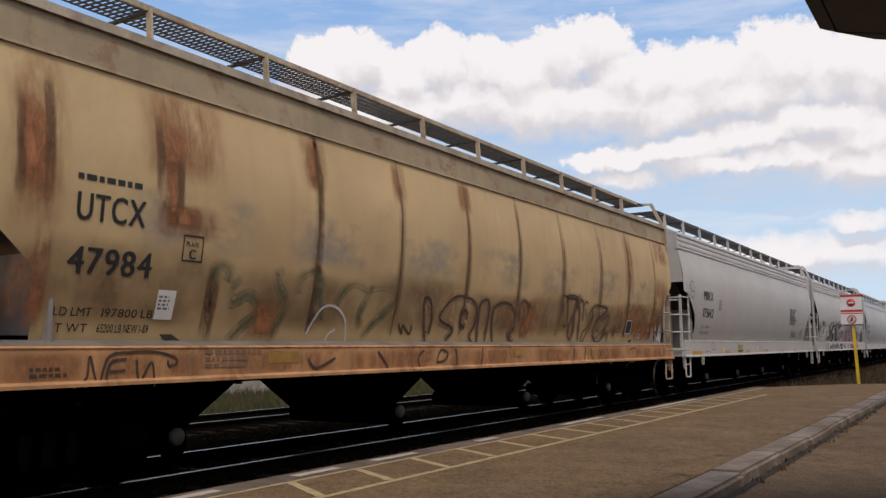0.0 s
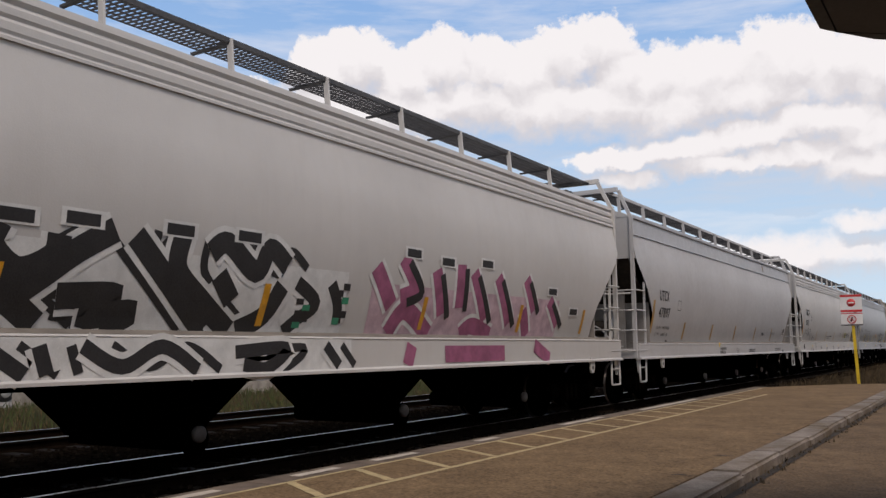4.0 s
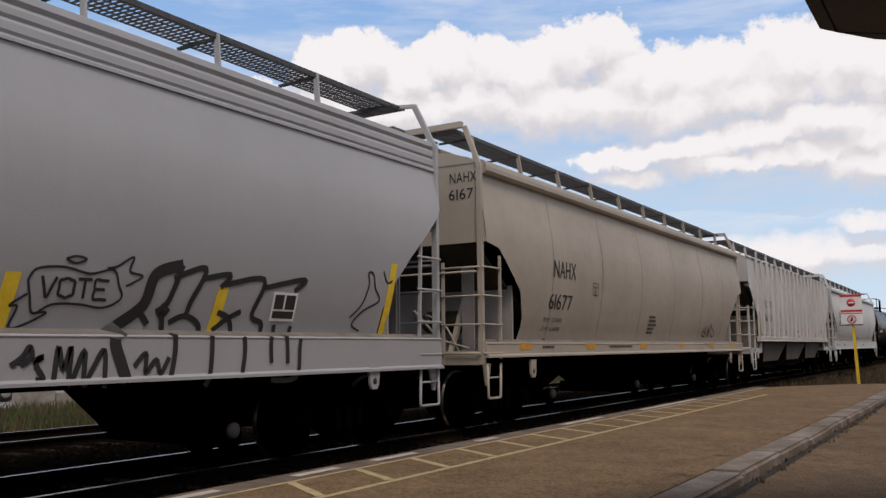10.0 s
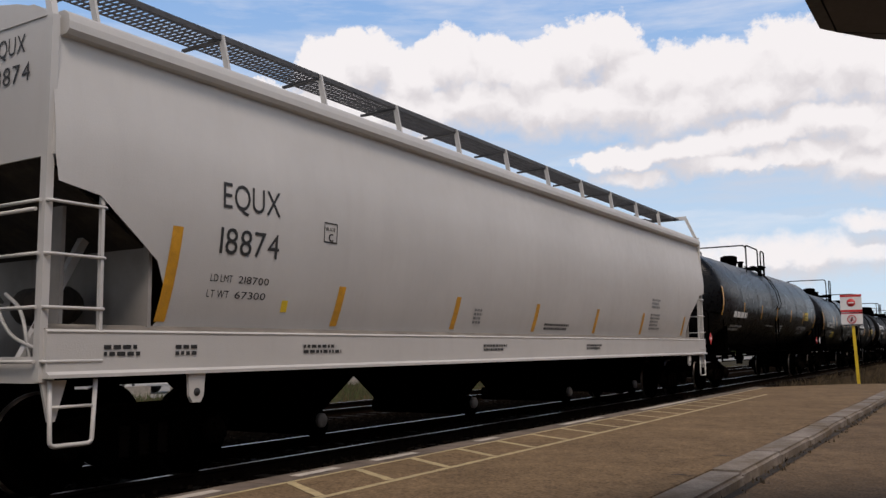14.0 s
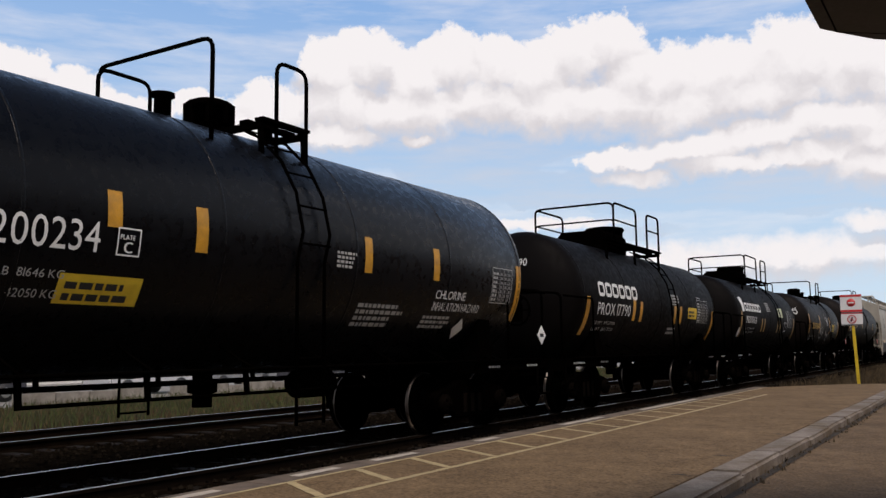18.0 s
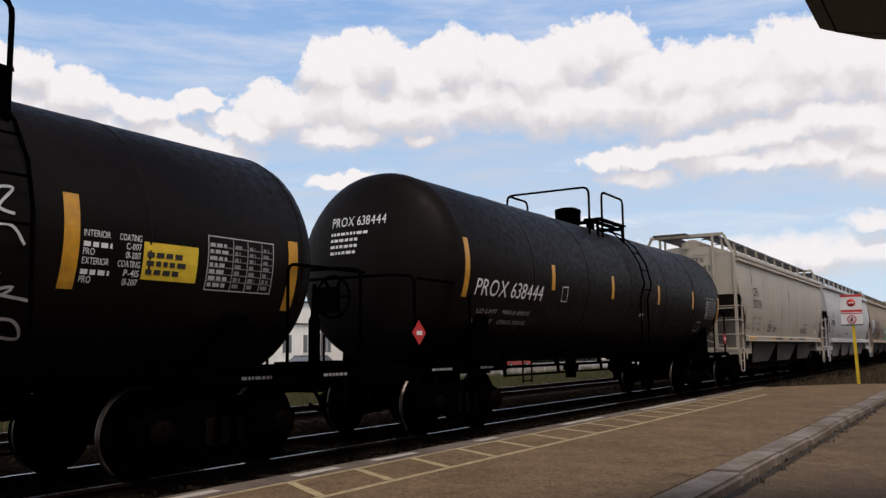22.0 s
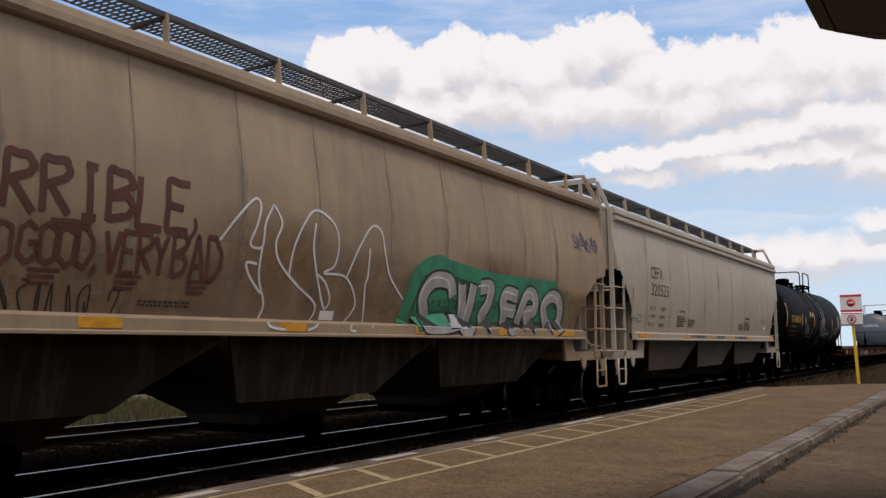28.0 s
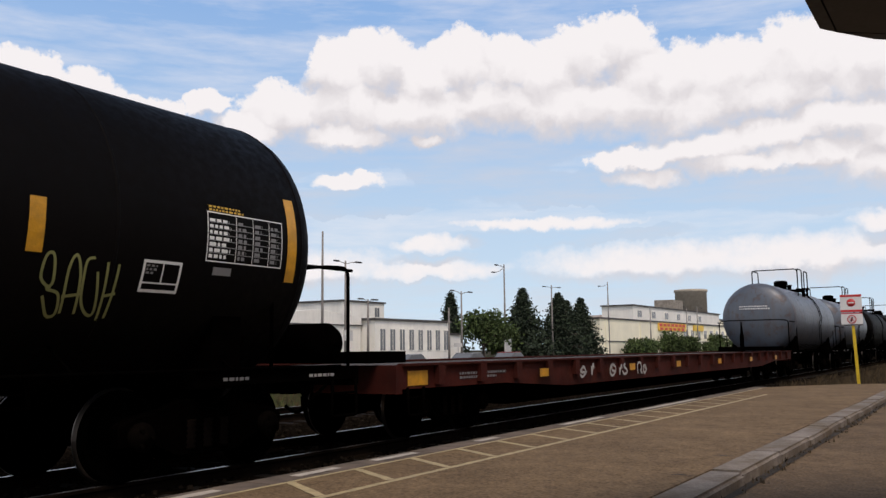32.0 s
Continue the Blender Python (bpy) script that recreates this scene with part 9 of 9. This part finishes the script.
bars(car, 5.3, 1.72, 0.7, 0.07, 2, side)
graffiti(car, loops(9, 15.3, 3.2, 1.2, 0.3, 7), 0.024, side, surface("blue_black_spray", (0.03, 0.03, 0.09), 0.6), label="blue-black tag")
patch(car, 7.94, 8.2, 1.65, 1.76, side, WHITE, "white_label", 0.012)

car, side = ivory_hopper(328.78, 17.0, "320523", -0.08, 0.2)

car, side = tank("black tank car with yellow lettering and white tags", 347.0, 363.3, 4.08, 1.60, TANKB, (7.3, 7.3, 8.15, 9.7, "single"), 8.5, rail_high=0.62, brake=False)
lettering(car, "UTLX666534", 1.5, 2.24, 0.28, side, GOLD, width=1.92, weight=0.02)
bars(car, 1.5, 2.05, 1.1, 0.07, 1, side, DULLAMBER)
data_lines(car, 1.4, 1.85, side, nums=("208800 LB 94 750 KG", "77000 LB 34 950 KG"), material=DULLAMBER, wide=1.5, h=0.065, gap=0.17)
for k, (y, z, h) in enumerate(((0.50, 2.04, 0.94), (3.80, 2.13, 0.47), (6.93, 2.13, 0.46), (9.7, 2.13, 0.46), (12.3, 2.12, 0.46), (15.42, 2.05, 0.94))):
    patch(car, y, y + 0.15, z, z + h, side, AMBER, "reflective_stripe")
frame_mark(car, 4.6, 2.22, 0.24, 0.30, side, WHITE)
lettering(car, "C", 4.68, 2.25, 0.10, side, WHITE, weight=0.05)
lettering(car, "PLATE", 4.63, 2.37, 0.045, side, WHITE, width=0.16, weight=0.03)
patch(car, 5.82, 6.2, 2.58, 2.74, side, GOLD, "emblem_block")
frame_mark(car, 5.82, 2.56, 1.03, 0.2, side, GOLD)
patch(car, 6.24, 6.8, 2.59, 2.73, side, PALE, "emblem_block")
bars(car, 6.3, 1.95, 0.3, 0.12, 3, side, DULLAMBER)
graffiti(car, [[(5.10, 1.73), (5.17, 1.93), (4.99, 1.92), (4.91, 2.00), (5.06, 2.08), (5.19, 2.02), (5.24, 1.87)], [(5.19, 1.87), (5.16, 2.11), (5.32, 2.16), (5.44, 1.94), (5.48, 1.77)], [(5.48, 1.71), (5.42, 2.12), (5.55, 2.06), (5.66, 1.71)], [(5.69, 1.68), (5.67, 1.95), (5.85, 2.01), (5.96, 1.89), (5.81, 1.84), (6.10, 1.82), (6.10, 1.66), (5.88, 1.69)], [(5.18, 1.81), (5.82, 1.87)]], 0.022, side, CHALKP, 0.007, "white bubble tag")
graffiti(car, loops(5, 6.25, 1.6, 0.6, 0.4, 3), 0.02, side, PALE)
graffiti(car, [[(9.7, 1.72), (11.0, 1.86), (11.5, 1.85)], [(11.15, 2.02), (11.55, 1.85), (11.1, 1.68)], [(9.65, 2.2), (9.8, 1.75), (10.0, 2.15), (10.2, 1.72), (10.3, 2.1), (10.55, 1.7), (10.7, 2.15)]], 0.028, side, CHALKP, label="white arrow tag")
YGREEN = surface("yellow_green_spray", (0.26, 0.26, 0.09), 0.6)
graffiti(car, [[(12.60, 1.83), (12.49, 1.92), (12.50, 2.10), (12.57, 2.11), (12.61, 1.89), (12.57, 1.83), (12.69, 1.79), (12.73, 1.63), (12.65, 1.61), (12.55, 1.77)], [(12.77, 1.63), (12.73, 1.98), (12.78, 2.13), (12.85, 1.99), (12.91, 1.63)], [(12.73, 1.77), (12.91, 1.80)], [(12.97, 2.12), (12.89, 2.07), (12.92, 1.78), (13.02, 1.64), (13.10, 1.66), (13.02, 2.00)]], 0.026, side, YGREEN, 0.007, "yellow-green tag")
graffiti(car, [[(13.11, 2.09), (13.16, 1.58)], [(13.23, 2.08), (13.23, 1.60)], [(13.13, 1.79), (13.26, 1.82)]], 0.026, side, YGREEN, 0.007, "yellow-green tag")
frame_mark(car, 13.49, 1.85, 0.46, 0.30, side, WHITE, 0.028)
patch(car, 13.49, 13.95, 1.93, 1.945, side, WHITE, "placard_line")
patch(car, 13.72, 13.735, 1.93, 2.15, side, WHITE, "placard_line")
bars(car, 13.53, 2.02, 0.14, 0.1, 3, side, GREYP)
tank_print(car, side, 14.26, 2.22, 1.02, 0.44, 8, WHITE)
head_marks(car, 1.60, 2.48, 0, 3, DULLAMBER, words="UTLX 666534", x0=0.0)
bars(car, 14.26, 2.71, 0.5, 0.07, 2, side, GOLD)
patch(car, 14.35, 14.6, 2.06, 2.14, side, GREYP, "worn_patch")
part("repair_band", made(lathe, [(1.60, -0.73), (1.612, -0.72), (1.612, 0.72), (1.60, 0.73)], 64, "y", (0, 8.95, 2.48)), surface("blue_black_repaint", (0.006, 0.0068, 0.0095), 0.45, var=0.15, scale=0.8, bump=0.03), car, "blue-black repainted band")
for y in (6.3, 8.2):
    part("jacket_band", made(lathe, [(1.60, -0.06), (1.618, -0.05), (1.618, 0.05), (1.60, 0.06)], 64, "y", (0, y, 2.48)), TANKB, car)
bm = bmesh.new()
lathe(bm, [(0.001, -0.55), (0.2, -0.5), (0.26, -0.4), (0.26, 0.4), (0.2, 0.5), (0.001, 0.55)], 18, "x", at=(0.6, 16.85, 1.38))
part("air_reservoir", bm, DARK, car)

car, side = flat_car("empty oxide-red flat car with stake pockets", 364.85, 27.4, FLATRED)
for k, y in enumerate((0.12, 4.1, 8.6, 12.0, 16.0, 20.0, 24.0)):
    patch(car, y, y + (0.5 if k == 0 else 0.35), 0.80, 1.0 if k == 0 else 0.94, side, AMBER, "reflector", 0.085 if k else 0.006)
for k, (y, w, n) in enumerate(((5.8, 0.8, 2), (7.4, 1.1, 3), (9.1, 0.6, 2))):
    graffiti(car, loops(4 + k, y, 0.72, w, 0.24, n), 0.05, side, PALE, 0.09, "white looped tag")
bars(car, 1.5, 0.85, 1.5, 0.12, 2, side, GREYP)

car, side = tank("grey weathered tank car with rust stains", 393.3, 405.4, 3.95, 1.50, TANKG, (4.4, 5.5, 6.1, 7.0, "single"), 6.6)
head_marks(car, 1.50, 2.45, 0, 2, WHITE, width=1.3, x0=-0.65)
tank("grey weathered tank car with rust stains", 408.1, 420.2, 3.95, 1.50, TANKG, (4.4, 5.5, 6.1, 7.0, "single"), 6.6)
tank("matt black tank car at the far end", 422.9, 435.0, 3.95, 1.50, TANKB, (4.4, 5.5, 6.1, 7.0, "single"), 6.6)
tank("matt black tank car at the far end", 437.7, 449.8, 3.95, 1.50, TANKB, (4.4, 5.5, 6.1, 7.0, "single"), 6.6)


# ------------------------------------------------------------------ movement
SPEED, DRIFT, SWAY, LAG = 11.095, -0.0136, -0.4875, 0.011


def travelled(t):
    """Metres that the train has rolled by the time t."""
    t += LAG
    gain = 0.0204 * max(t - 24.0, 0.0) ** 2.18
    return gain + SPEED * t + DRIFT * ((t - 16) ** 2 / 2 - 128) + SWAY * (t - 16) ** 3 / 1000


def motions():
    times = [k * 1.0 for k in range(33)]
    for ob, u in CARS:
        walk(ob, [(t, pose(0, u - travelled(t), 0)) for t in times])
    # the wheels roll without slip; all wheelsets on the same side of their trucks turn alike
    ticks = [k / FPS for k in range(int(32 * FPS) + 1)]
    for store, y in ((WHEELS_A, -0.89), (WHEELS_B, 0.89)):
        first = store[0]
        walk(first, [(t, pose(0, y, 0.457, math.degrees(travelled(t) / 0.457))) for t in ticks])
        keys = first.animation_data
        for w in store[1:]:
            w.rotation_mode = "QUATERNION"
            own = w.animation_data_create()
            own.action = keys.action
            own.action_slot = keys.action_slot
    # the clouds drift slowly along
    walk(SKYDOME, [(0.0, pose(EYE.x, EYE.y, 0, 0, 0, 0.75)), (32.0, pose(EYE.x, EYE.y, 0, 0, 0, -0.75))])


motions()
